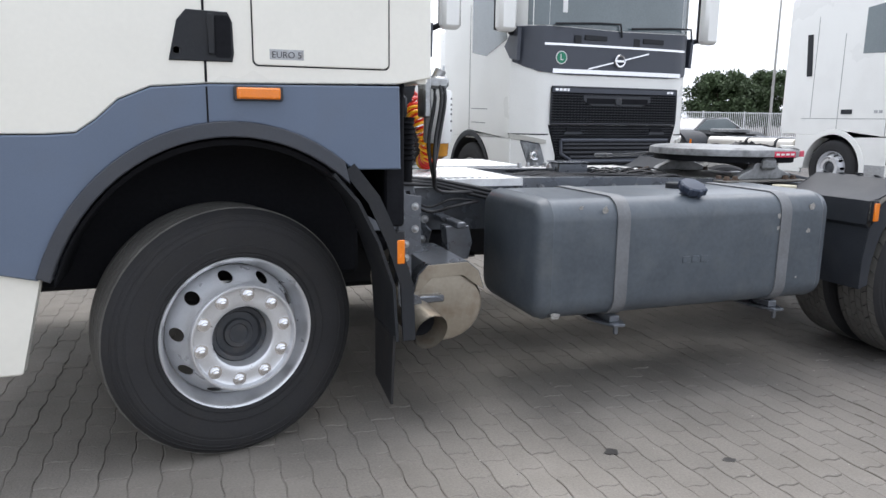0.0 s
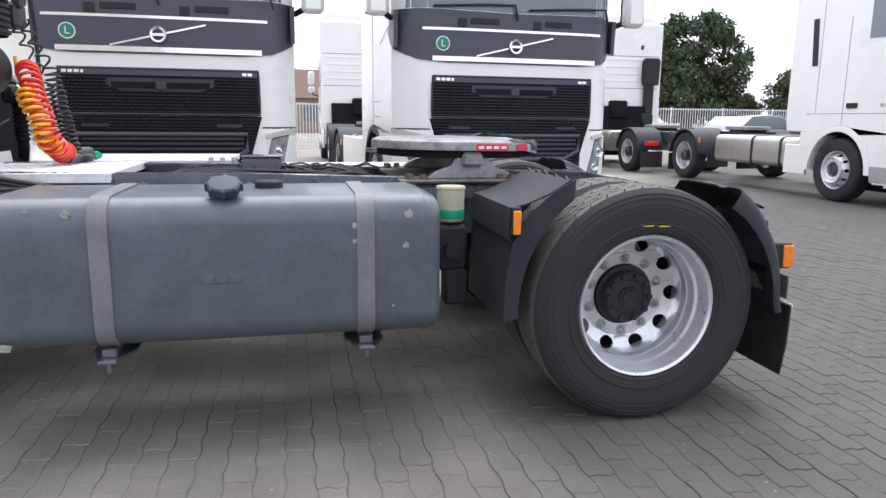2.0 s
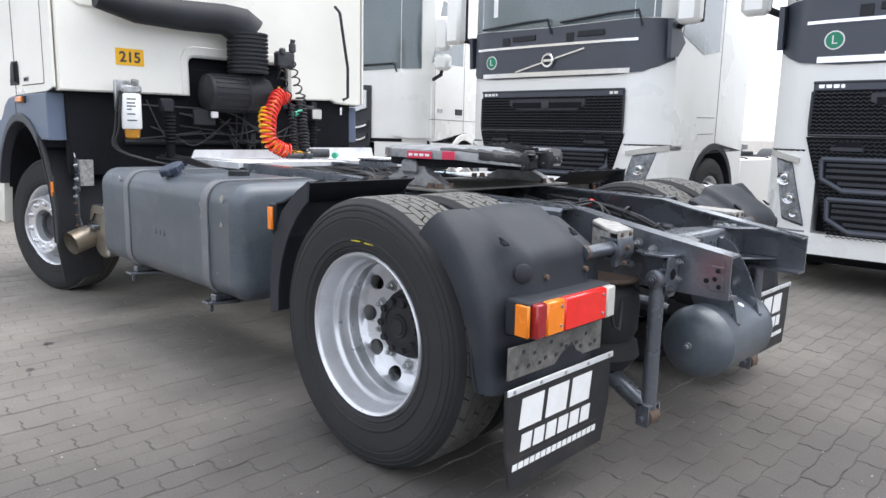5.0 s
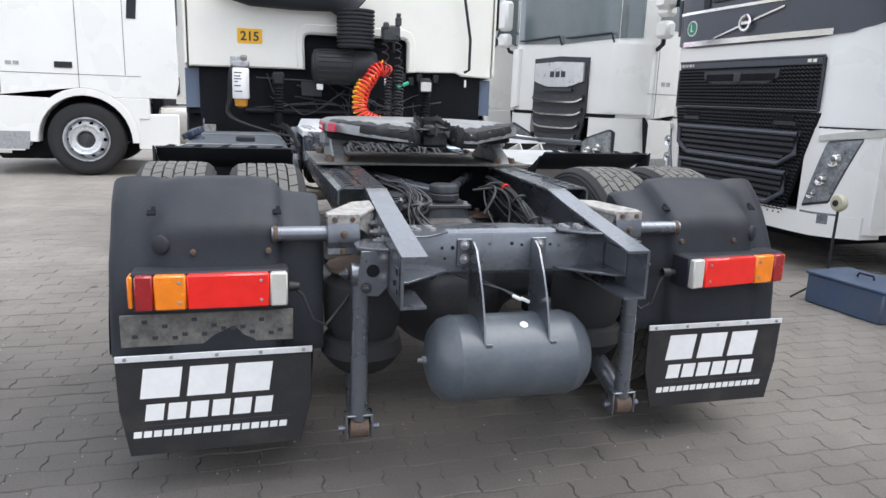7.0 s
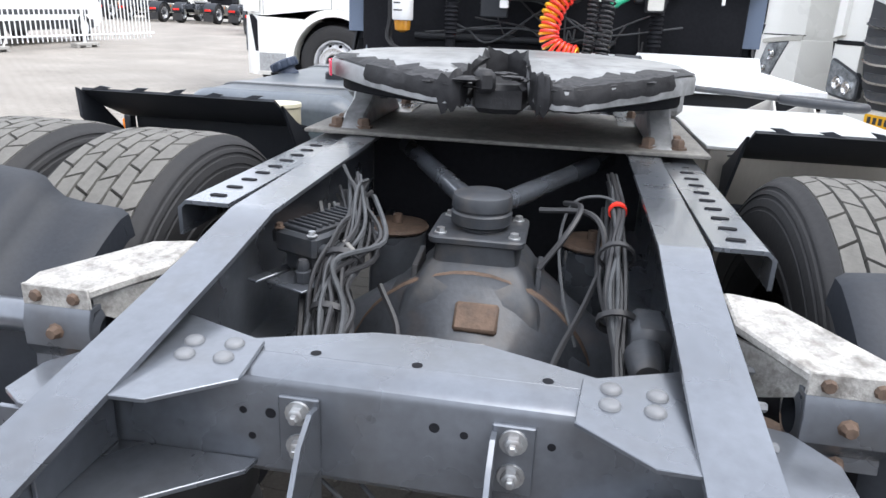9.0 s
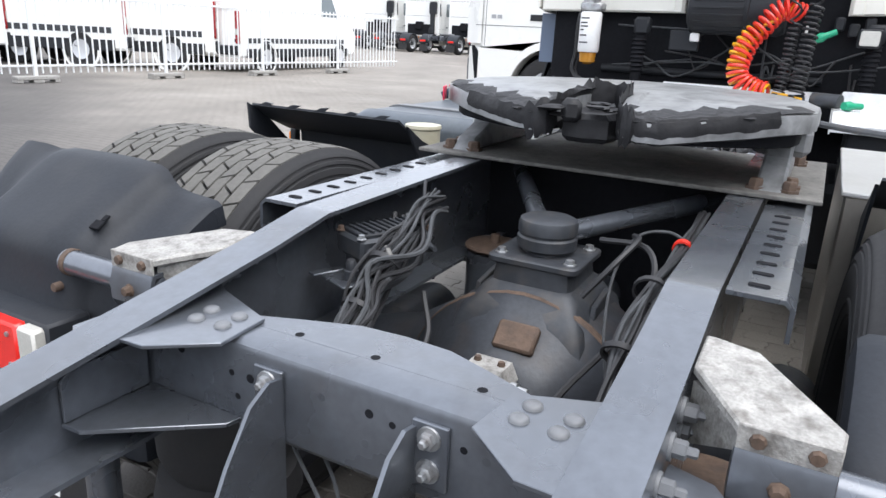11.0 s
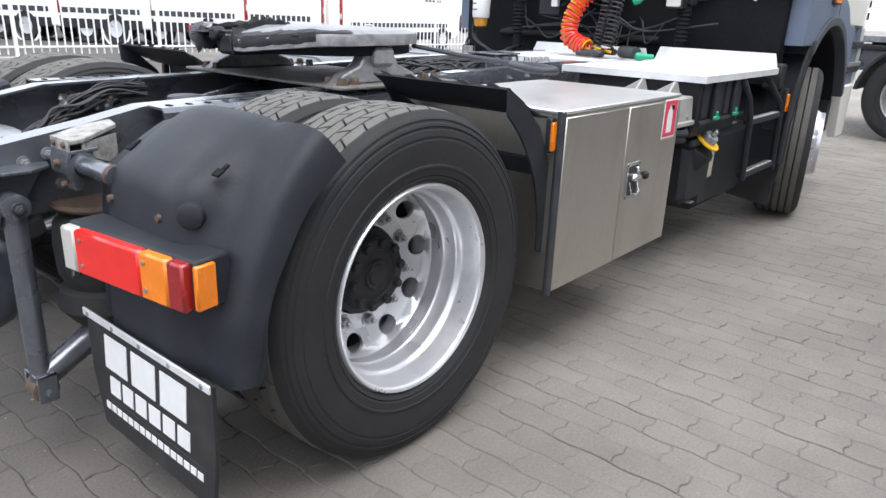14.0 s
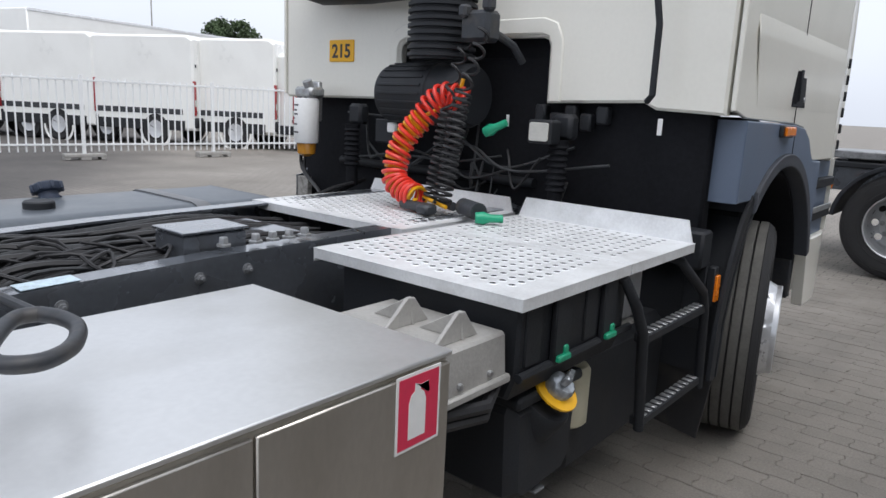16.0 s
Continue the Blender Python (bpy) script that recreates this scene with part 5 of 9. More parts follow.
# cab
cab = part("cab", M().prism([(-4.88, 1.43), (-4.90, 1.7), (-4.75, 2.75), (-3.18, 2.80), (-3.11, 2.7), (-3.10, 1.435)], "y", -1.215, 1.215, 0.03), CREAM, truck, "cream painted day cab body", 30)
for sg in (-1, 1):
    # upper side skin with the raised lower edge over the wheel
    poly = [(-4.60, 1.23), (-4.25, 1.232), (-4.16, 1.238), (-4.10, 1.28), (-4.03, 1.345), (-3.93, 1.388), (-3.75, 1.402), (-3.10, 1.415), (-2.968, 1.44), (-2.968, 2.4), (-4.60, 2.4)]
    sk = part("cab_side", M().prism(poly, "y", sg * 1.218, sg * 1.236, 0.004), CREAM, cab, "cream painted cab side", 30)
    cn = part("cab_corner", M().prism([(-4.60, sg * 1.236), (-4.70, sg * 1.232), (-4.80, sg * 1.205), (-4.88, sg * 1.15), (-4.92, sg * 1.05), (-4.93, sg * 0.9), (-4.85, sg * 0.9), (-4.60, sg * 1.2)], "z", 1.22, 2.4, 0.004), CREAM, cab, "rounded cream cab corner")
    for k in range(6):
        part("corner_louvre", M().box((0, 0, 0), (0.12, 0.012, 0.05), 0.004).moved(pose(-4.81, sg * 1.200, 1.30 + k * 0.085, 0, 0, 30 * sg)), BLACKP, cn)
    part("door_gap", M().box((-3.757, sg * 1.2365, 1.92), (0.008, 0.003, 1.03), 0.0005), DARK, sk)
    lk = rounded(-3.605, 1.462, -3.125, 2.2, 0.02)
    inn = rounded(-3.600, 1.467, -3.130, 2.195, 0.018)
    if sg < 0:
        part("locker_panel", M().prism(inn, "y", sg * 1.236, sg * 1.2405, 0.003), CREAM, sk, "", 30)
        part("locker_gap", M().prism(lk, "y", sg * 1.232, sg * 1.2372), DARK, sk)
    else:
        sh = M().prism([(1.230, 1.46), (1.2365, 1.46), (1.248, 1.70), (1.247, 1.715), (1.2365, 1.775), (1.230, 1.78)], "x", -4.58, -3.10, 0.004)
        sh.v = [(x - (0.10 if x > -3.2 and z < 1.6 else 0.0), y, z) for x, y, z in sh.v]
        part("shoulder_pressing", sh, CREAM, sk, "pressed shoulder of the cab side", 30)
    hb = M().prism([(-3.87, 1.472), (-3.67, 1.472), (-3.664, 1.50), (-3.666, 1.60), (-3.68, 1.632), (-3.81, 1.635), (-3.84, 1.60)], "y", sg * 1.236, sg * 1.243, 0.003)
    han = part("door_handle", hb, BLACKP, sk, "black recessed door handle")
    part("handle_grip", M().box((-3.735, sg * 1.247, 1.56), (0.022, 0.012, 0.13), 0.005), BLACKP, han)
    part("handle_dish", M().prism(rounded(-3.725, 1.485, -3.672, 1.62, 0.012), "y", sg * 1.243, sg * 1.2445), DARK, han)
    part("lock_barrel", M().lathe([(0.0, 0.003), (0.011, 0.003), (0.012, 0.0)], (0, 0, 0), "y", 12).moved(pose(-3.845, sg * 1.243 + (0.0 if sg > 0 else -0.003), 1.505)), STEEL, han)
    # slate lower panels round the arch
    arch = [(FA + 0.665 * math.cos(radians(a)), 0.51 + 0.765 * math.sin(radians(a))) for a in range(160, 51, -6)]
    fore = -4.47 if sg < 0 else -4.33
    low = [(fore, 1.226), (-4.25, 1.228), (-4.16, 1.234), (-4.10, 1.276), (-4.03, 1.341), (-3.93, 1.384), (-3.75, 1.398), (-3.09, 1.408), (-3.085, 1.108), (-3.27, 1.108)] + arch[::-1] + [(-4.305, 0.76), (min(fore, -4.33), 0.80)]
    part("slate_panel", M().prism(low, "y", sg * 1.12, sg * 1.246, 0.005), SLATE, truck, "slate grey fender panel", 30)
    part("panel_seam", M().box((-3.757, sg * 1.2465, 1.33), (0.006, 0.002, 0.12), 0.0004), DARK, truck)
    band = [(FA + 0.668 * math.cos(radians(a)), 0.51 + 0.768 * math.sin(radians(a))) for a in range(160, 50, -5)]
    bandi = [(FA + 0.625 * math.cos(radians(a)), 0.51 + 0.715 * math.sin(radians(a))) for a in range(50, 161, 5)]
    ar = M().prism(band + bandi, "y", sg * 0.93, sg * 1.262, 0.004)
    part("arch_trim", ar, ARCHM, truck, "dark grey plastic wheel arch trim", 30)
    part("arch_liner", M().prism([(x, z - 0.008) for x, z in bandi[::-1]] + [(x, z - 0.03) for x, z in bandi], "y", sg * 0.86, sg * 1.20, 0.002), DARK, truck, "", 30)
    gp = M().sheet([(-3.34, 1.09), (-3.25, 0.985), (-3.175, 0.83), (-3.118, 0.66), (-3.105, 0.44)], "y", sg * 1.25, sg * 0.90, 0.012)
    gp.sheet([(-3.30, 1.10), (-3.21, 0.985), (-3.14, 0.83), (-3.085, 0.66), (-3.075, 0.44)], "y", sg * 1.25, sg * 1.235, 0.05)
    part("rear_mudguard", gp, BLACKP, truck, "black rear half of the front mudguard", 30)
    part("front_mudflap", M().prism([(sg * 1.24, 0.46), (sg * 0.95, 0.46), (sg * 0.95, 0.20), (sg * 1.2, 0.165)], "x", -3.115, -3.103, 0.002), FLAP, truck, "worn black front mudflap", 30)
    rep = part("side_repeater", M().prism(rounded(-3.672, 1.346, -3.508, 1.396, 0.008), "y", sg * 1.246, sg * 1.262, 0.003), HUBM, truck, "orange side repeater lamp")
    part("repeater_lens", M().prism(rounded(-3.662, 1.352, -3.518, 1.390, 0.006), "y", sg * 1.262, sg * 1.275, 0.005), ORANGE, rep)
    # bumper corner with the step recess ahead of the wheel
    back = -4.29 if sg < 0 else -4.42
    low2 = [(back, 1.225), (-4.72, 1.225), (-4.86, 1.205), (-4.96, 1.155), (-5.03, 1.07), (-5.07, 0.90), (-5.0, 0.88), (-4.90, 1.05), (-4.78, 1.13), (back, 1.17)]
    st = M().prism([(x, sg * y) for x, y in low2], "z", 0.44, 0.815, 0.006)
    st.v = [(x - (0.09 * (0.62 - z) / 0.18 if z < 0.62 and x > -4.5 else 0.0), y, z) for x, y, z in st.v]
    bst = part("bumper_step", st, CREAM, truck, "cream bumper corner with a step recess", 30)
    up2 = [(-4.87, 1.208), (-4.96, 1.16), (-5.03, 1.07), (-5.07, 0.90), (-5.0, 0.88), (-4.94, 1.02), (-4.87, 1.13)]
    part("bumper_upright", M().prism([(x, sg * y) for x, y in up2], "z", 0.817, 1.222, 0.006), CREAM, bst, "", 30)
    part("step_recess", M().box((-4.47, sg * 1.07, 0.60), (0.05, 0.18, 0.24), 0.008), HUBM, truck, "dark dirty step bracket")
    for z in (0.87, 1.02):
        part("rubber_stop", M().lathe([(0.0, 0.018), (0.010, 0.016), (0.014, 0.0)], (-4.865, sg * 1.16, z), "x", 10), BLACKP, bst)
    sd = M().box((-4.63, sg * 1.09, 1.015), (0.46, 0.20, 0.42), 0.01)
    sp = part("step_box", sd, SLATE, truck, "slate step well")
    for z in (1.10, 0.93):
        part("step_tread", M().box((-4.64, sg * 1.20, z), (0.44, 0.04, 0.05), 0.006), BLACKP, sp)
    part("step_grip", M().box((-4.64, sg * 1.222, 0.965), (0.42, 0.01, 0.03), 0.002), STEEL, sp)
tx = bpy.data.curves.new("emission_class_text", "FONT")
tx.body, tx.size, tx.extrude, tx.align_x = "EURO 5", 0.03, 0.001, "CENTER"
txo = new("emission_class_text", tx)
tx.materials.append(INK)
txo.matrix_basis = pose(-3.49, -1.2425, 1.492, 90, 0, 0)
txo.parent = truck
part("emission_badge", M().box((-3.49, -1.2405, 1.503), (0.115, 0.002, 0.034), 0.0006), STEEL, truck)

# cab rear wall with the intake recess
wall = [(-1.205, 1.42), (-0.34, 1.43), (-0.345, 1.66), (-0.335, 1.685), (-0.31, 1.698), (0.44, 1.70), (0.468, 1.69), (0.478, 1.665), (0.48, 1.44), (0.90, 1.455), (0.95, 1.43), (1.205, 1.42), (1.205, 2.72), (-1.205, 2.72)]
rw = part("cab_rear_wall", M().prism(wall, "x", -3.02, -2.968, 0.01), CREAM, truck, "cream cab rear wall with a cut-out for the intake", 30)
part("pressed_panel", M().prism(rounded(-1.10, 1.95, -0.62, 2.6, 0.05), "x", -2.970, -2.960, 0.008), CREAM, rw, "", 30)
lip = [(-0.352, 1.43), (-0.357, 1.665), (-0.343, 1.695), (-0.312, 1.71), (0.442, 1.712), (0.476, 1.70), (0.49, 1.668), (0.492, 1.442)]
lip2 = [(-0.40, 1.43), (-0.41, 1.68), (-0.385, 1.745), (-0.325, 1.775), (0.45, 1.778), (0.515, 1.755), (0.545, 1.69), (0.55, 1.444)]
part("recess_border", M().prism(lip + lip2[::-1], "x", -2.971, -2.960, 0.006), CREAM, rw, "pressed border round the cut-out", 30)
part("recess_back", M().box((-3.06, -0.02, 1.58), (0.02, 1.1, 0.42), 0.004), DARK, truck, "black recess behind the air filter")
part("back_shield", M().box((-3.08, 0, 1.25), (0.08, 2.28, 0.75), 0.01), DARK, truck, "black rear engine shield")
part("engine_tunnel", M().box((-4.0, 0, 1.02), (1.7, 1.6, 0.8), 0.02), DARK, truck, "dark engine bulk under the cab")
num = part("fleet_plate", M().prism(rounded(-0.848, 1.605, -0.664, 1.714, 0.008), "x", -2.968, -2.962, 0.001), YELLOW, truck, "yellow fleet number plate")
tx2 = bpy.data.curves.new("fleet_number_text", "FONT")
tx2.body, tx2.size, tx2.extrude, tx2.align_x = "215", 0.094, 0.0008, "CENTER"
tx2.materials.append(INK)
tx2.offset = 0.002
t2o = new("fleet_number_text", tx2)
t2o.matrix_basis = pose(-2.9612, -0.756, 1.627, 90, 0, 90)
t2o.parent = truck

# air intake
d = M().tube([(-2.84, -1.0, 1.99), (-2.84, -0.75, 1.96), (-2.84, -0.45, 1.955), (-2.83, -0.15, 1.965), (-2.825, -0.03, 1.94), (-2.82, 0.035, 1.88)], [0.06, 0.095, 0.10, 0.105, 0.13, 0.145], 20)
intake = part("intake_duct", d, BLACKP, truck, "black plastic air intake duct")
bl = []
for k in range(10):
    z = 1.885 - k * 0.029
    bl += [(0.147, z), (0.147, z - 0.014), (0.135, z - 0.017), (0.135, z - 0.026)]
part("intake_bellows", M().lathe(bl, (-2.82, 0.035, 0), "z", 28), BLACKP, intake, "ribbed rubber bellows")
fp = [(0.0, -0.335), (0.09, -0.335), (0.125, -0.32), (0.13, -0.30), (0.132, -0.04), (0.137, -0.035), (0.137, -0.02), (0.132, -0.015), (0.135, 0.13), (0.12, 0.16), (0.0, 0.165)]
af = part("air_filter", M().lathe(fp, (-2.86, 0.04, 1.455), "y", 36), BLACKP, truck, "black ribbed air filter canister")
for k in range(22):
    a = k * math.tau / 22
    part("filter_rib", M().box((0, 0, 0), (0.012, 0.25, 0.006), 0.002).moved(pose(-2.86 + 0.133 * math.cos(a), -0.13, 1.455 + 0.133 * math.sin(a), 0, 90 - math.degrees(a), 0)), BLACKP, af)

# fuel filter with its head
ft = part("fuel_filter", M().lathe([(0.0, 1.19), (0.058, 1.19), (0.062, 1.20), (0.062, 1.405), (0.055, 1.415), (0.0, 1.415)], (-2.80, -0.83, 0), "z", 28), FILTERW, truck, "white fuel filter canister")
part("amber_bowl", M().lathe([(0.0, 1.12), (0.02, 1.12), (0.045, 1.135), (0.05, 1.19), (0.0, 1.19)], (-2.80, -0.83, 0), "z", 20), AMBER, ft)
part("filter_head", M().box((-2.82, -0.83, 1.445), (0.10, 0.13, 0.05), 0.012).tube([(-2.80, -0.805, 1.46), (-2.78, -0.805, 1.50)], 0.025, 10).box((-2.87, -0.855, 1.40), (0.03, 0.10, 0.2), 0.006), STEEL, ft, "grey cast filter head")
for z, w in ((1.375, 0.06), (1.35, 0.05), (1.33, 0.055), (1.31, 0.03), (1.28, 0.05), (1.24, 0.06)):
    b = M().prism([(0.0626 * math.cos(a), 0.0626 * math.sin(a)) for a in [0.2 + k * w * 4 for k in range(5)]] + [(0.0615 * math.cos(a), 0.0615 * math.sin(a)) for a in [0.2 + k * w * 4 for k in range(4, -1, -1)]], "z", z, z + 0.008)
    part("print_bar", b.moved(Matrix.Translation((-2.80, -0.83, 0)) @ Matrix.Rotation(-1.0, 4, "Z")), INK, ft)
for k, (dx, dy) in enumerate(((0.0, -0.05), (-0.02, -0.06), (-0.04, -0.04))):
    pts = [(-2.80 + dx, -0.83 + dy * 0.6, 1.47), (-2.79 + dx, -0.83 + dy * 1.3, 1.38), (-2.82 + dx, -0.83 + dy * 1.5, 1.2), (-2.84, -0.855 + dy, 1.05), (-2.7, -0.6, 0.95), (-2.4, -0.42, 0.93)]
    part("fuel_hose", M().tube(spline(pts, 4), 0.008, 8), CABLE, truck, "black hose")

# suspension struts of the cab, lamp, sockets
for y in (-0.55, 0.62):
    pr = []
    for k in range(8):
        z = 1.28 - k * 0.024
        pr += [(0.036, z), (0.041, z - 0.008), (0.029, z - 0.016)]
    sp = part("cab_spring_strut", M().lathe([(0.0, 1.30), (0.04, 1.30)] + pr + [(0.03, 1.0), (0.0, 1.0)], (-2.86, y, 0), "z", 20), DARK, truck, "black cab spring strut with bellows")
    part("strut_head", M().box((-2.90, y, 1.35), (0.07, 0.09, 0.10), 0.015), BLACKP, sp)
part("cross_tube", M().tube([(-3.02, -0.8, 1.10), (-3.02, 0.42, 1.10)], 0.022, 12).box((-2.86, -0.3, 1.28), (0.03, 0.16, 0.11), 0.006).box((-2.84, -0.24, 1.30), (0.03, 0.06, 0.05), 0.006), BLACKP, truck, "black cab support beam")
wl = part("work_lamp", M().prism(rounded(0.54, 1.285, 0.645, 1.375, 0.012), "x", -2.83, -2.755, 0.006), BLACKP, truck, "rectangular work lamp")
part("lamp_glass", M().prism(rounded(0.55, 1.295, 0.635, 1.365, 0.01), "x", -2.755, -2.748, 0.002), CLEAR, wl)
part("white_socket", M().box((-2.83, -0.24, 1.30), (0.05, 0.05, 0.045), 0.006), FILTERW, truck)
# hose bracket on its arm with the coiled lines
br = M().box((-2.745, 0.295, 1.72), (0.09, 0.14, 0.12), 0.015).box((-2.70, 0.25, 1.775), (0.05, 0.04, 0.05), 0.01).box((-2.72, 0.35, 1.81), (0.05, 0.045, 0.07), 0.012).tube([(-2.72, 0.35, 1.84), (-2.71, 0.35, 1.87)], 0.018, 10).tube([(-2.96, 0.36, 1.60), (-2.90, 0.35, 1.66), (-2.80, 0.33, 1.70)], 0.016, 10)
bra = part("hose_bracket", br, HUBM, truck, "grey hose coupling bracket on an arm", 30)
part("black_coil", M().tube(coil_along([(-2.73, 0.245, 1.68), (-2.67, 0.245, 1.56), (-2.60, 0.260, 1.38)], 0.022, 4), 0.0055, 6).tube(coil_along([(-2.60, 0.260, 1.38), (-2.57, 0.255, 1.20), (-2.54, 0.245, 1.04)], 0.026, 15), 0.0055, 6), CABLE, truck, "black coiled electric cable")
part("black_coil", M().tube(coil_along([(-2.71, 0.335, 1.70), (-2.66, 0.340, 1.58), (-2.60, 0.335, 1.46)], 0.026, 4), 0.006, 6).tube(coil_along([(-2.60, 0.335, 1.46), (-2.56, 0.330, 1.24), (-2.52, 0.325, 1.04)], 0.033, 17), 0.006, 6), CABLE, truck, "black coiled electric cable")
part("red_coil", M().tube(coil_along([(-2.70, 0.265, 1.43), (-2.67, 0.215, 1.455), (-2.65, 0.155, 1.42), (-2.62, 0.105, 1.35), (-2.59, 0.060, 1.27), (-2.56, 0.035, 1.18), (-2.54, 0.060, 1.10), (-2.53, 0.125, 1.062), (-2.52, 0.195, 1.055)], 0.047, 22), 0.0085, 7), COILR, truck, "red coiled air hose")
part("yellow_coil", M().tube(coil_along([(-2.65, 0.085, 1.36), (-2.62, 0.045, 1.29), (-2.58, 0.020, 1.20), (-2.56, 0.040, 1.115), (-2.54, 0.105, 1.068), (-2.53, 0.215, 1.045)], 0.040, 14), 0.0085, 7), COILY, truck, "yellow coiled air hose")
part("yellow_tail", M().tube([(-2.65, 0.115, 1.37), (-2.68, 0.165, 1.40), (-2.72, 0.215, 1.44), (-2.73, 0.235, 1.52)], 0.0085, 8), COILY, truck)
part("yellow_tail", M().tube([(-2.54, 0.215, 1.05), (-2.52, 0.275, 1.045), (-2.51, 0.355, 1.03)], 0.0085, 8), COILY, truck)
cp = part("hose_coupling", M().tube([(-2.50, 0.14, 1.02), (-2.48, 0.28, 1.02)], 0.02, 10).tube([(-2.56, 0.40, 1.035), (-2.50, 0.52, 1.035)], 0.034, 12).box((-2.46, 0.30, 1.02), (0.07, 0.06, 0.04), 0.01).tube([(-2.60, 0.25, 1.03), (-2.55, 0.36, 1.03)], 0.018, 8), HUBM, truck, "dark hose couplings lying on the deck")
part("green_plug", M().lathe([(0.0, -0.05), (0.02, -0.05), (0.024, -0.02), (0.016, 0.0), (0.014, 0.05), (0.0, 0.05)], (0, 0, 0), "y", 12).moved(pose(-2.49, 0.575, 1.02, 0, 0, 40)), GREEN, truck, "green cable plug")
part("green_plug", M().lathe([(0.0, -0.05), (0.02, -0.05), (0.024, -0.02), (0.016, 0.0), (0.014, 0.05), (0.0, 0.05)], (0, 0, 0), "y", 12).moved(pose(-2.74, 0.40, 1.335, 25, 0, 10)), GREEN, truck, "green cable plug in its holder")
part("grab_rail", M().tube([(-2.90, 0.88, 2.2), (-2.86, 0.90, 2.15), (-2.86, 0.98, 1.72), (-2.86, 0.98, 1.48), (-2.89, 0.95, 1.46)], 0.012, 10), BLACKP, truck, "black grab rail")

# deck plates with punched holes
def deck(name, x0, x1, y0, y1, z, lip=0.0):
    m = M().prism([(x0, y0), (x1, y0), (x1, y1), (x0, y1)], "z", z - 0.004, z, 0.001)
    m.box(((x0 + x1) / 2, y1 - 0.004, z - 0.016), (x1 - x0, 0.006, 0.032), 0.001).box((x1 - 0.004, (y0 + y1) / 2, z - 0.016), (0.006, y1 - y0, 0.032), 0.001)
    m.box(((x0 + x1) / 2, y0 + 0.004, z - 0.02), (x1 - x0, 0.006, 0.04), 0.001)
    if lip:
        m.prism([(y0 + 0.01, z), (y1 - 0.01, z), (y1 - 0.03, z + lip), (y0 + 0.04, z + lip)], "x", x0, x0 + 0.005)
    ob = part(name, m, GALV, truck, "punched galvanised walkway plate", 30)
    h, q = M(), M()
    ny, nx = int((y1 - y0 - 0.06) / 0.042), int((x1 - x0 - 0.06) / 0.042)
    for i in range(nx):
        for j in range(ny):
            c = (x0 + 0.05 + i * 0.042 + (0.021 if j % 2 else 0), y0 + 0.045 + j * 0.042, z)
            h.lathe([(0.0145, 0.0), (0.0112, 0.002), (0.0098, 0.0018), (0.0094, 0.0008)], c, "z", 8)
            # dark discs paint the shade of open holes onto the solid plate
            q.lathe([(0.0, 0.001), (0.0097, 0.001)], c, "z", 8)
    tagged(part("punched_rim", h, GALV, ob), kind="stuff")
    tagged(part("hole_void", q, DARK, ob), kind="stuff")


deck("deck_plate", -2.80, -2.313, 0.49, 1.215, 0.995, 0.075)
deck("deck_plate", -2.307, -1.75, 0.49, 1.215, 0.995)
deck("deck_plate", -2.86, -2.18, -0.42, 0.44, 0.992, 0.06)

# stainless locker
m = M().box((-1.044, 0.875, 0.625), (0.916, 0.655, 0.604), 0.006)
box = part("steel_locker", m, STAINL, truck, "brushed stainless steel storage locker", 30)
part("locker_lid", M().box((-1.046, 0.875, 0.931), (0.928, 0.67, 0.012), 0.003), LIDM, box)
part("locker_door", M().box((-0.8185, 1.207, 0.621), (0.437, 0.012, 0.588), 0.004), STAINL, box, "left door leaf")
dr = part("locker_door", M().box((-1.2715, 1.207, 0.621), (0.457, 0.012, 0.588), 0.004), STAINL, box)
part("hinge_post", M().tube([(-0.592, 1.198, 0.315), (-0.592, 1.198, 0.935)], 0.014, 10), HUBM, box, "dark hinge post")
lt = part("door_latch", M().prism(rounded(-1.178, 0.565, -1.072, 0.705, 0.008), "y", 1.213, 1.2165, 0.001), STEEL, box, "recessed steel latch with a folding T-handle")
part("latch_dish", M().prism(rounded(-1.166, 0.578, -1.084, 0.693, 0.012), "y", 1.2165, 1.2172), HUBM, lt)
part("latch_barrel", M().lathe([(0.0, 1.236), (0.013, 1.236), (0.016, 1.230), (0.016, 1.217)], (-1.125, 0, 0.648), "y", 14), CHROME, lt)
part("latch_wing", M().box((-1.125, 1.232, 0.648), (0.07, 0.014, 0.016), 0.005).box((-1.125, 1.232, 0.668), (0.016, 0.014, 0.045), 0.005), CHROME, lt, "chrome T-handle")
part("latch_ring", M().tube([(-1.158, 1.220, 0.632), (-1.156, 1.232, 0.590), (-1.125, 1.235, 0.583), (-1.094, 1.232, 0.590), (-1.092, 1.220, 0.632)], 0.0045, 8), CHROME, lt)
for x in (-1.172, -1.078):
    for z in (0.573, 0.697):
        part("latch_rivet", M().lathe([(0.0, 1.219), (0.004, 1.218), (0.004, 1.2165)], (x, 0, z), "y", 8), HUBM, lt)
part("latch_knob", M().lathe([(0.0, 1.24), (0.012, 1.24), (0.017, 1.232), (0.013, 1.22), (0.01, 1.213)], (-1.205, 0, 0.645), "y", 14), BLACKP, lt)
fs = part("fire_point_sticker", M().box((-1.405, 1.2145, 0.845), (0.125, 0.002, 0.155), 0.0005), PRINT, truck, "red and white fire extinguisher sticker")
part("sticker_field", M().box((-1.405, 1.2158, 0.845), (0.112, 0.001, 0.142), 0.0003), FIRE, fs)
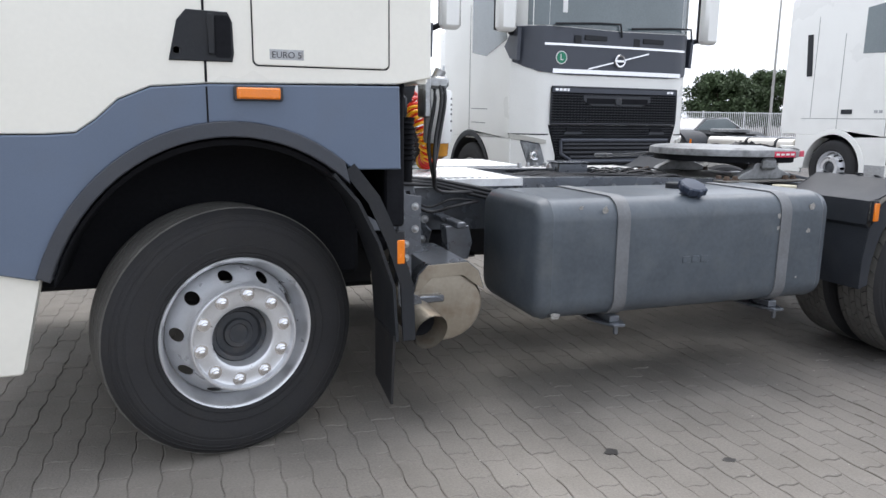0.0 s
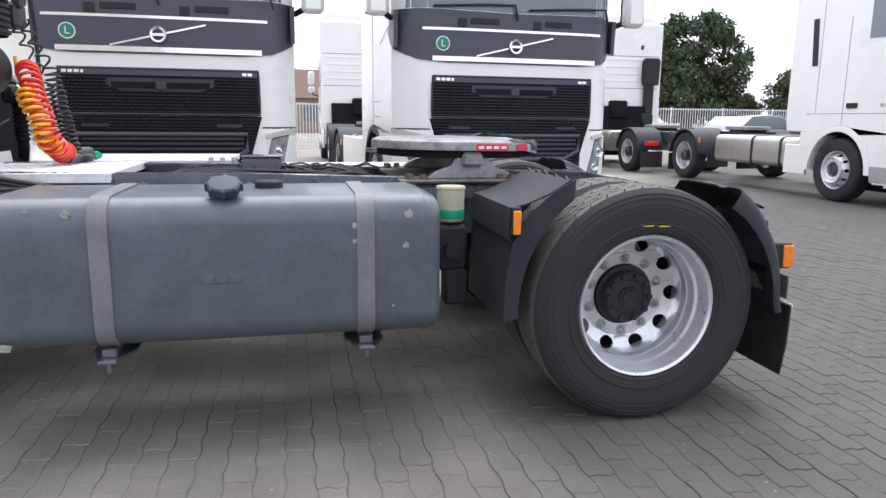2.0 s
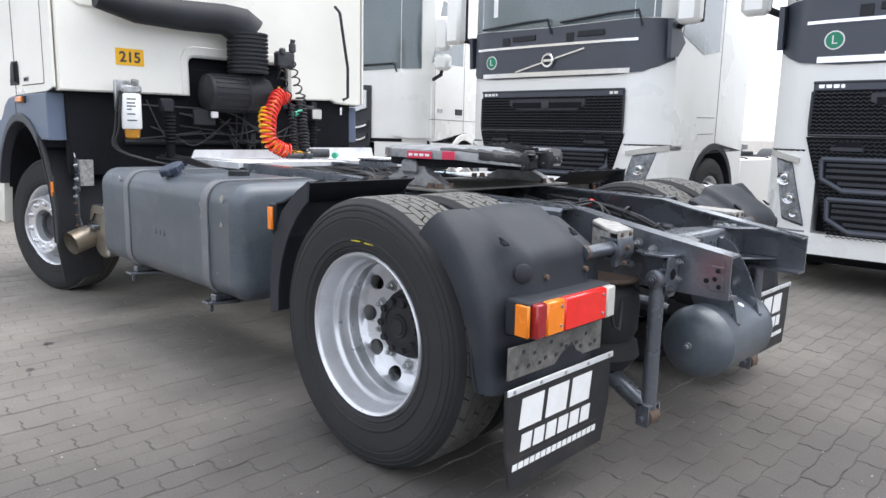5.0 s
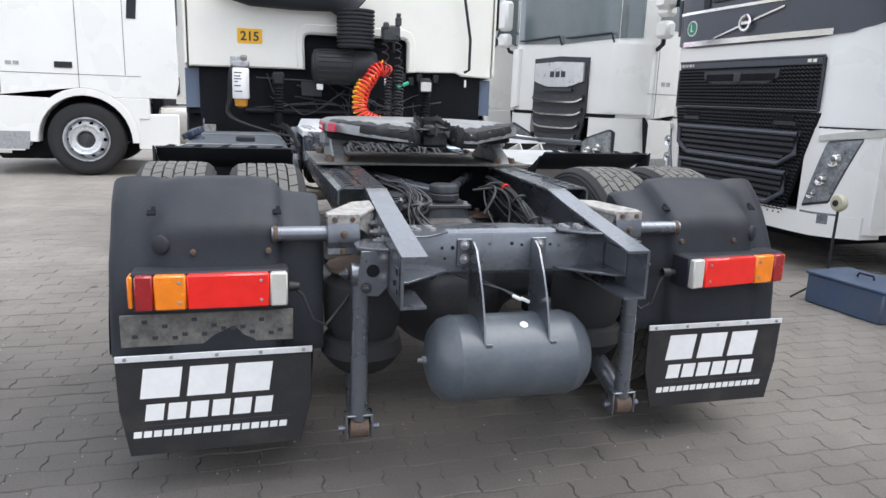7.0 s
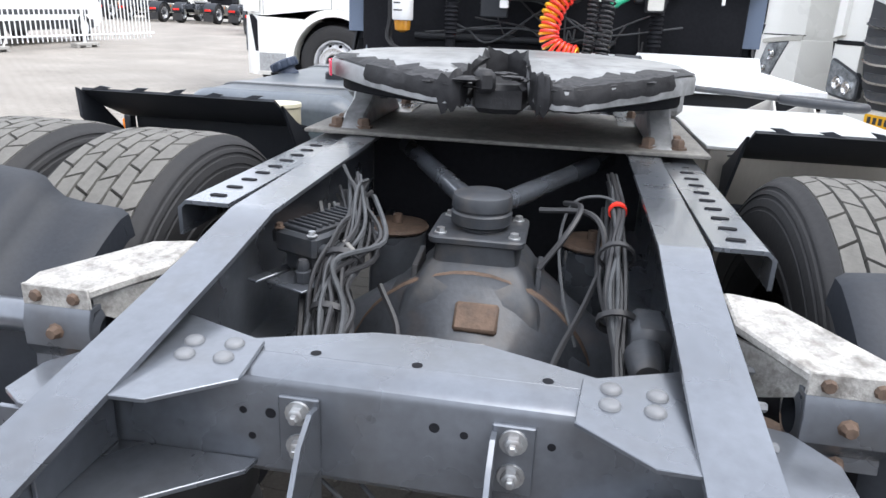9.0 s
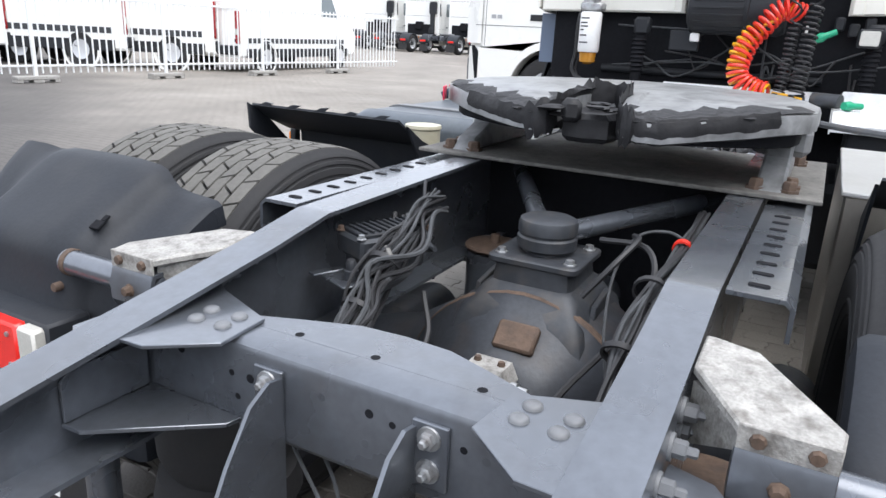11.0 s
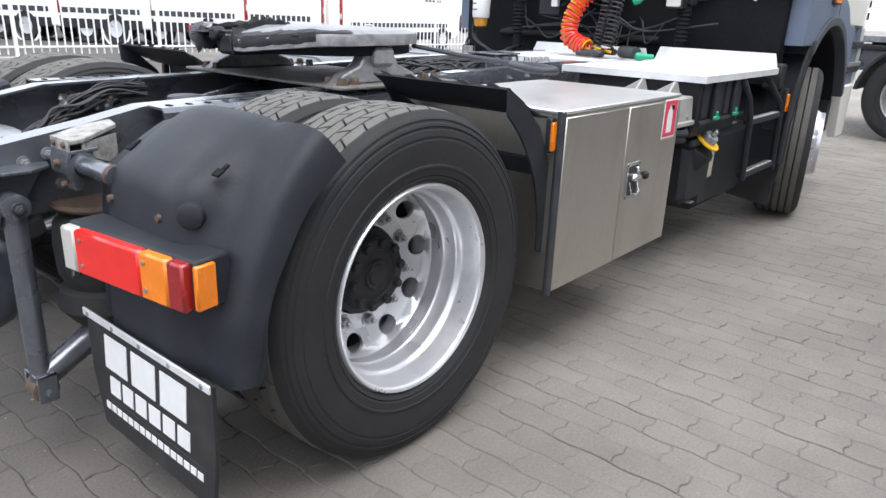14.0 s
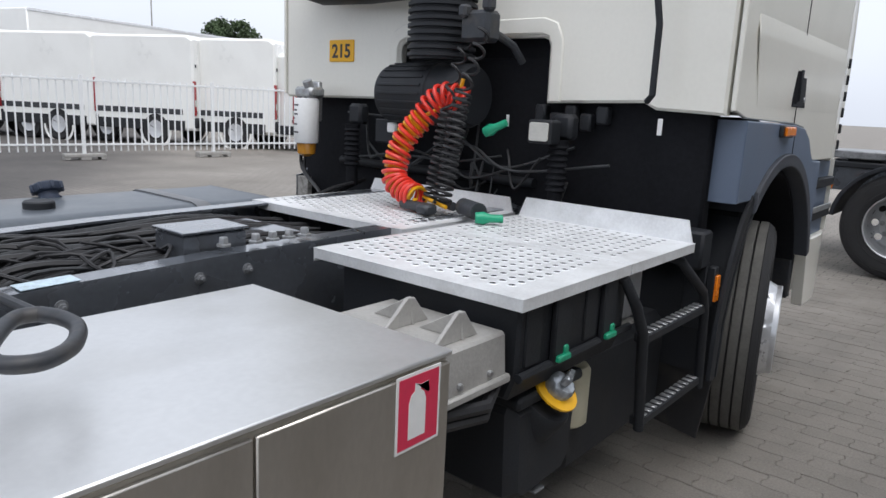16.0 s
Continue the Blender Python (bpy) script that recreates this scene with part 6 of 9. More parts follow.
ex = [(-0.024, -0.055), (0.024, -0.055), (0.024, 0.018), (0.018, 0.034), (0.008, 0.04), (0.008, 0.05), (0.03, 0.052), (0.034, 0.03), (0.028, 0.03), (0.024, 0.046), (-0.008, 0.056), (-0.008, 0.04), (-0.018, 0.034), (-0.024, 0.018)]
part("sticker_symbol", M().prism([(-1.40 - u, 0.845 + w) for u, w in ex], "y", 1.2163, 1.217), PRINT, fs)
cg = M().prism([(0.80, 0.905), (1.185, 0.905), (1.192, 0.898), (1.20, 0.80), (1.20, 0.786), (1.185, 0.786), (1.178, 0.80), (1.172, 0.885), (0.80, 0.885)], "x", -1.765, -1.535, 0.003)
cg.v = [(x, y - 0.03 if y > 1.1 else y, z) for x, y, z in cg.v]
cast = part("cast_bracket", cg, CASTGR, truck, "ribbed cast aluminium bracket", 30)
for y in (0.975, 1.125):
    part("bracket_fin", M().prism([(-1.545, 0.905), (-1.625, 0.972), (-1.65, 0.968), (-1.70, 0.905)], "y", y - 0.005, y + 0.005, 0.002), CASTGR, cast)
    part("bracket_fin", M().prism([(y - 0.12, 0.905), (y + 0.01, 0.905), (y + 0.002, 0.970), (y - 0.008, 0.970)], "x", -1.645, -1.637, 0.002), CASTGR, cast)
part("bracket_foot", M().box((-1.65, 1.165, 0.792), (0.25, 0.03, 0.022), 0.005), CASTGR, cast)
for x in (-1.59, -1.70):
    part("bracket_bolt", M().lathe([(0.0, 1.178), (0.008, 1.176), (0.01, 1.16)], (x, 0, 0.82), "y", 8), STEEL, cast)
part("slack_hose", M().tube([(-1.50, 1.14, 0.762), (-1.68, 1.18, 0.75), (-1.85, 1.10, 0.77)], 0.016, 8), CABLE, truck, "black hose under the cast bracket")
part("slack_hose", M().tube([(-1.50, 1.14, 0.735), (-1.68, 1.175, 0.722), (-1.85, 1.08, 0.74)], 0.014, 8), CABLE, truck)

# battery box, additive tank and step frame ahead of the locker
bb = part("battery_box", M().prism([(0.56, 0.985), (1.165, 0.985), (1.178, 0.97), (1.176, 0.79), (1.15, 0.715), (0.56, 0.715)], "x", -2.37, -1.80, 0.008), BLACKP, truck, "black battery box with ribbed cover", 30)
for i in range(4):
    part("cover_rib", M().box((-1.86 - i * 0.145, 1.176, 0.885), (0.07, 0.014, 0.17), 0.006), BLACKP, bb)
part("cover_rail", M().tube([(-1.80, 1.182, 0.782), (-2.40, 1.182, 0.782)], 0.012, 8), BLACKP, bb)
for x in (-1.98, -2.24):
    part("cover_strap", M().box((x, 1.186, 0.88), (0.075, 0.018, 0.20), 0.007), BLACKP, bb)
    part("cover_clip", M().box((x, 1.200, 0.796), (0.06, 0.016, 0.018), 0.005), GREEN, bb, "green clip")
    part("clip_tongue", M().box((x - 0.015, 1.196, 0.81), (0.02, 0.012, 0.03), 0.004), GREEN, bb)
at = part("additive_tank", M().prism([(-2.20, 0.665), (-2.215, 0.64), (-2.20, 0.42), (-2.15, 0.375), (-1.93, 0.365), (-1.885, 0.40), (-1.87, 0.64), (-1.885, 0.665)], "y", 0.62, 1.135, 0.03), BLACKP, truck, "black additive tank with a yellow-ringed cap", 30)
part("tank_neck", M().lathe([(0.080, -0.09), (0.080, -0.012), (0.072, 0.0), (0.0, 0.0)], (0, 0, 0), "z", 20).moved(pose(-2.03, 1.135, 0.645, -38)), BLACKP, at)
part("tank_rim", M().prism(rounded(-2.21, 0.655, -1.875, 0.69, 0.015), "y", 0.63, 1.145, 0.008), BLACKP, at)
part("cap_ring", M().lathe([(0.03, 0.0), (0.068, 0.002), (0.068, 0.009), (0.03, 0.011)], (0, 0, 0), "z", 20).moved(pose(-2.03, 1.155, 0.675, -38)), YELLOW, at, "yellow ring")
part("tank_cap", M().lathe([(0.04, 0.0), (0.041, 0.028), (0.035, 0.036), (0.0, 0.038)], (0, 0, 0), "z", 12).moved(pose(-2.03, 1.159, 0.680, -38)), LAMPGL, at, "grey twist cap")
part("cap_grip", M().box((0, 0, 0.05), (0.075, 0.02, 0.03), 0.007).moved(pose(-2.03, 1.159, 0.680, -38, 0, 20)), LAMPGL, at)
part("tank_strap", M().box((-2.04, 0.88, 0.365), (0.05, 0.50, 0.008), 0.002), STRAPM, at)
part("beige_canister", M().lathe([(0.0, 0.44), (0.065, 0.44), (0.075, 0.45), (0.075, 0.62), (0.065, 0.635), (0.0, 0.635)], (-2.34, 1.02, 0.0), "z", 20), GREASEP, truck, "beige plastic canister")
stp = part("access_steps", M().tube([(-2.30, 0.72, 0.965), (-2.30, 1.12, 0.965), (-2.305, 1.20, 0.945), (-2.36, 1.218, 0.86), (-2.43, 1.218, 0.76), (-2.475, 1.218, 0.43)], 0.017, 10), BLACKP, truck, "black tube frame with two access steps")
part("step_post", M().tube([(-2.70, 1.05, 0.97), (-2.78, 1.18, 0.93), (-2.93, 1.218, 0.80), (-2.965, 1.218, 0.73), (-3.0, 1.218, 0.42)], 0.017, 10), BLACKP, stp)
for (xa, za), (xb, zb) in (((-2.45, 0.735), (-2.97, 0.735)), ((-2.48, 0.45), (-3.0, 0.45))):
    tr = part("step_tread", M().box(((xa + xb) / 2, 1.203, za), (xa - xb, 0.045, 0.03), 0.004), BLACKP, stp)
    for k in range(12):
        part("tread_stud", M().box((xb + 0.04 + k * (xa - xb - 0.08) / 11, 1.203, za + 0.016), (0.02, 0.036, 0.006), 0.002), STEEL, tr)
ad = part("shield_box", M().box((-2.62, 0.80, 0.83), (0.44, 0.46, 0.28), 0.02), RIMS, truck, "bright embossed shield box behind the steps")
for i in range(3):
    part("embossed_block", M().box((-2.55 - i * 0.085, 1.032, 0.865), (0.06, 0.006, 0.05), 0.004), RIMS, ad)
part("shield_flange", M().box((-2.58, 1.0, 0.685), (0.42, 0.09, 0.012), 0.003), CASTAL, ad)
# added block hides the ground so the space behind the steps stays dark
part("under_shield", M().box((-2.68, 0.74, 0.46), (0.78, 0.62, 0.42), 0.04), BLACKP, truck, "added black block that fills the dark space behind the steps")
part("marker_box", M().box((-3.0, 1.14, 0.94), (0.10, 0.10, 0.14), 0.01), BLACKP, truck, "black relay box behind the front mudguard")
part("marker_bracket", M().box((-3.04, 1.15, 0.76), (0.03, 0.08, 0.26), 0.004), BLACKP, truck)
mk = part("marker_lamp", M().box((-3.085, -1.235, 0.81), (0.034, 0.02, 0.13), 0.004), BLACKP, truck, "orange side marker lamp")
part("marker_lens", M().box((-3.085, -1.247, 0.795), (0.03, 0.012, 0.092), 0.004), ORANGE, mk)
mk = part("marker_lamp", M().box((-3.05, 1.205, 0.80), (0.04, 0.03, 0.15), 0.004), BLACKP, truck, "orange side marker lamp")
part("marker_lens", M().box((-3.05, 1.224, 0.795), (0.034, 0.012, 0.10), 0.004), ORANGE, mk)
for sg in (-1, 1):
    if sg > 0:
        continue
    mb = part("mudguard_bracket", M().prism([(-3.06, 1.0), (-3.045, 1.035), (-3.025, 1.0), (-2.965, 0.99), (-2.965, 0.78), (-3.005, 0.76), (-3.005, 0.60), (-2.965, 0.575), (-2.95, 0.52), (-3.03, 0.50), (-3.06, 0.56)], "y", sg * 1.12, sg * 1.112, 0.001), CHASSIS, truck, "grey mudguard bracket with bolts", 30)
    for x, z in ((-3.03, 0.80), (-3.03, 0.745), (-3.03, 0.70), (-3.025, 0.62), (-3.03, 0.55), (-2.99, 0.86), (-2.99, 0.95)):
        k = M()
        nut(k, (0, 0, 0), 0.011, 0.014)
        k.moved(pose(x, sg * 1.121, z))
        part("bracket_bolt", k, RUST if z < 0.72 else STEEL, mb)
    part("bracket_angle", M().box((-2.985, sg * 1.07, 0.90), (0.035, 0.09, 0.17), 0.004), CASTAL, mb)
    part("bracket_arm", M().box((-2.93, sg * 1.03, 0.555), (0.16, 0.12, 0.03), 0.006), CHASSIS, mb)
    # cast hanger on the rail
    hg = part("frame_hanger", M().prism([(-2.90, 0.97), (-2.80, 0.99), (-2.76, 0.80), (-2.70, 0.74), (-2.72, 0.66), (-2.78, 0.64), (-2.83, 0.70), (-2.86, 0.80)], "y", sg * 0.47, sg * 0.387, 0.008), CHASSIS, truck, "grey cast hanger on the frame rail", 30)
    part("hanger_slot", M().prism([(-2.85, 0.94), (-2.82, 0.945), (-2.795, 0.86), (-2.81, 0.85)], "y", sg * 0.4725, sg * 0.469), DARK, hg)
    for x, z in ((-2.86, 0.79), (-2.80, 0.795), (-2.755, 0.70), (-2.74, 0.80)):
        k = M()
        nut(k, (0, 0, 0), 0.014, 0.016)
        k.moved(pose(x, sg * 0.472, z))
        part("hanger_bolt", k, STEEL, hg)
    hl = part("heat_hanger", M().prism([(-2.72, 0.80), (-2.60, 0.80), (-2.58, 0.72), (-2.60, 0.64), (-2.70, 0.64)], "y", sg * 0.72, sg * 0.64, 0.004), CHASSIS, truck, "grey silencer hanger plate", 30)
    part("hanger_arm", M().box((-2.66, sg * 0.60, 0.81), (0.05, 0.35, 0.03), 0.006), CHASSIS, hl)
    ebx = part("elbow_clamp", M().prism([(-2.68, 0.76), (-2.50, 0.76), (-2.50, 0.68), (-2.55, 0.655), (-2.64, 0.66)], "y", sg * 0.17, sg * 0.05, 0.006), EXHAUST, truck, "stained exhaust flange box", 30)
    for x in (-2.56, -2.47):
        k = M()
        nut(k, (0, 0, 0), 0.009, 0.012)
        k.moved(pose(x - 0.06, sg * 0.171, 0.73))
        part("flange_bolt", k, STEEL, ebx)
    for k in range(2):
        y = sg * (0.50 + 0.035 * k)
        pts = [(-2.98, y, 0.98 - 0.03 * k), (-2.84, y - 0.02, 0.92 - 0.03 * k), (-2.72, y + 0.03, 0.86 - 0.02 * k), (-2.60, y, 0.90 - 0.03 * k), (-2.44, sg * 0.44, 0.88)]
        part("brake_hose", M().tube(spline(pts, 5), 0.008 if k % 2 else 0.006, 7), CABLE, truck)
    part("brake_cylinder", M().lathe([(0.0, -3.0), (0.05, -3.0), (0.07, -2.98), (0.075, -2.92), (0.07, -2.86), (0.05, -2.84), (0.0, -2.84)], (0, sg * 0.80, 0.62), "x", 20), HUBM, truck, "dark brake cylinder")

# silencer and tail pipe
si = part("silencer", M().lathe([(0.0, -1.05), (0.13, -1.052), (0.165, -1.045), (0.176, -1.03), (0.172, -1.02), (0.168, -0.40), (0.15, -0.38), (0.0, -0.38)], (-2.835, 0, 0.525), "y", 40), EXHAUST, truck, "stained steel exhaust silencer")
for q in si.data.vertices:
    q.co.z = 0.512 + (q.co.z - 0.525) * 0.9
part("tail_pipe", M().tube([(-2.99, -0.94, 0.53), (-2.985, -1.02, 0.505), (-2.965, -1.11, 0.475), (-2.945, -1.20, 0.45)], [0.070, 0.073, 0.075, 0.076], 28, False).tube([(-2.945, -1.199, 0.45), (-2.965, -1.11, 0.475), (-2.985, -1.02, 0.505)], [0.071, 0.070, 0.067], 28, False), EXHAUST, si, "rust-browned tail pipe")
# dark disc stands in for the shade inside the pipe
part("pipe_dark", M().lathe([(0.0, 0.0), (0.066, 0.0)], (0, 0, 0), "y", 20).moved(pose(-2.968, -1.10, 0.477, -15, 0, -12)), DARK, si)
hs = part("heat_shield", M().sheet([(-2.975, 0.585), (-2.955, 0.655), (-2.915, 0.695), (-2.74, 0.70), (-2.69, 0.66), (-2.665, 0.58)], "y", -1.06, -0.60, 0.004), CHASSIS, si, "dark stained heat shield", 30)
part("shield_front", M().prism([(-2.975, 0.585), (-2.955, 0.655), (-2.915, 0.695), (-2.74, 0.70), (-2.69, 0.66), (-2.665, 0.58), (-2.70, 0.60), (-2.76, 0.645), (-2.90, 0.642), (-2.94, 0.60)], "y", -1.066, -1.060, 0.001), EXHAUST, hs, "folded shield edge")
for x in (-2.93, -2.72):
    part("shield_bolt", M().lathe([(0.0, 0.008), (0.008, 0.007), (0.010, 0.0)], (x, -0.85, 0.695 - abs(x + 2.83) * 0.2), "z", 6), STEEL, hs)
part("exhaust_elbow", M().tube(spline([(-2.72, -0.42, 0.51), (-2.64, -0.30, 0.49), (-2.60, -0.20, 0.51), (-2.59, -0.13, 0.58), (-2.59, -0.11, 0.68)], 5), 0.052, 16), EXHAUST, truck, "rust-stained exhaust elbow")
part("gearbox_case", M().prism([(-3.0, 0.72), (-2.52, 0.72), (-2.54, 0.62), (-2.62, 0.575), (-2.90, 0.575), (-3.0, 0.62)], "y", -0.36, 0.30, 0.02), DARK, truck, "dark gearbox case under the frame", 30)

# grease reservoir and valve ahead of the left fender
gp = part("grease_reservoir", M().lathe([(0.0, 0.955), (0.062, 0.955), (0.064, 0.945), (0.06, 0.94), (0.06, 0.81), (0.05, 0.80), (0.0, 0.80)], (-0.735, -0.74, 0), "z", 24), GREASEP, truck, "translucent grease reservoir")
part("pump_body", M().box((-0.735, -0.74, 0.69), (0.13, 0.12, 0.2), 0.015).lathe([(0.0, -0.82), (0.04, -0.82), (0.045, -0.80), (0.045, -0.79)], (-0.735, 0, 0.68), "y", 14), BLACKP, gp)
part("support_foot", M().box((-0.72, -0.76, 0.52), (0.10, 0.10, 0.16), 0.01), BLACKP, truck)

# cables along the frame
rk = random.Random(11)
for k in range(30):
    y = -0.28 + k * 0.019
    pts = [(-2.2 + rk.uniform(0, 0.2), y, 0.93), (-1.8, y + rk.uniform(-0.05, 0.05), 0.955 + rk.uniform(0, 0.02)), (-1.4, y + rk.uniform(-0.08, 0.08), 0.94 + rk.uniform(0, 0.03)), (-1.1, y + rk.uniform(-0.08, 0.08), 0.95 + rk.uniform(0, 0.03)), (-0.95, y, 0.90)]
    part("cable", M().tube(spline(pts, 6), rk.choice((0.005, 0.0065, 0.010)), 6), CABLE if k % 4 else GREYCAB, truck)
for k in range(7):
    cx, cy, r = rk.uniform(-1.5, -1.0), rk.uniform(-0.1, 0.28), rk.uniform(0.06, 0.13)
    pts = [(cx + r * 1.5 * math.cos(a), cy + r * math.sin(a), 0.965 + 0.03 * math.sin(a * 2 + k)) for a in [q * 0.45 for q in range(12)]]
    part("cable_loop", M().tube(pts, 0.0055, 6), CABLE, truck)
part("gearbox_top", M().box((-1.75, 0.0, 0.76), (0.8, 0.5, 0.22), 0.05).box((-1.4, 0.05, 0.9), (0.3, 0.25, 0.06), 0.02), HUBM, truck, "dark gearbox between the rails")
part("prop_shaft", M().tube([(-1.4, 0, 0.70), (-0.15, 0, 0.52)], 0.055, 18), CHASSIS, truck, "propeller shaft")
part("rail_label", M().box((-1.085, 0.349, 0.9725), (0.13, 0.062, 0.002), 0.0006, Matrix.Rotation(radians(1.7), 3, "Y")), LABELB, truck, "pale blue printed label on the rail")
part("mid_cross_member", M().box((-1.95, 0, 0.90), (0.12, 0.75, 0.12), 0.01), CHASSIS, truck, "", 30)
part("mid_cross_member", M().box((-1.25, 0, 0.85), (0.10, 0.75, 0.14), 0.01), CHASSIS, truck, "", 30)
jb = part("junction_box", M().prism([(-1.66, 0.14), (-1.46, 0.14), (-1.46, 0.29), (-1.66, 0.29)], "z", 0.94, 1.03, 0.008), CHASSIS, truck, "grey steel junction box on the frame")
part("box_lid", M().box((-1.56, 0.215, 1.034), (0.215, 0.165, 0.008), 0.003), CHASSIS, jb)
for x, y, z in ((-1.72, 0.34, 1.0), (-1.66, 0.34, 1.0), (-1.78, 0.34, 1.0), (-1.84, 0.34, 1.0), (-1.70, 0.20, 1.0), (-1.56, 0.33, 1.0)):
    part("deck_bolt", M().lathe([(0.0, 0.026), (0.012, 0.026), (0.014, 0.02), (0.014, 0.008), (0.022, 0.006), (0.022, 0.0)], (x, y, z - 0.005), "z", 6), STEEL, truck)
for k in range(3):
    pts = [(-2.95, -0.55 - 0.03 * k, 1.02 - 0.012 * k), (-2.7, -0.50, 1.0 - 0.014 * k), (-2.45, -0.46, 0.95 - 0.02 * k), (-2.15, -0.44, 0.88 - 0.02 * k)]
    part("frame_hose", M().tube(pts, 0.010, 8), CABLE, truck)

# loose wires in front of the black shield
rw = random.Random(19)
for k in range(16):
    y0, y1 = rw.uniform(-0.75, 0.75), rw.uniform(-0.75, 0.8)
    z0, z1 = rw.uniform(1.05, 1.40), rw.uniform(1.02, 1.40)
    ym = (y0 + y1) / 2
    pts = [(-3.03, y0, z0), (-2.97, y0 + (ym - y0) * 0.5, min(z0, z1) - rw.uniform(-0.05, 0.12)), (-2.95, ym, min(z0, z1) - rw.uniform(-0.08, 0.14)), (-2.98, y1, z1)]
    part("wall_wire", M().tube(spline(pts, 6), rw.choice((0.004, 0.006, 0.009)), 6), GREYCAB if k % 3 else CABLE, truck)
for k in range(5):
    y = 0.45 + 0.07 * k
    part("relay", M().box((-3.0, y, 1.40 - 0.03 * (k % 2)), (0.05, 0.05, 0.07), 0.008), BLACKP, truck)
part("wire_tag", M().box((-2.965, 0.30, 1.36), (0.004, 0.014, 0.05), 0.001), PRINT, truck, "white wire tag")
part("wire_tag", M().box((-2.955, 0.98, 1.37), (0.004, 0.018, 0.06), 0.001), PRINT, truck, "white wire tag")
part("pot_label", M().lathe([(0.0602, 0.815), (0.061, 0.818), (0.061, 0.852), (0.0602, 0.855)], (-0.735, -0.74, 0), "z", 24), GREEN, gp, "green label band")

# ---- parked trucks ----


def bow(x):
    """How far a rounded cab front lies back at x."""
    a = abs(x)
    return 0.02 * (a / 0.9) ** 2 + max(0.0, a - 0.9) ** 2 * 2.6


def panel(xs, lo, hi, proud, th=0.03, lean=0.0):
    """A panel on the rounded front: between heights lo(x) and hi(x), standing proud of it."""
    m = M()
    n = len(xs)
    for layer in (0, th):
        for fn in (lo, hi):
            m.v += [(x, bow(x) - proud + layer + lean * (fn(x) - 1.2), fn(x)) for x in xs]
    for i in range(n - 1):
        m.f += [(i, i + 1, n + i + 1, n + i), (2 * n + i, 3 * n + i, 3 * n + i + 1, 2 * n + i + 1), (i, 2 * n + i, 2 * n + i + 1, i + 1), (n + i, n + i + 1, 3 * n + i + 1, 3 * n + i)]
    m.f += [(0, n, 3 * n, 2 * n), (n - 1, 3 * n - 1, 4 * n - 1, 2 * n - 1)]
    return m


def span(a, b, n=12):
    return [a + (b - a) * k / n for k in range(n + 1)]


def plan_outline(w, length, front=bow, k=1.0):
    xs = span(-w, w, 16)
    return [(x, front(x) * k) for x in xs] + [(w, length), (-w, length)]


def simple_wheel(parent, x, y, right, deep):
    ob = part("wheel", rear_rim() if deep else front_rim(), RIMS, parent, "silver steel wheel")
    ob.matrix_basis = pose(x, y, 0.5, 0, 0, 90 if right else -90)
    part("tyre", tyre_mesh(blocks=False), RUBBER, ob, "black truck tyre")
    part("hub", M().lathe([(0.0, 0.0), (0.08, 0.0), (0.11, 0.02), (0.115, 0.3 if deep else 0.06)], (0, 0, 0), "y", 20), HUBM, ob)
    k = M()
    for i in range(10):
        a = i * math.tau / 10
        nut(k, (0.1675 * math.cos(a), 0.2225 if deep else 0.0, 0.1675 * math.sin(a)), 0.016, 0.026)
    part("wheel_nuts", k, STEEL, ob)
    return ob


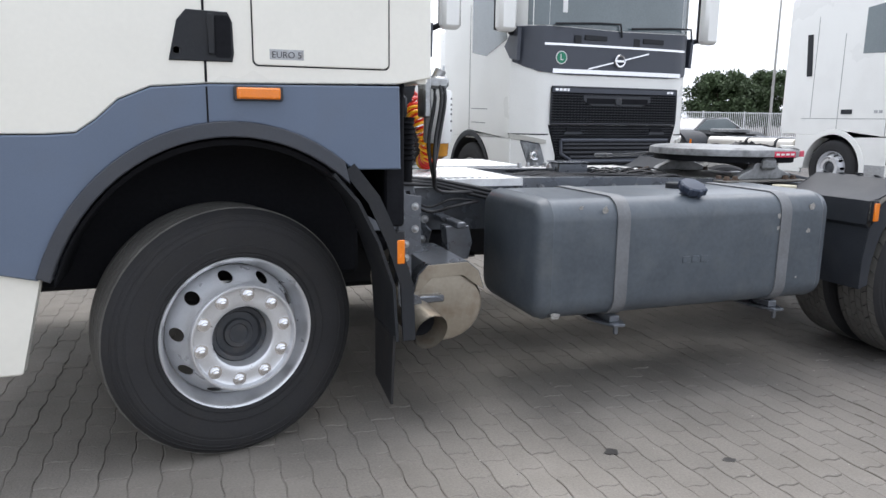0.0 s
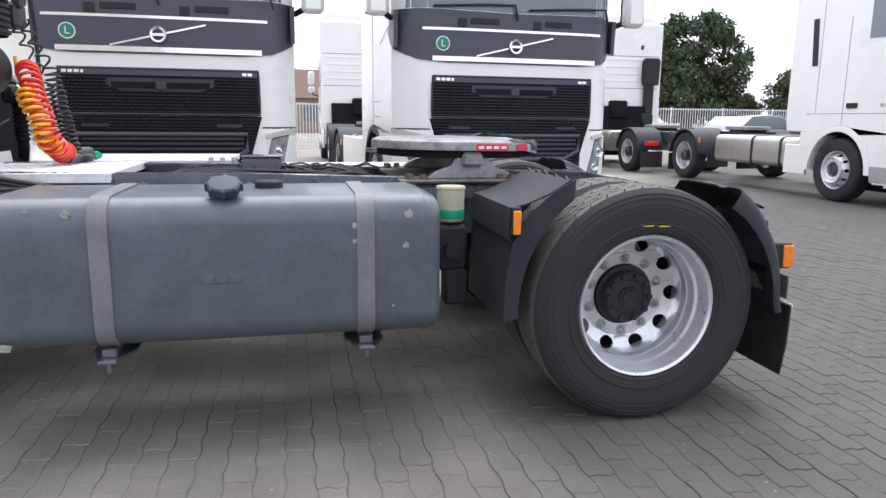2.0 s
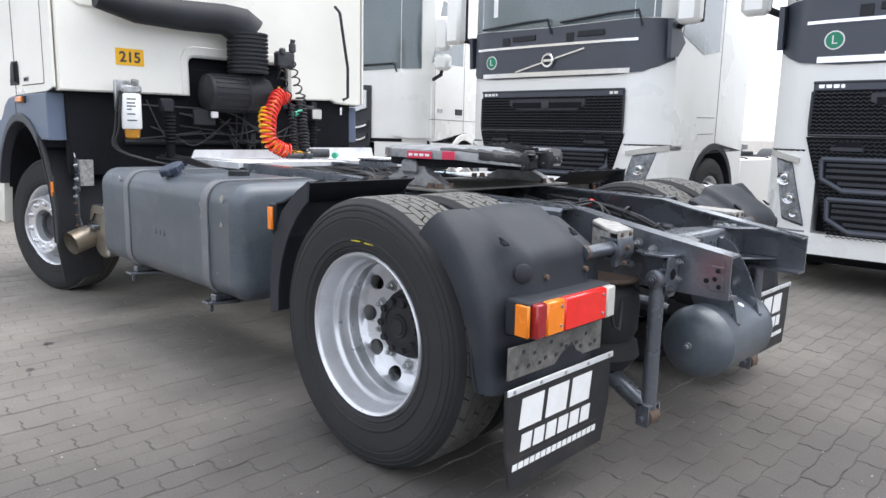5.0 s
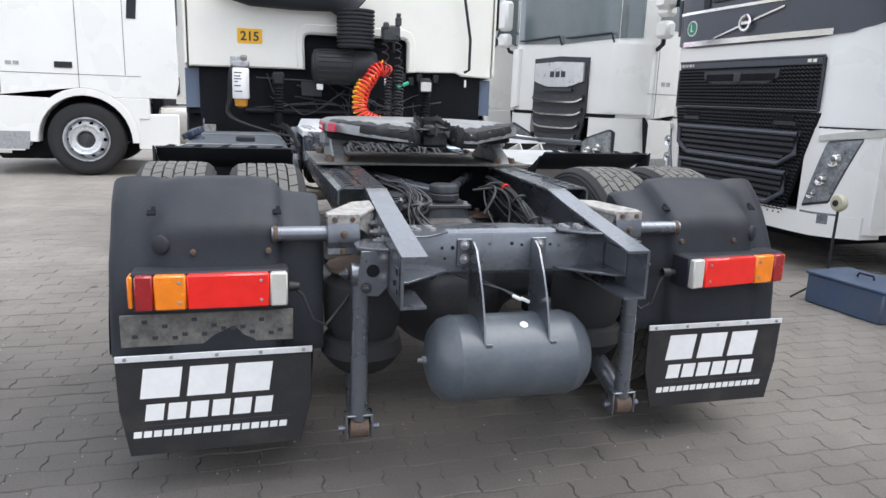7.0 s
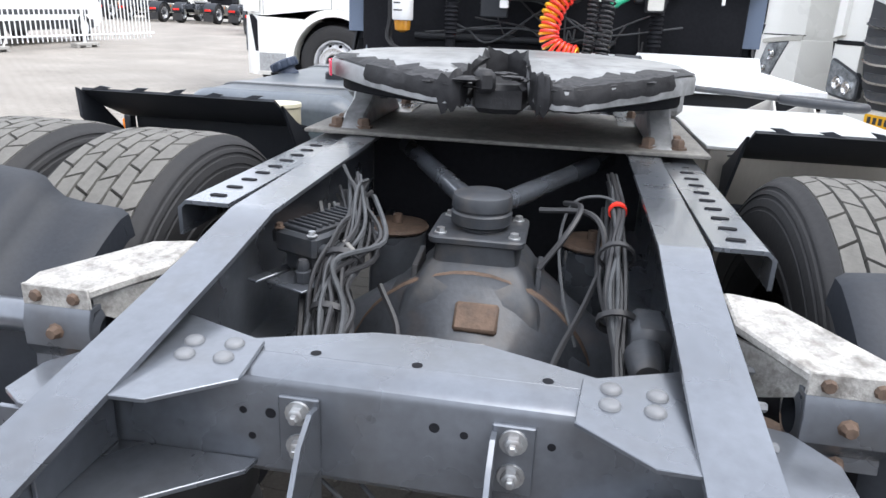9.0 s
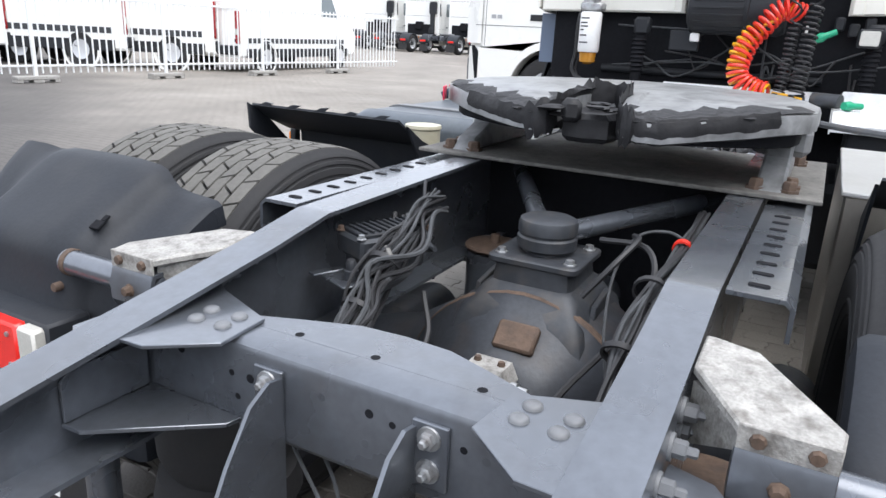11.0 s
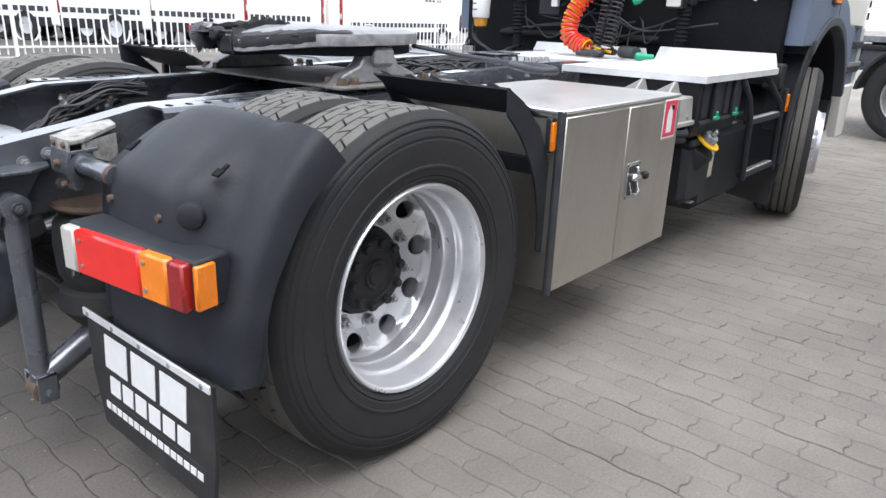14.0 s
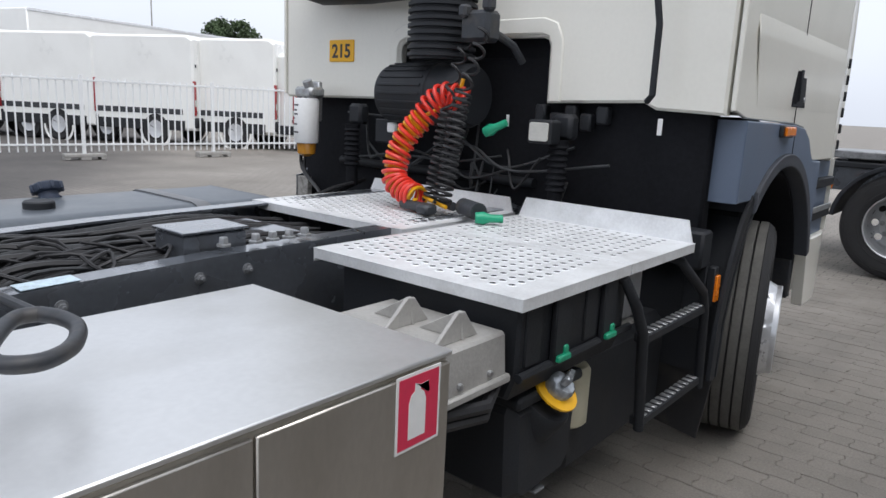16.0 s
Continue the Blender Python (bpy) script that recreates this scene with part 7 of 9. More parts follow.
def chassis_behind(t, wb, paint, tank_mat, rear=True, skirt=False):
    """Frame, wheels, tanks and rear fenders behind a cab; the front axle stands at y = 1.4."""
    for x in (-0.385, 0.385):
        part("frame_rail", M().box((x, 1.5 + wb / 2, 0.86), (0.08, 1.75 + wb, 0.26), 0.01), CHASSIS, t)
    for sg in (-1, 1):
        simple_wheel(t, sg * 1.24, 1.4, sg > 0, False)
        simple_wheel(t, sg * 1.215, 1.4 + wb, sg > 0, True)
        tk = part("fuel_tank", M().prism(rounded(0.55 if sg > 0 else -1.17, 0.45, 1.17 if sg > 0 else -0.55, 0.98, 0.10), "y", 2.35, 0.3 + wb, 0.03), tank_mat, t, "fuel tank")
        for y in (2.8, 3.6):
            part("tank_strap", M().prism(rounded(0.54 if sg > 0 else -1.18, 0.44, 1.18 if sg > 0 else -0.54, 0.99, 0.105), "y", y - 0.03, y + 0.03, 0.004), BLACKP, tk)
        f = M()
        ra = 1.4 + wb
        f.prism([(ra + 0.60 * math.cos(radians(a)), 0.5 + 0.58 * math.sin(radians(a))) for a in range(5, 176, 10)] + [(ra + 0.56 * math.cos(radians(a)), 0.5 + 0.54 * math.sin(radians(a))) for a in range(175, 4, -10)], "x", sg * 0.55, sg * 1.22, 0.006)
        part("rear_fender", f, FENDP, t, "black rear fender")
        part("mudflap", M().box((sg * 0.89, ra + 0.66, 0.33), (0.58, 0.012, 0.38), 0.003), FLAP, t)
        lp = part("rear_lamp", M().box((sg * 0.90, ra + 0.66, 0.70), (0.44, 0.07, 0.13), 0.01), BLACKP, t)
        part("red_lens", M().box((sg * 0.92, ra + 0.70, 0.70), (0.36, 0.03, 0.10), 0.006), RED, lp)
        part("marker_lens", M().box((sg * 1.225, ra - 0.62, 0.85), (0.02, 0.05, 0.10), 0.004), ORANGE, t)
    part("coupling_plate", M().prism([(0.45 * math.cos(radians(a)), 1.4 + wb - 0.5 + 0.45 * math.sin(radians(a))) for a in range(0, 360, 20)], "z", 1.06, 1.14, 0.01), GREASE, t, "black fifth wheel plate")
    part("mount_plate", M().box((0, 1.4 + wb - 0.5, 1.0), (0.9, 0.7, 0.06), 0.01).box((0, 1.4 + wb - 0.5, 1.05), (0.7, 0.3, 0.08), 0.01), BLACKP, t)
    if skirt:
        for sg in (-1, 1):
            part("side_skirt", M().box((sg * 1.20, 3.3, 0.66), (0.04, 2.0, 0.62), 0.01), paint, t, "white side skirt")
    part("cab_back_dark", M().box((0, 2.32, 1.25), (1.9, 0.16, 0.8), 0.02).box((0.1, 2.35, 1.55), (0.5, 0.3, 0.5), 0.05), DARK, t)


def fh_truck(at):
    """White long-haul truck with a slate windscreen band and a black mesh grille."""
    t = thing("parked_truck", "white long-haul tractor with a slate band and black mesh grille", "truck", at, "row of parked trucks")
    W = 1.235
    cb = M().prism(plan_outline(W, 2.25), "z", 1.06, 3.7, 0.02)
    cabo = part("cab", cb, WHITE, t, "white cab", 30)
    xs = span(-1.225, 1.225, 24)
    part("windscreen_band", panel(xs, lambda x: 1.80 + 0.10 * max(0, abs(x) - 0.75) + 0.9 * max(0, abs(x) - 1.0) ** 1.5 - 0.0, lambda x: 2.30 + 0.02 * abs(x), 0.012), CABLUE, cabo, "slate band under the windscreen", 30)
    ws = part("windscreen", panel(span(-1.12, 1.12, 20), lambda x: 2.31 + 0.02 * abs(x), lambda x: 3.2, 0.006), GLASS, cabo, "tinted windscreen", 30)
    part("sun_visor", panel(span(-1.15, 1.15, 20), lambda x: 3.2, lambda x: 3.4, 0.05), CABLUE, cabo)
    for x, s in ((-0.60, 1), (0.42, 1)):
        part("wiper_arm", M().tube([(x + 0.62, bow(x) - 0.03, 2.24), (x + 0.58, bow(x) - 0.05, 2.38), (x + 0.28, bow(x) - 0.05, 2.375), (x - 0.28, bow(x) - 0.045, 2.34)], 0.013, 6), BLACKP, ws, "black wiper")
    for x in (-0.33, 0.48):
        part("band_slot", M().box((x, bow(x) - 0.018, 2.215), (0.30, 0.014, 0.055), 0.006), BLACKP, cabo)
        part("band_step", M().box((x - 0.24, bow(x) - 0.016, 2.19), (0.09, 0.012, 0.09), 0.004), BLACKP, cabo)
    part("chrome_strip", panel(span(-0.88, 0.92, 14), lambda x: 1.815, lambda x: 1.862, 0.026, 0.02), CHROME, cabo, "chrome strip", 30)
    part("chrome_strip", panel(span(-0.98, 0.98, 14), lambda x: 2.115, lambda x: 2.14, 0.022, 0.02), CHROME, cabo, "", 30)
    part("diagonal_strip", panel(span(-0.42, 0.42, 8), lambda x: 1.972 + x * 0.24 - 0.008, lambda x: 1.972 + x * 0.24 + 0.008, 0.028, 0.02), CHROME, cabo, "", 30)
    bd = part("round_badge", M().lathe([(0.052, 0.0), (0.068, -0.004), (0.075, -0.014), (0.068, -0.022), (0.052, -0.02)], (0, -0.03, 1.972), "y", 28).box((0, -0.04, 1.972), (0.15, 0.01, 0.028), 0.003), CHROME, cabo, "plain chrome ring badge")
    lb = part("round_sticker", M().lathe([(0.0, -0.004), (0.072, -0.004), (0.072, 0.006)], (-0.77, bow(0.77) - 0.014, 1.985), "y", 28), PRINT, cabo, "round green and white sticker")
    part("green_field", M().lathe([(0.0, -0.006), (0.062, -0.006), (0.062, 0.0)], (-0.77, bow(0.77) - 0.014, 1.985), "y", 28), LGREEN, lb)
    fc = bpy.data.curves.new("sticker_letter", "FONT")
    fc.body, fc.size, fc.extrude, fc.align_x, fc.align_y = "L", 0.095, 0.001, "CENTER", "CENTER"
    fc.materials.append(PRINT)
    lo2 = new("sticker_letter", fc)
    lo2.matrix_basis = pose(-0.77, bow(0.77) - 0.022, 1.985, 90, 0, 0)
    lo2.parent = lb
    # grille in two fields of mesh
    def mesh_field(parent, z0, z1, half, proud):
        rows = int((z1 - z0) / 0.03)
        for i in range(rows):
            z = z0 + 0.02 + i * 0.03
            w = half(z)
            k = M()
            p = span(-w, w, int(w * 48) * 2)
            n = len(p)
            for layer in (0, 0.014):
                for dz in (-0.003, 0.003):
                    k.v += [(x, bow(x) - proud + layer, z + dz + (0.0065 if j % 2 else -0.0065)) for j, x in enumerate(p)]
            for j in range(n - 1):
                k.f += [(j, j + 1, n + j + 1, n + j), (j, 2 * n + j, 2 * n + j + 1, j + 1), (n + j, n + j + 1, 3 * n + j + 1, 3 * n + j)]
            part("mesh_slat", k, GRILLE, parent, "", 0)

    gr = part("upper_grille", panel(span(-0.88, 0.88, 14), lambda x: 1.255, lambda x: 1.665 - 0.01 * abs(x), 0.020), DARK, cabo, "black mesh upper grille", 30)
    rim_u = [(-0.88, 1.665), (0.88, 1.665), (0.885, 1.255), (-0.885, 1.255), (-0.88, 1.665)]
    part("grille_rim", M().tube([(x, bow(x) - 0.024, z) for a, b in zip(rim_u, rim_u[1:]) for x, z in [(a[0] + (b[0] - a[0]) * q / 6, a[1] + (b[1] - a[1]) * q / 6) for q in range(6)]], 0.012, 6), GRILLE, gr)
    part("name_bar", panel(span(-0.87, 0.87, 10), lambda x: 1.605, lambda x: 1.662, 0.030), CABLUE, gr, "", 30)
    for i in range(5):
        part("lettering_block", M().box((-0.82 + i * 0.052, bow(0.8) - 0.032, 1.634), (0.042, 0.006, 0.03), 0.003), CHROME, gr)
    for i in range(2):
        part("lettering_block", M().box((0.75 + i * 0.05, bow(0.8) - 0.032, 1.632), (0.042, 0.006, 0.028), 0.003), CHROME, gr)
    mesh_field(gr, 1.26, 1.605, lambda z: 0.875, 0.036)
    part("slot_surround", panel(span(-0.47, 0.47, 8), lambda x: 1.465 + max(0, abs(x) - 0.42) * 1.0, lambda x: 1.575, 0.042), GRILLE, gr, "", 30)
    for a in (-0.43, 0.05):
        part("vent_slot", panel(span(a, a + 0.38, 6), lambda x: 1.485, lambda x: 1.545, 0.045), DARK, gr, "", 30)
    part("slot_bridge", M().box((0, -0.05, 1.515), (0.085, 0.02, 0.075), 0.006), HUBM, gr)
    half_low = lambda z: 0.875 - max(0.0, 1.20 - z) * 0.27
    lg = part("lower_grille", panel(span(-0.90, 0.90, 24), lambda x: 0.42 + max(0, (abs(x) - 0.66)) * 3.4, lambda x: 1.24, 0.014), DARK, cabo, "black lower grille with two bar frames", 30)
    mesh_field(lg, 0.44, 1.235, half_low, 0.028)
    for sg in (-1, 1):
        part("side_slot", panel([sg * x for x in span(0.50, 0.68, 4)], lambda x: 1.165, lambda x: 1.21, 0.038), DARK, lg, "", 30)
        part("slot_lip", panel([sg * x for x in span(0.48, 0.71, 4)], lambda x: 1.135, lambda x: 1.165, 0.045), GRILLE, lg, "", 30)
    for zc, w, h in ((0.947, 0.76, 0.122), (0.63, 0.69, 0.125)):
        fr = [(-w, zc + h), (w, zc + h), (w - 0.01, zc - h * 0.25), (w - 0.17, zc - h), (-w + 0.17, zc - h), (-w + 0.01, zc - h * 0.25), (-w, zc + h)]
        part("bar_void", panel(span(-w + 0.01, w - 0.01, 16), lambda x: zc - h + max(0, abs(x) - w + 0.18) * 0.6, lambda x: zc + h, 0.040), DARK, lg, "", 30)
        part("bar_frame", M().tube([(x, bow(x) - 0.052, z) for x, z in fr], 0.021, 8), CABLUE, lg, "slate grille frame")
        for dz in (-0.065, -0.015, 0.035, 0.08):
            ww = w - (0.13 if dz < -0.05 else 0.04)
            part("bar_slat", panel(span(-ww, ww, 10), lambda x: zc + dz - 0.012, lambda x: zc + dz + 0.012, 0.052, 0.014), GRILLE, lg, "", 30)
        part("bar_low", panel(span(-w + 0.17, w - 0.17, 8), lambda x: zc - h - 0.012, lambda x: zc - h + 0.028, 0.06, 0.03), CABLUE, lg, "", 30)
    for sg in (-1, 1):
        cr = [x * sg for x in span(0.80, 1.235, 10)]
        part("bumper_corner", panel(cr, lambda x: 0.34, lambda x: 1.128, 0.005, 0.25), WHITE, cabo, "white bumper corner", 30)
        hx = [x * sg for x in span(0.855, 1.155, 30)]
        fin = lambda x: min(0.52 + (abs(x) - 0.85) * 3.7, 1.03 + (abs(x) - 0.98) * 0.2)
        fout = lambda x: max(0.515 + (abs(x) - 0.85) * 0.25, 0.56 + (abs(x) - 1.04) * 4.2)
        hb = part("lamp_surround", panel(hx, lambda x: min(fout(x), fin(x) - 0.004), fin, 0.010, 0.05), GRILLE, cabo, "dark headlamp surround", 30)
        ho = part("headlamp", panel(hx, lambda x: min(fout(x) + 0.02, fin(x) - 0.016), lambda x: fin(x) - 0.012, 0.018, 0.03), LAMPGL, hb, "clear headlamp", 30)
        for x, z, r in ((1.045, 0.90, 0.055), (0.985, 0.74, 0.045), (0.935, 0.62, 0.03)):
            part("projector", M().lathe([(0.0, -0.012), (r * 0.45, -0.02), (r * 0.75, -0.012), (r * 0.85, -0.024), (r, -0.026), (r * 1.08, 0.0)], (sg * x, bow(x) - 0.018, z), "y", 20), CHROME, ho)
            part("projector_eye", M().lathe([(0.0, -0.028), (r * 0.3, -0.024), (r * 0.5, -0.012)], (sg * x, bow(x) - 0.018, z), "y", 14), GLASS, ho)
        part("lamp_brow", panel([x * sg for x in span(0.93, 1.235, 8)], lambda x: 1.035 + (abs(x) - 0.95) * 0.16, lambda x: 1.075 + (abs(x) - 0.95) * 0.22, 0.028, 0.05), CLEAR, hb, "long clear brow lamp", 30)
        part("fog_lamp", panel([x * sg for x in span(0.84, 1.10, 5)], lambda x: 0.40, lambda x: 0.485, 0.014, 0.03), LAMPGL, cabo, "", 30)
        part("corner_gap", panel([x * sg for x in span(0.90, 1.236, 6)], lambda x: 1.125, lambda x: 1.14, 0.006, 0.02), DARK, cabo, "", 30)
        # side: window, quarter trim, mirror, arch
        part("side_window", M().prism([(0.42, 2.2), (0.95, 2.05), (1.35, 2.12), (1.35, 2.95), (0.62, 2.95)], "x", sg * 1.236, sg * 1.24), GLASS, cabo, "side window")
        part("door_trim", M().prism([(0.18, 1.95), (0.34, 1.98), (0.48, 2.12), (0.40, 2.2), (0.3, 2.32), (0.16, 2.3)], "x", sg * 1.20, sg * 1.242), CABLUE, cabo, "slate trim under the window")
        mi = part("mirror", M().box((sg * 1.42, 0.12, 2.55), (0.22, 0.16, 0.62), 0.04), WHITE, cabo, "white door mirror")
        part("mirror_back", M().box((sg * 1.42, 0.21, 2.55), (0.20, 0.03, 0.58), 0.02), BLACKP, mi)
        part("mirror_arm", M().tube([(sg * 1.25, 0.3, 2.25), (sg * 1.36, 0.2, 2.3)], 0.03, 8), BLACKP, mi)
        part("mirror_arm", M().tube([(sg * 1.22, 0.3, 2.85), (sg * 1.36, 0.2, 2.82)], 0.03, 8), BLACKP, mi)
        aw = [(1.4 + 0.64 * math.cos(radians(a)), 0.5 + 0.66 * math.sin(radians(a))) for a in range(-5, 186, 10)]
        ain = [(1.4 + 0.57 * math.cos(radians(a)), 0.5 + 0.59 * math.sin(radians(a))) for a in range(185, -6, -10)]
        part("arch_trim", M().prism(aw + ain, "x", sg * 1.0, sg * 1.248, 0.004), BLACKP, cabo, "black arch trim", 30)
        lowf = [(0.30, 0.40), (0.30, 1.08), (2.24, 1.08), (2.24, 0.45), (2.08, 0.45)] + aw + [(0.70, 0.40)]
        part("lower_side", M().prism(lowf, "x", sg * 1.10, sg * 1.237, 0.004), WHITE, cabo, "white lower side panel", 30)
        for z, y0, y1 in ((1.42, 0.9, 1.35), (1.25, 0.95, 1.35)):
            part("side_crease", M().tube([(sg * 1.236, y0, z), (sg * 1.236, y1, z + 0.01)], 0.004, 5), HUBM, cabo)
        part("door_gap", M().box((sg * 1.2365, 1.42, 1.9), (0.003, 0.007, 1.6), 0.0005), HUBM, cabo)
    part("bumper_lip", panel(span(-1.2, 1.2, 20), lambda x: 0.30, lambda x: 0.47, 0.02, 0.2), WHITE, cabo, "white bumper lip", 30)
    for x in (0.52, 0.58, 0.64):
        part("bumper_screw", M().lathe([(0.0, -0.006), (0.008, -0.004), (0.008, 0.0)], (x, bow(x) - 0.02, 0.43), "y", 8), INK, cabo)
    # dark block in place of the shade under the cab
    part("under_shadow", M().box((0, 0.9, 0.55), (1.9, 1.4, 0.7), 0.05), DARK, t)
    part("roof", M().box((0, 1.3, 3.75), (2.3, 1.7, 0.3), 0.12), WHITE, cabo)
    part("paper_sheet", M().box((-0.62, bow(0.62) + 0.0, 2.58), (0.3, 0.006, 0.22), 0.001), PRINT, cabo, "paper sheet behind the glass")
    chassis_behind(t, 3.75, WHITE, STAINL, skirt=True)
    return t


def xf_truck(at, paint, group="row of parked trucks", label="white high-roof tractor unit with a chrome-barred grille", sill=2.12, door=1.30, wb=3.85):
    """High-roof tractor with chrome-barred grille, steel tanks and dark roof-side grille."""
    t = thing("parked_truck", label, "truck", at, group)
    cabo = part("cab", M().prism(plan_outline(1.24, 2.25, k=1.1), "z", 1.06, 3.95, 0.03), paint, t, "cab body", 30)
    part("windscreen", panel(span(-1.14, 1.14, 18), lambda x: 1.98 + 0.04 * abs(x), lambda x: 2.95, 0.006), GLASS, cabo, "tinted windscreen", 30)
    for x in (-0.5, 0.4):
        part("wiper_arm", M().tube([(x + 0.5, bow(x) - 0.03, 1.97), (x + 0.46, bow(x) - 0.05, 2.08), (x - 0.3, bow(x) - 0.05, 2.05)], 0.013, 6), BLACKP, cabo)
    gr = part("grille", panel(span(-0.50, 0.50, 20), lambda x: 0.50 + max(0, abs(x) - 0.22) * 1.1 + max(0, abs(x) - 0.40) * 3.0, lambda x: 1.83 - 0.05 * abs(x), 0.03), GRILLE, cabo, "black grille", 30)
    part("badge_plate", panel(span(-0.455, 0.455, 10), lambda x: 1.44 + 0.28 * max(0, abs(x) - 0.2), lambda x: 1.76 - 0.04 * abs(x), 0.065), RIMS, gr, "silver badge plate", 30)
    part("badge_slot", panel(span(-0.26, 0.26, 6), lambda x: 1.385, lambda x: 1.425, 0.06), HUBM, gr, "", 30)
    for i in range(3):
        part("lettering_block", M().box((-0.105 + i * 0.105, -0.068, 1.60), (0.075, 0.008, 0.075), 0.003), GRILLE, gr)
    for i, (z, w) in enumerate(((1.27, 0.465), (1.105, 0.455), (0.935, 0.42), (0.765, 0.37), (0.60, 0.29))):
        up = lambda x: 0.045 * (abs(x) / w) ** 6
        part("grille_bar", panel(span(-w, w, 16), lambda x: z - 0.02 + up(x), lambda x: z + 0.065 + 0.2 * up(x), 0.065, 0.045), HUBM, gr, "slate grille bar", 30)
        part("bar_edge", panel(span(-w, w, 16), lambda x: z - 0.032 + up(x), lambda x: z - 0.010 + up(x), 0.082, 0.03), CHROME, gr, "", 30)
    for sg in (-1, 1):
        part("bumper_corner", panel([x * sg for x in span(0.55, 1.24, 12)], lambda x: 0.34, lambda x: 1.08, 0.008, 0.3), paint, cabo, "bumper corner", 30)
        rnd_e = lambda x: 0.06 * max(0.0, (abs(abs(x) - 0.72) - 0.16) / 0.10) ** 2
        hx = [x * sg for x in span(0.46, 0.98, 16)]
        hb = part("lamp_surround", panel(hx, lambda x: 0.52 + 0.10 * (abs(x) - 0.46) + rnd_e(x), lambda x: 0.79 + 0.34 * (abs(x) - 0.46) - rnd_e(x), 0.018, 0.05), GRILLE, cabo, "dark headlamp surround", 30)
        ho = part("headlamp", panel([x * sg for x in span(0.49, 0.95, 16)], lambda x: 0.545 + 0.10 * (abs(x) - 0.46) + rnd_e(x), lambda x: 0.765 + 0.34 * (abs(x) - 0.46) - rnd_e(x), 0.03, 0.05), LAMPGL, hb, "clear headlamp", 30)
        for x, z, r in ((0.60, 0.66, 0.065), (0.76, 0.70, 0.065)):
            part("projector", M().lathe([(0.0, -0.012), (r * 0.45, -0.02), (r * 0.75, -0.012), (r * 0.85, -0.024), (r, -0.026), (r * 1.08, 0.0)], (sg * x, bow(x) - 0.03, z), "y", 18), CHROME, ho)
        part("fog_lamp", panel([x * sg for x in span(0.60, 0.86, 5)], lambda x: 0.37, lambda x: 0.44, 0.02, 0.03), LAMPGL, cabo, "", 30)
        part("corner_deflector", panel([x * sg for x in span(0.84, 1.235, 10)], lambda x: 1.13 + 0.25 * max(0, 1.0 - abs(x)), lambda x: 1.95, 0.05, 0.06), paint, cabo, "bulged corner deflector", 30)
        part("dark_gap", panel([x * sg for x in span(0.50, 0.95, 6)], lambda x: 1.075, lambda x: 1.12, 0.012, 0.03), DARK, cabo, "", 30)
        part("corner_gap", M().prism([(0.27, 0.62), (0.31, 0.62), (0.31, 1.02), (0.24, 1.10), (0.20, 1.10)], "x", sg * 1.236, sg * 1.2445), DARK, cabo)
        part("step_well", M().prism([(0.32, 0.36), (0.68, 0.36), (0.72, 0.60), (0.32, 0.60)], "x", sg * 1.236, sg * 1.2446), STEEL, cabo, "metal step recess")
        part("side_window", M().prism([(0.32, sill), (door, sill + 0.03), (door, sill + 0.78), (0.62, sill + 0.82)], "x", sg * 1.241, sg * 1.245), GLASS, cabo, "side window")
        aw = [(1.4 + 0.70 * math.cos(radians(a)), 0.46 + 0.74 * math.sin(radians(a))) for a in range(0, 181, 10)]
        ain = [(1.4 + 0.60 * math.cos(radians(a)), 0.46 + 0.64 * math.sin(radians(a))) for a in range(180, -1, -10)]
        part("arch_trim", M().prism(aw + ain, "x", sg * 1.0, sg * 1.255, 0.006), paint, cabo, "arch lip", 30)
        # dark fill imitates the shade inside the wheel arch
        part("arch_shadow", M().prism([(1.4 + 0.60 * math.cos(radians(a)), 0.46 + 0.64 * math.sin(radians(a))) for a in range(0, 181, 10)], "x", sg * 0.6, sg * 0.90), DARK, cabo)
        lowf = [(0.30, 0.40), (0.30, 1.08), (2.24, 1.08), (2.24, 0.80), (2.10, 0.80)] + aw + [(0.68, 0.40)]
        part("lower_side", M().prism(lowf, "x", sg * 1.10, sg * 1.242, 0.006), paint, cabo, "lower side panel", 30)
        part("side_skirt", M().box((sg * 1.20, 2.35, 0.62), (0.05, 0.55, 0.5), 0.02), paint, cabo)
        part("door_gap", M().box((sg * 1.2415, 1.36, 2.0), (0.003, 0.007, 1.7), 0.0005).box((sg * 1.2415, 0.40, 1.6), (0.003, 0.007, 1.0), 0.0005).box((sg * 1.2415, 1.2, 1.38), (0.003, 1.9, 0.007), 0.0005).box((sg * 1.2415, 1.95, 2.3), (0.003, 0.007, 1.8), 0.0005), HUBM, cabo)
        part("door_handle", M().box((sg * 1.245, 1.18, 1.50), (0.02, 0.22, 0.08), 0.01), BLACKP, cabo, "black door handle")
        for i in range(2):
            part("lettering_block", M().box((sg * 1.2425, 0.52 + i * 0.09, 1.50), (0.003, 0.07, 0.05), 0.001), STEEL, cabo)
        if sill > 2.3:
            part("side_deflector", M().prism([(2.24, 1.09), (2.60, 1.09), (2.64, 1.30), (2.62, 3.55), (2.24, 3.75)], "x", sg * 1.205, sg * 1.238, 0.008), paint, cabo, "white side deflector behind the cab", 30)
        part("roof_side_grille", M().prism([(2.00, 2.15), (2.12, 2.15), (2.18, 2.9), (2.06, 2.9)], "x", sg * 1.242, sg * 1.25), BLACKP, cabo, "black slatted side grille")
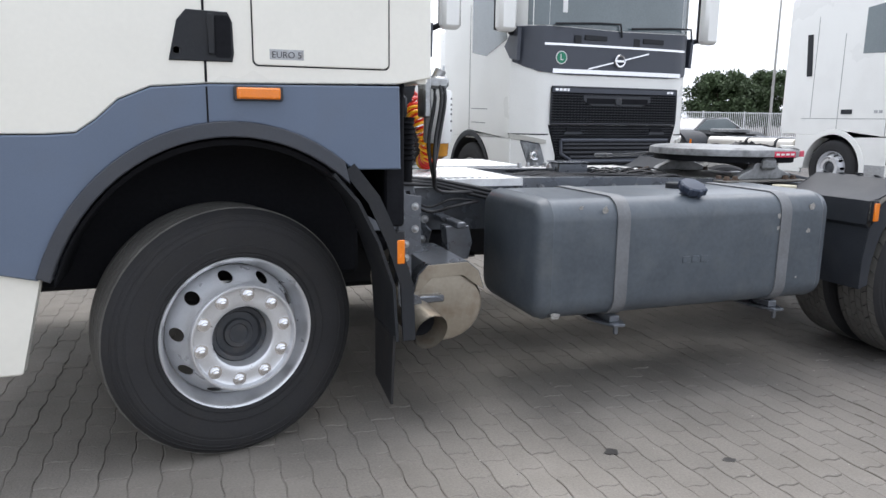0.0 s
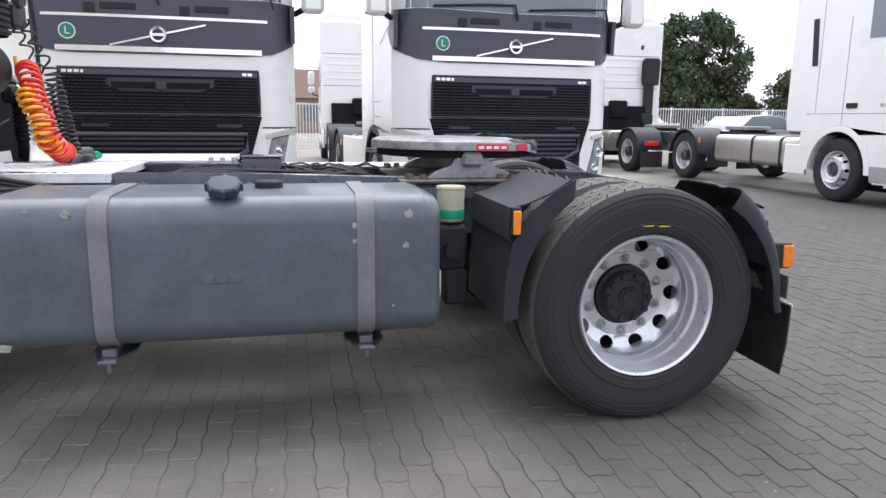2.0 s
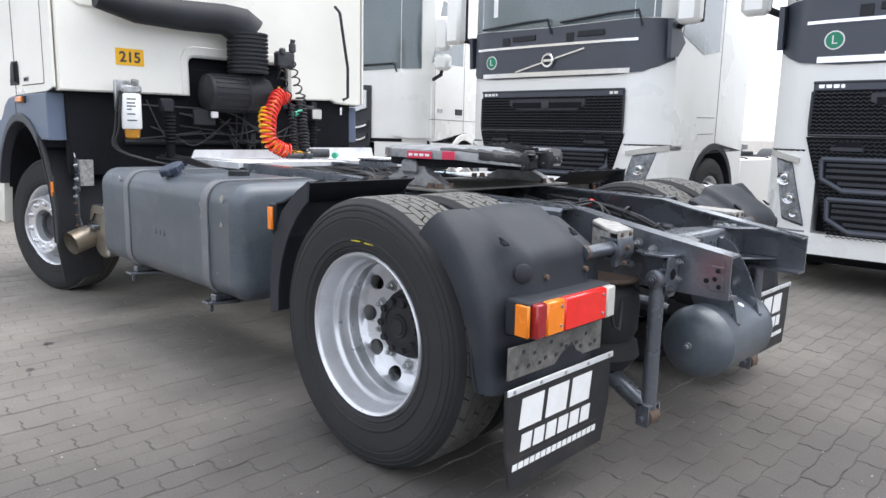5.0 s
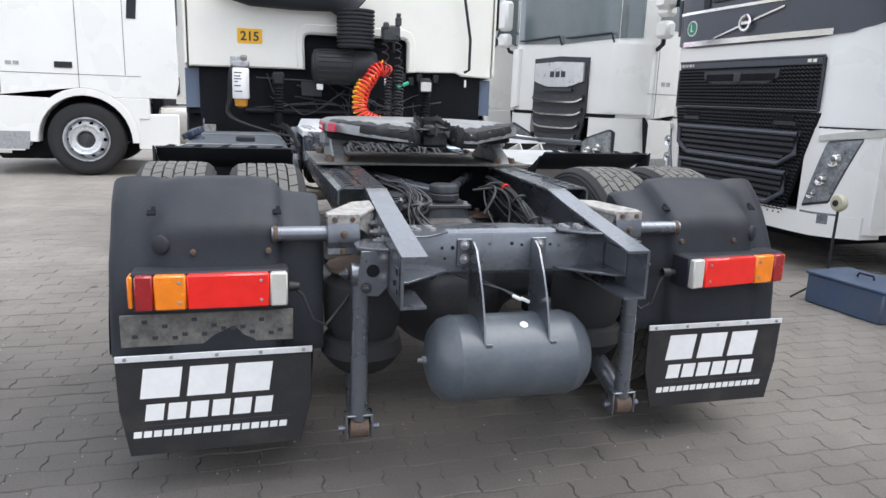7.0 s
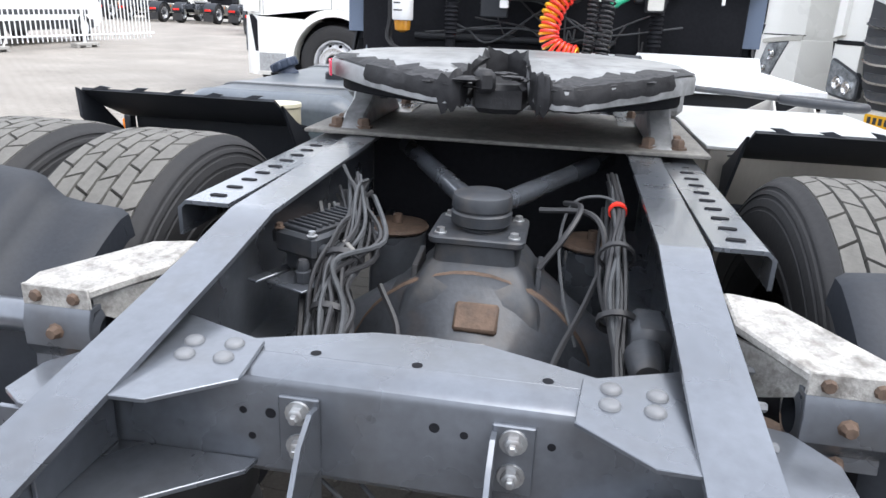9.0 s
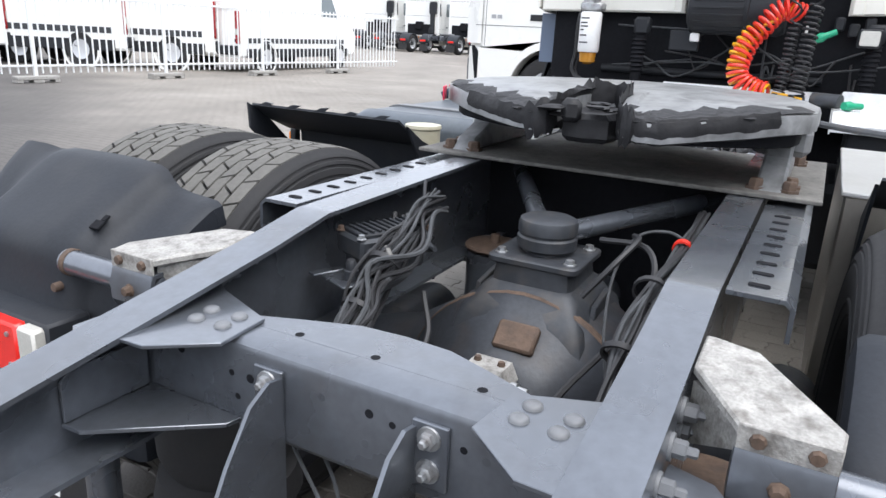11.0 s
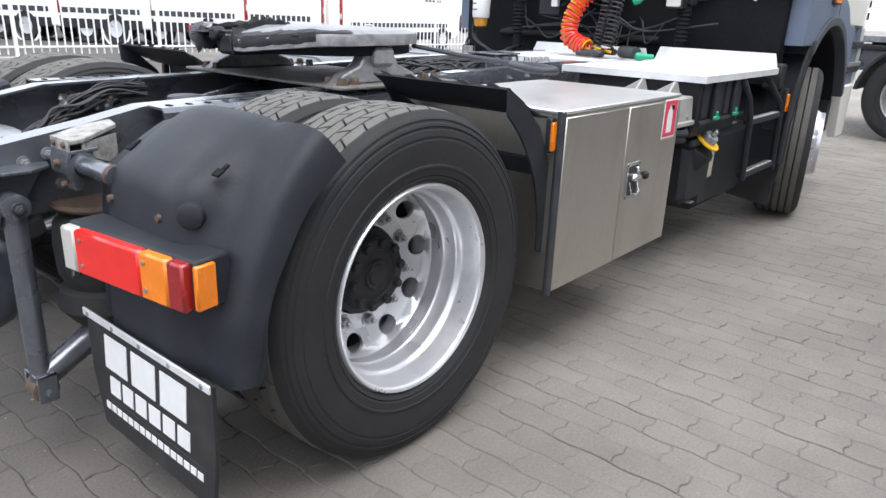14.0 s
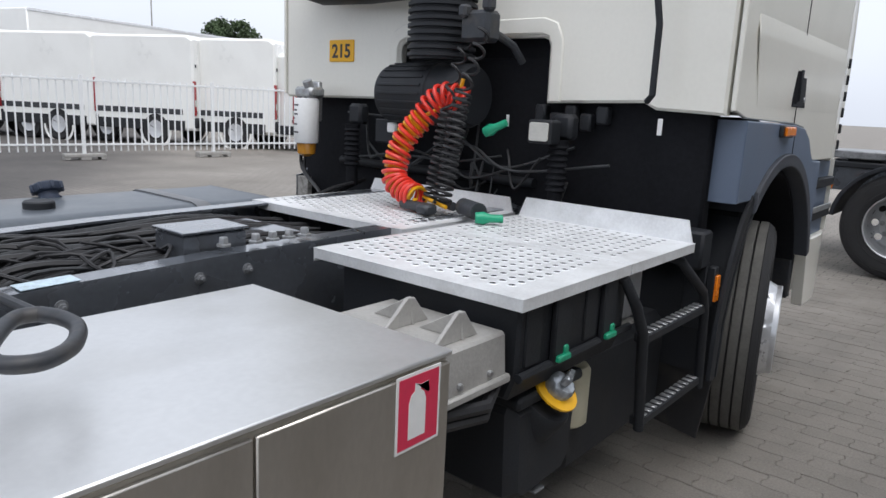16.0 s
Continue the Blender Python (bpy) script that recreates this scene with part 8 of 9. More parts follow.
        mi = part("mirror", M().box((sg * 1.45, 0.2, 2.45), (0.2, 0.16, 0.42), 0.05).box((sg * 1.45, 0.2, 2.10), (0.2, 0.16, 0.2), 0.05), paint, cabo, "door mirror")
        part("mirror_arm", M().tube([(sg * 1.24, 0.35, 1.9), (sg * 1.40, 0.25, 1.95), (sg * 1.43, 0.22, 2.05)], 0.025, 8), BLACKP, mi)
    part("bumper_lip", panel(span(-1.2, 1.2, 16), lambda x: 0.30, lambda x: 0.50, 0.015, 0.2), paint, cabo, "bumper", 30)
    np = part("plate_holder", M().box((0.0, -0.035, 0.40), (0.52, 0.012, 0.11), 0.003), YELLOW, cabo, "yellow number plate")
    for i in range(6):
        part("plate_bar", M().box((-0.19 + i * 0.075, -0.043, 0.40), (0.045, 0.003, 0.065), 0.0006), INK, np)
    # near-black block that imitates shade below the cab
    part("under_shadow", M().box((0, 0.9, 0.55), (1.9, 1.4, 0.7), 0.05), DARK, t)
    part("roof", M().box((0, 1.35, 4.02), (2.3, 1.6, 0.40), 0.14), paint, cabo)
    # rear wall: seams, pressed ribs and the intake snorkel
    for z in (3.05, 2.15):
        part("rear_seam", M().box((0, 2.252, z), (2.3, 0.006, 0.014), 0.002), HUBM, cabo)
    for z in (2.35, 2.55, 2.75, 2.95):
        part("rear_rib", M().box((0.25, 2.255, z), (1.6, 0.016, 0.03), 0.006), paint, cabo)
    sn = part("intake_snorkel", M().prism([(-1.10, 2.25), (-0.66, 2.25), (-0.62, 2.35), (-0.62, 2.92), (-0.70, 3.0), (-1.06, 3.0), (-1.12, 2.92)], "y", 2.26, 2.46, 0.03), BLACKP, t, "black intake snorkel on the cab rear", 30)
    part("snorkel_duct", M().box((-0.83, 2.36, 1.85), (0.26, 0.18, 0.84), 0.03).box((-0.80, 2.36, 1.28), (0.36, 0.22, 0.34), 0.04), BLACKP, sn)
    part("rear_vent", M().box((-0.62, 2.255, 3.30), (0.08, 0.02, 0.12), 0.008), BLACKP, cabo)
    chassis_behind(t, wb, paint, STAINL)
    return t


fh = fh_truck(pose(-2.58, 3.40, 0, 0, 0, 2))
copy_thing(fh, pose(0.88, 3.46, 0, 0, 0, 3.5))
copy_thing(fh, pose(-8.93, 2.18, 0, 0, 0, 19))
xf = xf_truck(pose(-5.9, 3.2, 0, 0, 0, 19), WHITE)
xf_truck(pose(-9.20, -4.36, 0, 0, 0, 0), WHITE, sill=2.45, door=0.98, wb=4.2)
xf_truck(pose(8.28, 4.5, 0, 0, 0, 0), WHITE, sill=2.45, door=0.98, wb=4.5)
copy_thing(xf, pose(7.9, 17.6, 0, 0, 0, 180))
copy_thing(xf, pose(4.9, 18.2, 0, 0, 0, 180))
copy_thing(xf, pose(0.7, 19.5, 0, 0, 0, 180))
for k in range(5):
    copy_thing(xf, pose(-41, -13.5 - 3.2 * k, 0, 0, 0, -90))
red = xf_truck(pose(-31, -13.2, 0, 0, 0, -70), REDTRUCK, "", "red tractor unit in the far row")

# ---- ground ----


def paving():
    m = bpy.data.materials.new("block_paving")
    m.use_nodes = True
    nt = m.node_tree
    N, L = nt.nodes, nt.links
    p = N["Principled BSDF"]
    tc = N.new("ShaderNodeTexCoord")
    br = N.new("ShaderNodeTexBrick")
    br.inputs["Scale"].default_value = 1.0
    br.inputs["Brick Width"].default_value, br.inputs["Row Height"].default_value = 0.20, 0.105
    br.inputs["Mortar Size"].default_value, br.inputs["Mortar Smooth"].default_value = 0.005, 0.3
    br.inputs["Color1"].default_value, br.inputs["Color2"].default_value = (0.205, 0.196, 0.185, 1), (0.222, 0.212, 0.20, 1)
    br.inputs["Mortar"].default_value = (0.09, 0.085, 0.08, 1)
    mp = N.new("ShaderNodeMapping")
    mp.inputs["Rotation"].default_value = (0, 0, radians(90))
    L.new(tc.outputs["Object"], mp.inputs["Vector"])
    L.new(mp.outputs["Vector"], br.inputs["Vector"])
    nz = N.new("ShaderNodeTexNoise")
    nz.inputs["Scale"].default_value, nz.inputs["Detail"].default_value = 0.7, 8
    nf = N.new("ShaderNodeTexNoise")
    nf.inputs["Scale"].default_value, nf.inputs["Detail"].default_value = 90, 3
    for q in (nz, nf):
        L.new(tc.outputs["Object"], q.inputs["Vector"])
    r = N.new("ShaderNodeMapRange")
    r.inputs["From Min"].default_value, r.inputs["From Max"].default_value = 0.3, 0.7
    r.inputs["To Min"].default_value, r.inputs["To Max"].default_value = 0.8, 1.2
    L.new(nz.outputs["Fac"], r.inputs["Value"])
    r2 = N.new("ShaderNodeMapRange")
    r2.inputs["From Min"].default_value, r2.inputs["From Max"].default_value = 0.3, 0.7
    r2.inputs["To Min"].default_value, r2.inputs["To Max"].default_value = 0.8, 1.2
    L.new(nf.outputs["Fac"], r2.inputs["Value"])
    a = N.new("ShaderNodeMixRGB")
    a.blend_type, a.inputs["Fac"].default_value = "MULTIPLY", 1
    b = N.new("ShaderNodeMixRGB")
    b.blend_type, b.inputs["Fac"].default_value = "MULTIPLY", 1
    L.new(br.outputs["Color"], a.inputs["Color1"])
    L.new(r.outputs["Result"], a.inputs["Color2"])
    L.new(a.outputs["Color"], b.inputs["Color1"])
    L.new(r2.outputs["Result"], b.inputs["Color2"])
    L.new(b.outputs["Color"], p.inputs["Base Color"])
    p.inputs["Roughness"].default_value = 0.8
    bu = N.new("ShaderNodeBump")
    bu.inputs["Strength"].default_value, bu.inputs["Distance"].default_value = 0.4, 0.005
    L.new(nf.outputs["Fac"], bu.inputs["Height"])
    L.new(bu.outputs["Normal"], p.inputs["Normal"])
    return m


def yard_tone(m):
    """Darker paving behind the truck, paler on one side: own tone plus painted-in shade, uneven border."""
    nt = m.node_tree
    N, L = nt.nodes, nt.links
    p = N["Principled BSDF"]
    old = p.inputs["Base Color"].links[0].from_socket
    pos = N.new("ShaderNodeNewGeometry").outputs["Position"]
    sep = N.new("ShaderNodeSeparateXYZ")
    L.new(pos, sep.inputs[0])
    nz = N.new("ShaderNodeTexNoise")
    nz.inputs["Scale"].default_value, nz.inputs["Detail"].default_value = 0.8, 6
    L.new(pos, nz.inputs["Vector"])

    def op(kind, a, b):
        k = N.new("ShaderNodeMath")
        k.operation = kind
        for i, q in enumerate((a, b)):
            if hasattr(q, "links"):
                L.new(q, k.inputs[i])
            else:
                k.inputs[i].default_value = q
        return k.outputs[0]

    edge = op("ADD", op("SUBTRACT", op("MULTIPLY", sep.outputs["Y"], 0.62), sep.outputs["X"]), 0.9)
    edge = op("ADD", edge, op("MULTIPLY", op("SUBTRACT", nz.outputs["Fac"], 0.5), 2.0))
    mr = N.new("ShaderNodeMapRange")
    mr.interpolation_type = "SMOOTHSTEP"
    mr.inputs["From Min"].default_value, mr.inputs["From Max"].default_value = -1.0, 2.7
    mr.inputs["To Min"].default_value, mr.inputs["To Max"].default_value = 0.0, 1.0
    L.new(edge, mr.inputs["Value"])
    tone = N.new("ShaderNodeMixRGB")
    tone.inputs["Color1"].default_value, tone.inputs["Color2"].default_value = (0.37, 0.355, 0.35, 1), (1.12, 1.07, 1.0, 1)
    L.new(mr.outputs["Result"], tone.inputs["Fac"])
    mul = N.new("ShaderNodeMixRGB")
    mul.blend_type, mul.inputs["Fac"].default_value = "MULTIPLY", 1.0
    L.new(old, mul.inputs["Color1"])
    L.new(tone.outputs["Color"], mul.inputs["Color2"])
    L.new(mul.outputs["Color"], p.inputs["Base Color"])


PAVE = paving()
yard_tone(PAVE)
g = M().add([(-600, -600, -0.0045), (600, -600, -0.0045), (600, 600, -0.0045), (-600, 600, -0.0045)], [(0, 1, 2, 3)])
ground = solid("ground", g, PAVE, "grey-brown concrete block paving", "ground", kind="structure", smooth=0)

# ---- fences, vans, trees ----


def fence_panel(at, w, h, group, foot=True):
    f = thing("fence_panel", "white metal picket fence panel on a concrete foot" if foot else "white metal picket fence panel", "fence", at, group)
    part("post", M().box((0, 0, h / 2 + 0.02), (0.07, 0.05, h + 0.04), 0.006), FENCEW, f)
    for z in (0.30, h - 0.06):
        part("fence_rail", M().box((w / 2, 0, z), (w, 0.03, 0.04), 0.004), FENCEW, f)
    n = int(w / 0.14)
    for i in range(1, n):
        part("picket", M().box((i * w / n, 0.02, h / 2 + 0.08), (0.03, 0.02, h - 0.16), 0.003), FENCEW, f)
    if foot:
        part("concrete_foot", M().box((0, 0, 0.085), (0.78, 0.22, 0.07), 0.012).box((-0.34, 0, 0.025), (0.10, 0.22, 0.05), 0.006).box((0, 0, 0.025), (0.2, 0.22, 0.05), 0.006).box((0.34, 0, 0.025), (0.10, 0.22, 0.05), 0.006), CONC, f)
    return f


f0 = fence_panel(pose(-3.9, -12.72, 0, 0, 0, 175.4), 2.78, 1.62, "yard fence")
for k in range(-3, 5):
    if k:
        d = Matrix.Rotation(radians(175.4), 4, "Z") @ Vector((2.78 * k, 0, 0))
        copy_thing(f0, pose(-3.9 + d.x, -12.72 + d.y, 0, 0, 0, 175.4))
f1 = fence_panel(pose(-6, 30, 0), 3.0, 1.9, "far boundary fence", False)
for k in range(1, 16):
    copy_thing(f1, pose(-6 + 3.0 * k, 30, 0))


def van(at, label, group="row of white vans"):
    v = thing("van", label, "van", at, group)
    side = [(-2.9, 0.35), (2.5, 0.35), (2.72, 0.5), (2.75, 0.95), (2.55, 1.15), (1.75, 1.35), (1.25, 2.15), (1.05, 2.35), (-2.75, 2.40), (-2.9, 2.3)]
    b = part("body", M().prism(side, "y", -0.98, 0.98, 0.05), WHITE, v, "white van body", 30)
    part("bumper", M().box((-2.92, 0, 0.52), (0.10, 1.9, 0.22), 0.03), BLACKP, b)
    for sg in (-1, 1):
        part("tail_lamp", M().box((-2.90, sg * 0.92, 1.05), (0.05, 0.12, 0.75), 0.02), DKRED, b, "red tail lamp")
        part("rear_window", M().box((-2.905, sg * 0.45, 1.72), (0.012, 0.6, 0.55), 0.005), WHITE, b)
        part("side_window", M().prism([(0.75, 1.42), (1.62, 1.42), (1.20, 2.05), (0.75, 2.05)], "y", sg * 0.975, sg * 0.99), GLASS, b)
        part("side_strip", M().box((-0.3, sg * 0.985, 0.75), (4.6, 0.012, 0.12), 0.004), HUBM, b)
        for x in (-1.85, 1.75):
            w = part("wheel", M().lathe([(0.0, 0.03), (0.12, 0.03), (0.2, 0.0), (0.23, 0.02), (0.33, 0.0), (0.35, 0.03), (0.35, 0.2), (0.3, 0.22), (0.0, 0.22)], (0, 0, 0), "y", 24), RUBBER, v, "van wheel")
            w.matrix_basis = pose(x, sg * 1.0, 0.35, 0, 0, 0 if sg < 0 else 180)
            part("hubcap", M().lathe([(0.0, 0.005), (0.1, 0.01), (0.2, -0.002), (0.21, 0.03)], (0, 0, 0), "y", 20), RIMS, w)
        part("lamp_clear", M().box((-2.93, sg * 0.92, 0.95), (0.012, 0.09, 0.14), 0.004), CLEAR, b)
        part("arch_lip", M().lathe([(0.38, 0.0), (0.42, -0.012), (0.44, 0.0)], (-1.85, sg * 0.985, 0.35), "y", 24), WHITE, b)
        part("rear_seam", M().box((-2.903, sg * 0.02, 1.35), (0.006, 0.006, 1.9), 0.001), HUBM, b)
        part("door_hinge", M().box((-2.91, sg * 0.86, 1.75), (0.02, 0.05, 0.07), 0.006).box((-2.91, sg * 0.86, 0.75), (0.02, 0.05, 0.07), 0.006), BLACKP, b)
        part("sill_dark", M().box((-0.2, sg * 0.975, 0.45), (4.9, 0.03, 0.22), 0.01), BLACKP, b)
    part("door_handle", M().box((-2.915, -0.12, 1.15), (0.03, 0.05, 0.2), 0.008), BLACKP, b)
    part("plate_panel", M().box((-2.91, 0.35, 0.85), (0.012, 0.52, 0.14), 0.003), PRINT, b, "pale rear plate")
    part("roof_rib", M().box((-0.9, 0.3, 2.40), (3.4, 0.08, 0.03), 0.01).box((-0.9, -0.3, 2.40), (3.4, 0.08, 0.03), 0.01), WHITE, b)
    part("windscreen", M().prism([(1.80, 1.36), (1.29, 2.14), (1.26, 2.12), (1.76, 1.34)], "y", -0.85, 0.85), GLASS, b)
    return v


v0 = van(pose(-9.95, -18.2, 0, 0, 0, -59), "white panel van with red tail lamps behind the fence")
v0.scale = (1.05, 1.05, 1.2)
for x, y, a in ((-11.35, -16.6, -59), (-8.45, -20.6, -59), (-6.95, -23.0, -59), (-15.2, -14.2, 186), (-1.5, -22.5, -178), (5.0, -22.5, -178)):
    q = copy_thing(v0, pose(x, y, 0, 0, 0, a))
    q.scale = (1.05, 1.05, 1.2 if a == -59 else 1.06)


def lamp_mast(at, h):
    t = thing("lamp_mast", "slim grey yard lamp mast behind the fence", "lamp post", at, "yard lamp masts")
    part("mast", M().tube([(0, 0, 0), (0, 0, h)], [0.09, 0.05], 10), CASTGR, t)
    part("lamp_head", M().box((0, 0, h + 0.05), (0.7, 0.25, 0.1), 0.03), CASTGR, t)
    return t


lm = lamp_mast(pose(-33.0, -39.5, 0), 11.0)
copy_thing(lm, pose(-32.4, -58.0, 0))
copy_thing(lm, pose(30.6, 31.7, 0))
bt = thing("box_trailer", "white box trailer parked behind the vans", "trailer", pose(-16.0, -27.6, 0, 0, 0, 195))
part("trailer_box", M().box((0, 0, 2.55), (12.5, 2.5, 2.9), 0.04), WHITE, bt, "white box body")
part("roof_rail", M().box((0, 1.26, 3.95), (12.5, 0.03, 0.1), 0.008), GALV, bt)
part("roof_rail", M().box((0, -1.26, 3.95), (12.5, 0.03, 0.1), 0.008), GALV, bt)
part("trailer_frame", M().box((0, 0, 0.98), (12.0, 0.9, 0.2), 0.02), CHASSIS, bt)
for x in (-4.6, -3.3, -2.0):
    for sg in (-1, 1):
        part("wheel", M().lathe([(0.0, 0.05), (0.2, 0.03), (0.28, 0.0), (0.30, 0.02), (0.47, 0.0), (0.5, 0.04), (0.5, 0.3), (0.0, 0.3)], (0, 0, 0), "y", 24).moved(pose(x, sg * 1.22, 0.5, 0, 0, 0 if sg < 0 else 180)), RUBBER, bt)
part("landing_leg", M().box((3.6, 0.7, 0.5), (0.14, 0.14, 1.0), 0.01).box((3.6, -0.7, 0.5), (0.14, 0.14, 1.0), 0.01), CHASSIS, bt)


def tree(at, h, r, seed):
    rt = random.Random(seed)
    t = thing("tree", "leafy green broadleaf tree beyond the fence", "tree", at, "trees on the boundary")
    tr = M().tube([(0, 0, 0), (0.05, 0, h * 0.25), (0, 0.1, h * 0.6)], [0.28, 0.2, 0.07], 8)
    for k in range(7):
        a = rt.uniform(0, math.tau)
        z = h * rt.uniform(0.25, 0.5)
        tr.tube([(0, 0, z), (math.cos(a) * r * 0.4, math.sin(a) * r * 0.4, z + h * 0.15), (math.cos(a) * r * 0.75, math.sin(a) * r * 0.75, z + h * 0.3)], [0.09, 0.06, 0.02], 6)
    part("trunk", tr, BARK, t)
    vs, fs = [], []
    clumps = []
    for k in range(130):
        a, u = rt.uniform(0, math.tau), rt.random()
        z = h * (0.22 + 0.76 * u)
        rad = r * (0.35 + 0.65 * math.sin(math.pi * min(0.95, 0.12 + 0.85 * u))) * math.sqrt(rt.uniform(0.1, 1.0))
        clumps.append((rad * math.cos(a), rad * math.sin(a), z, r * rt.uniform(0.13, 0.24)))
    for cx, cy, cz, cr in clumps:
        for k in range(150):
            d = Vector((rt.gauss(0, 1), rt.gauss(0, 1), rt.gauss(0, 0.8))).normalized() * cr * rt.uniform(0.4, 1.0)
            p = Vector((cx, cy, cz)) + d
            s = rt.uniform(0.09, 0.19)
            u = Vector((rt.gauss(0, 1), rt.gauss(0, 1), rt.gauss(0, 1))).normalized()
            w = u.cross(Vector((rt.gauss(0, 1), rt.gauss(0, 1), rt.gauss(0, 1)))).normalized()
            o = len(vs)
            vs += [tuple(p + u * s), tuple(p + w * s * 0.6), tuple(p - u * s), tuple(p - w * s * 0.6)]
            fs.append((o, o + 1, o + 2, o + 3))
    cm = M()
    cm.v, cm.f = vs, fs
    me = bpy.data.meshes.new("crown")
    me.from_pydata(vs, [], fs)
    me.materials.append(LEAF)
    c = new("crown", me)
    c.parent = t
    return t


t0 = tree(pose(24.9, 39.6, 0, 0, 0, 0), 8.0, 3.4, 1)
t1 = tree(pose(40.6, 47.7, 0), 5.3, 3.5, 2)
for i, (x, y, s) in enumerate(((36, 50, 0.44), (36.5, 52, 0.6), (45, 47, 0.72), (50, 45, 1.05), (-2.5, 66, 0.75), (4, 64, 0.7), (33, 54, 0.8), (56, 42, 1.1), (62, 38, 1.0), (-41, -66, 1.25), (-44, -64, 1.1))):
    q = copy_thing(t1 if i % 2 else t0, pose(x, y, 0, 0, 0, 57 * i))
    q.scale = (s, s, s)
hs2 = thing("house", "low brick house with a brown tiled roof beyond the fence", "house", pose(-0.5, 58, 0, 0, 0, 8))
part("wall", M().box((0, 0, 1.4), (9.0, 6.0, 2.8), 0.03), WALLB, hs2)
part("roof", M().prism([(-3.4, 2.75), (3.4, 2.75), (0.0, 5.2)], "x", -4.8, 4.8, 0.02), ROOFT, hs2)
for x in (-2.6, 0.2, 2.8):
    part("window", M().box((x, -3.0, 1.5), (1.1, 0.06, 1.2), 0.02), GLASS, hs2)


def car(at):
    c = thing("car", "black hatchback parked beyond the trucks", "car", at)
    side = [(-2.1, 0.35), (2.1, 0.35), (2.2, 0.6), (2.05, 0.85), (1.1, 0.98), (0.45, 1.42), (-0.9, 1.48), (-1.7, 1.2), (-2.1, 1.0), (-2.2, 0.6)]
    b = part("body", M().prism(side, "y", -0.88, 0.88, 0.06), CARBLK, c, "black body", 30)
    for sg in (-1, 1):
        part("side_window", M().prism([(0.95, 1.0), (0.40, 1.37), (-0.85, 1.42), (-1.5, 1.15), (-1.4, 1.02)], "y", sg * 0.875, sg * 0.89), GLASS, b)
        for x in (-1.35, 1.35):
            w = part("wheel", M().lathe([(0.0, 0.02), (0.2, 0.0), (0.22, 0.02), (0.31, 0.0), (0.33, 0.03), (0.33, 0.2), (0.0, 0.2)], (0, 0, 0), "y", 20), RUBBER, c)
            w.matrix_basis = pose(x, sg * 0.9, 0.33, 0, 0, 0 if sg < 0 else 180)
    return c


car(pose(14.5, 19, 0, 0, 0, 195))

# tool chest and gauge beside the second truck
tb = thing("tool_chest", "dark blue steel tool chest on the paving", "box", pose(-0.66, 3.02, 0, 0, 0, 6))
part("chest_body", M().box((0, 0, 0.10), (0.55, 0.38, 0.20), 0.012), BLUEBOX, tb)
part("chest_lid", M().box((0, 0, 0.205), (0.57, 0.40, 0.016), 0.005), BLUEBOX, tb)
part("chest_handle", M().tube([(-0.06, 0.0, 0.215), (-0.05, 0.0, 0.24), (0.05, 0.0, 0.24), (0.06, 0.0, 0.215)], 0.007, 8), BLACKP, tb)
stand = thing("tripod_gauge", "small tripod with a round yellowish gauge head", "tripod", pose(-0.95, 3.0, 0))
part("pole", M().tube([(0, 0, 0.08), (0.01, 0, 0.62)], 0.009, 8), BLACKP, stand)
for a in (20, 140, 260):
    part("leg", M().tube([(0, 0, 0.14), (0.24 * math.cos(radians(a)), 0.24 * math.sin(radians(a)), 0.008)], 0.007, 6), BLACKP, stand)
part("gauge_head", M().lathe([(0.0, -0.03), (0.05, -0.025), (0.06, 0.0), (0.05, 0.025), (0.0, 0.03)], (0.01, 0, 0.66), "y", 18), GREASEP, stand)
part("gauge_hub", M().lathe([(0.0, -0.04), (0.02, -0.038), (0.022, -0.028)], (0.01, 0, 0.66), "y", 12), BLACKP, stand)

# ---- paving blocks ----


def joint(k, y):
    """The wavy joint line k, which runs along y."""
    u = ((y - 0.03) / 0.2 + 0.25 + 0.5 * (k % 2)) % 1.0
    return k * 0.105 + 0.01 + 0.0046 * max(-1.0, min(1.0, 2.2 * (abs(u - 0.5) * 4 - 1)))


def block(k, j, m, ox=0.0, oy=0.0, dz=0.0, tilt=0.0):
    """One interlocking block between joints k and k + 1, with worn edges."""
    y0 = j * 0.2 + 0.03 + (0.1 if k % 2 else 0.0)
    ys = [y0, y0 + 0.035, y0 + 0.065, y0 + 0.1, y0 + 0.135, y0 + 0.165, y0 + 0.2]
    def end(y):
        a, b = joint(k, y), joint(k + 1, y)
        return [(a + (b - a) * f, y + d) for f, d in ((0.3, 0.007), (0.42, 0.005), (0.58, -0.005), (0.7, -0.007))]
    loop = [(joint(k, y), y) for y in ys] + end(ys[-1]) + [(joint(k + 1, y), y) for y in reversed(ys)] + end(y0)[::-1]
    yc = y0 + 0.1
    low, mid, top = [[(x, yc + (y - yc) * f) for x, y in inset(loop, d)] for d, f in ((0.0011, 1.0), (0.0013, 1.0), (0.0042, 1.0))]
    n = len(loop)
    vs = [(x - ox, y - oy, -0.02 + 0.0) for x, y in low] + [(x - ox, y - oy, -0.0028 + dz) for x, y in mid] + [(x - ox, y - oy, dz + tilt * (x - joint(k, y0) - 0.05)) for x, y in top]
    fs = [(a * n + i, a * n + (i + 1) % n, (a + 1) * n + (i + 1) % n, (a + 1) * n + i) for a in (0, 1) for i in range(n)]
    fs.append(tuple(range(2 * n, 3 * n)))
    return m.add(vs, fs)


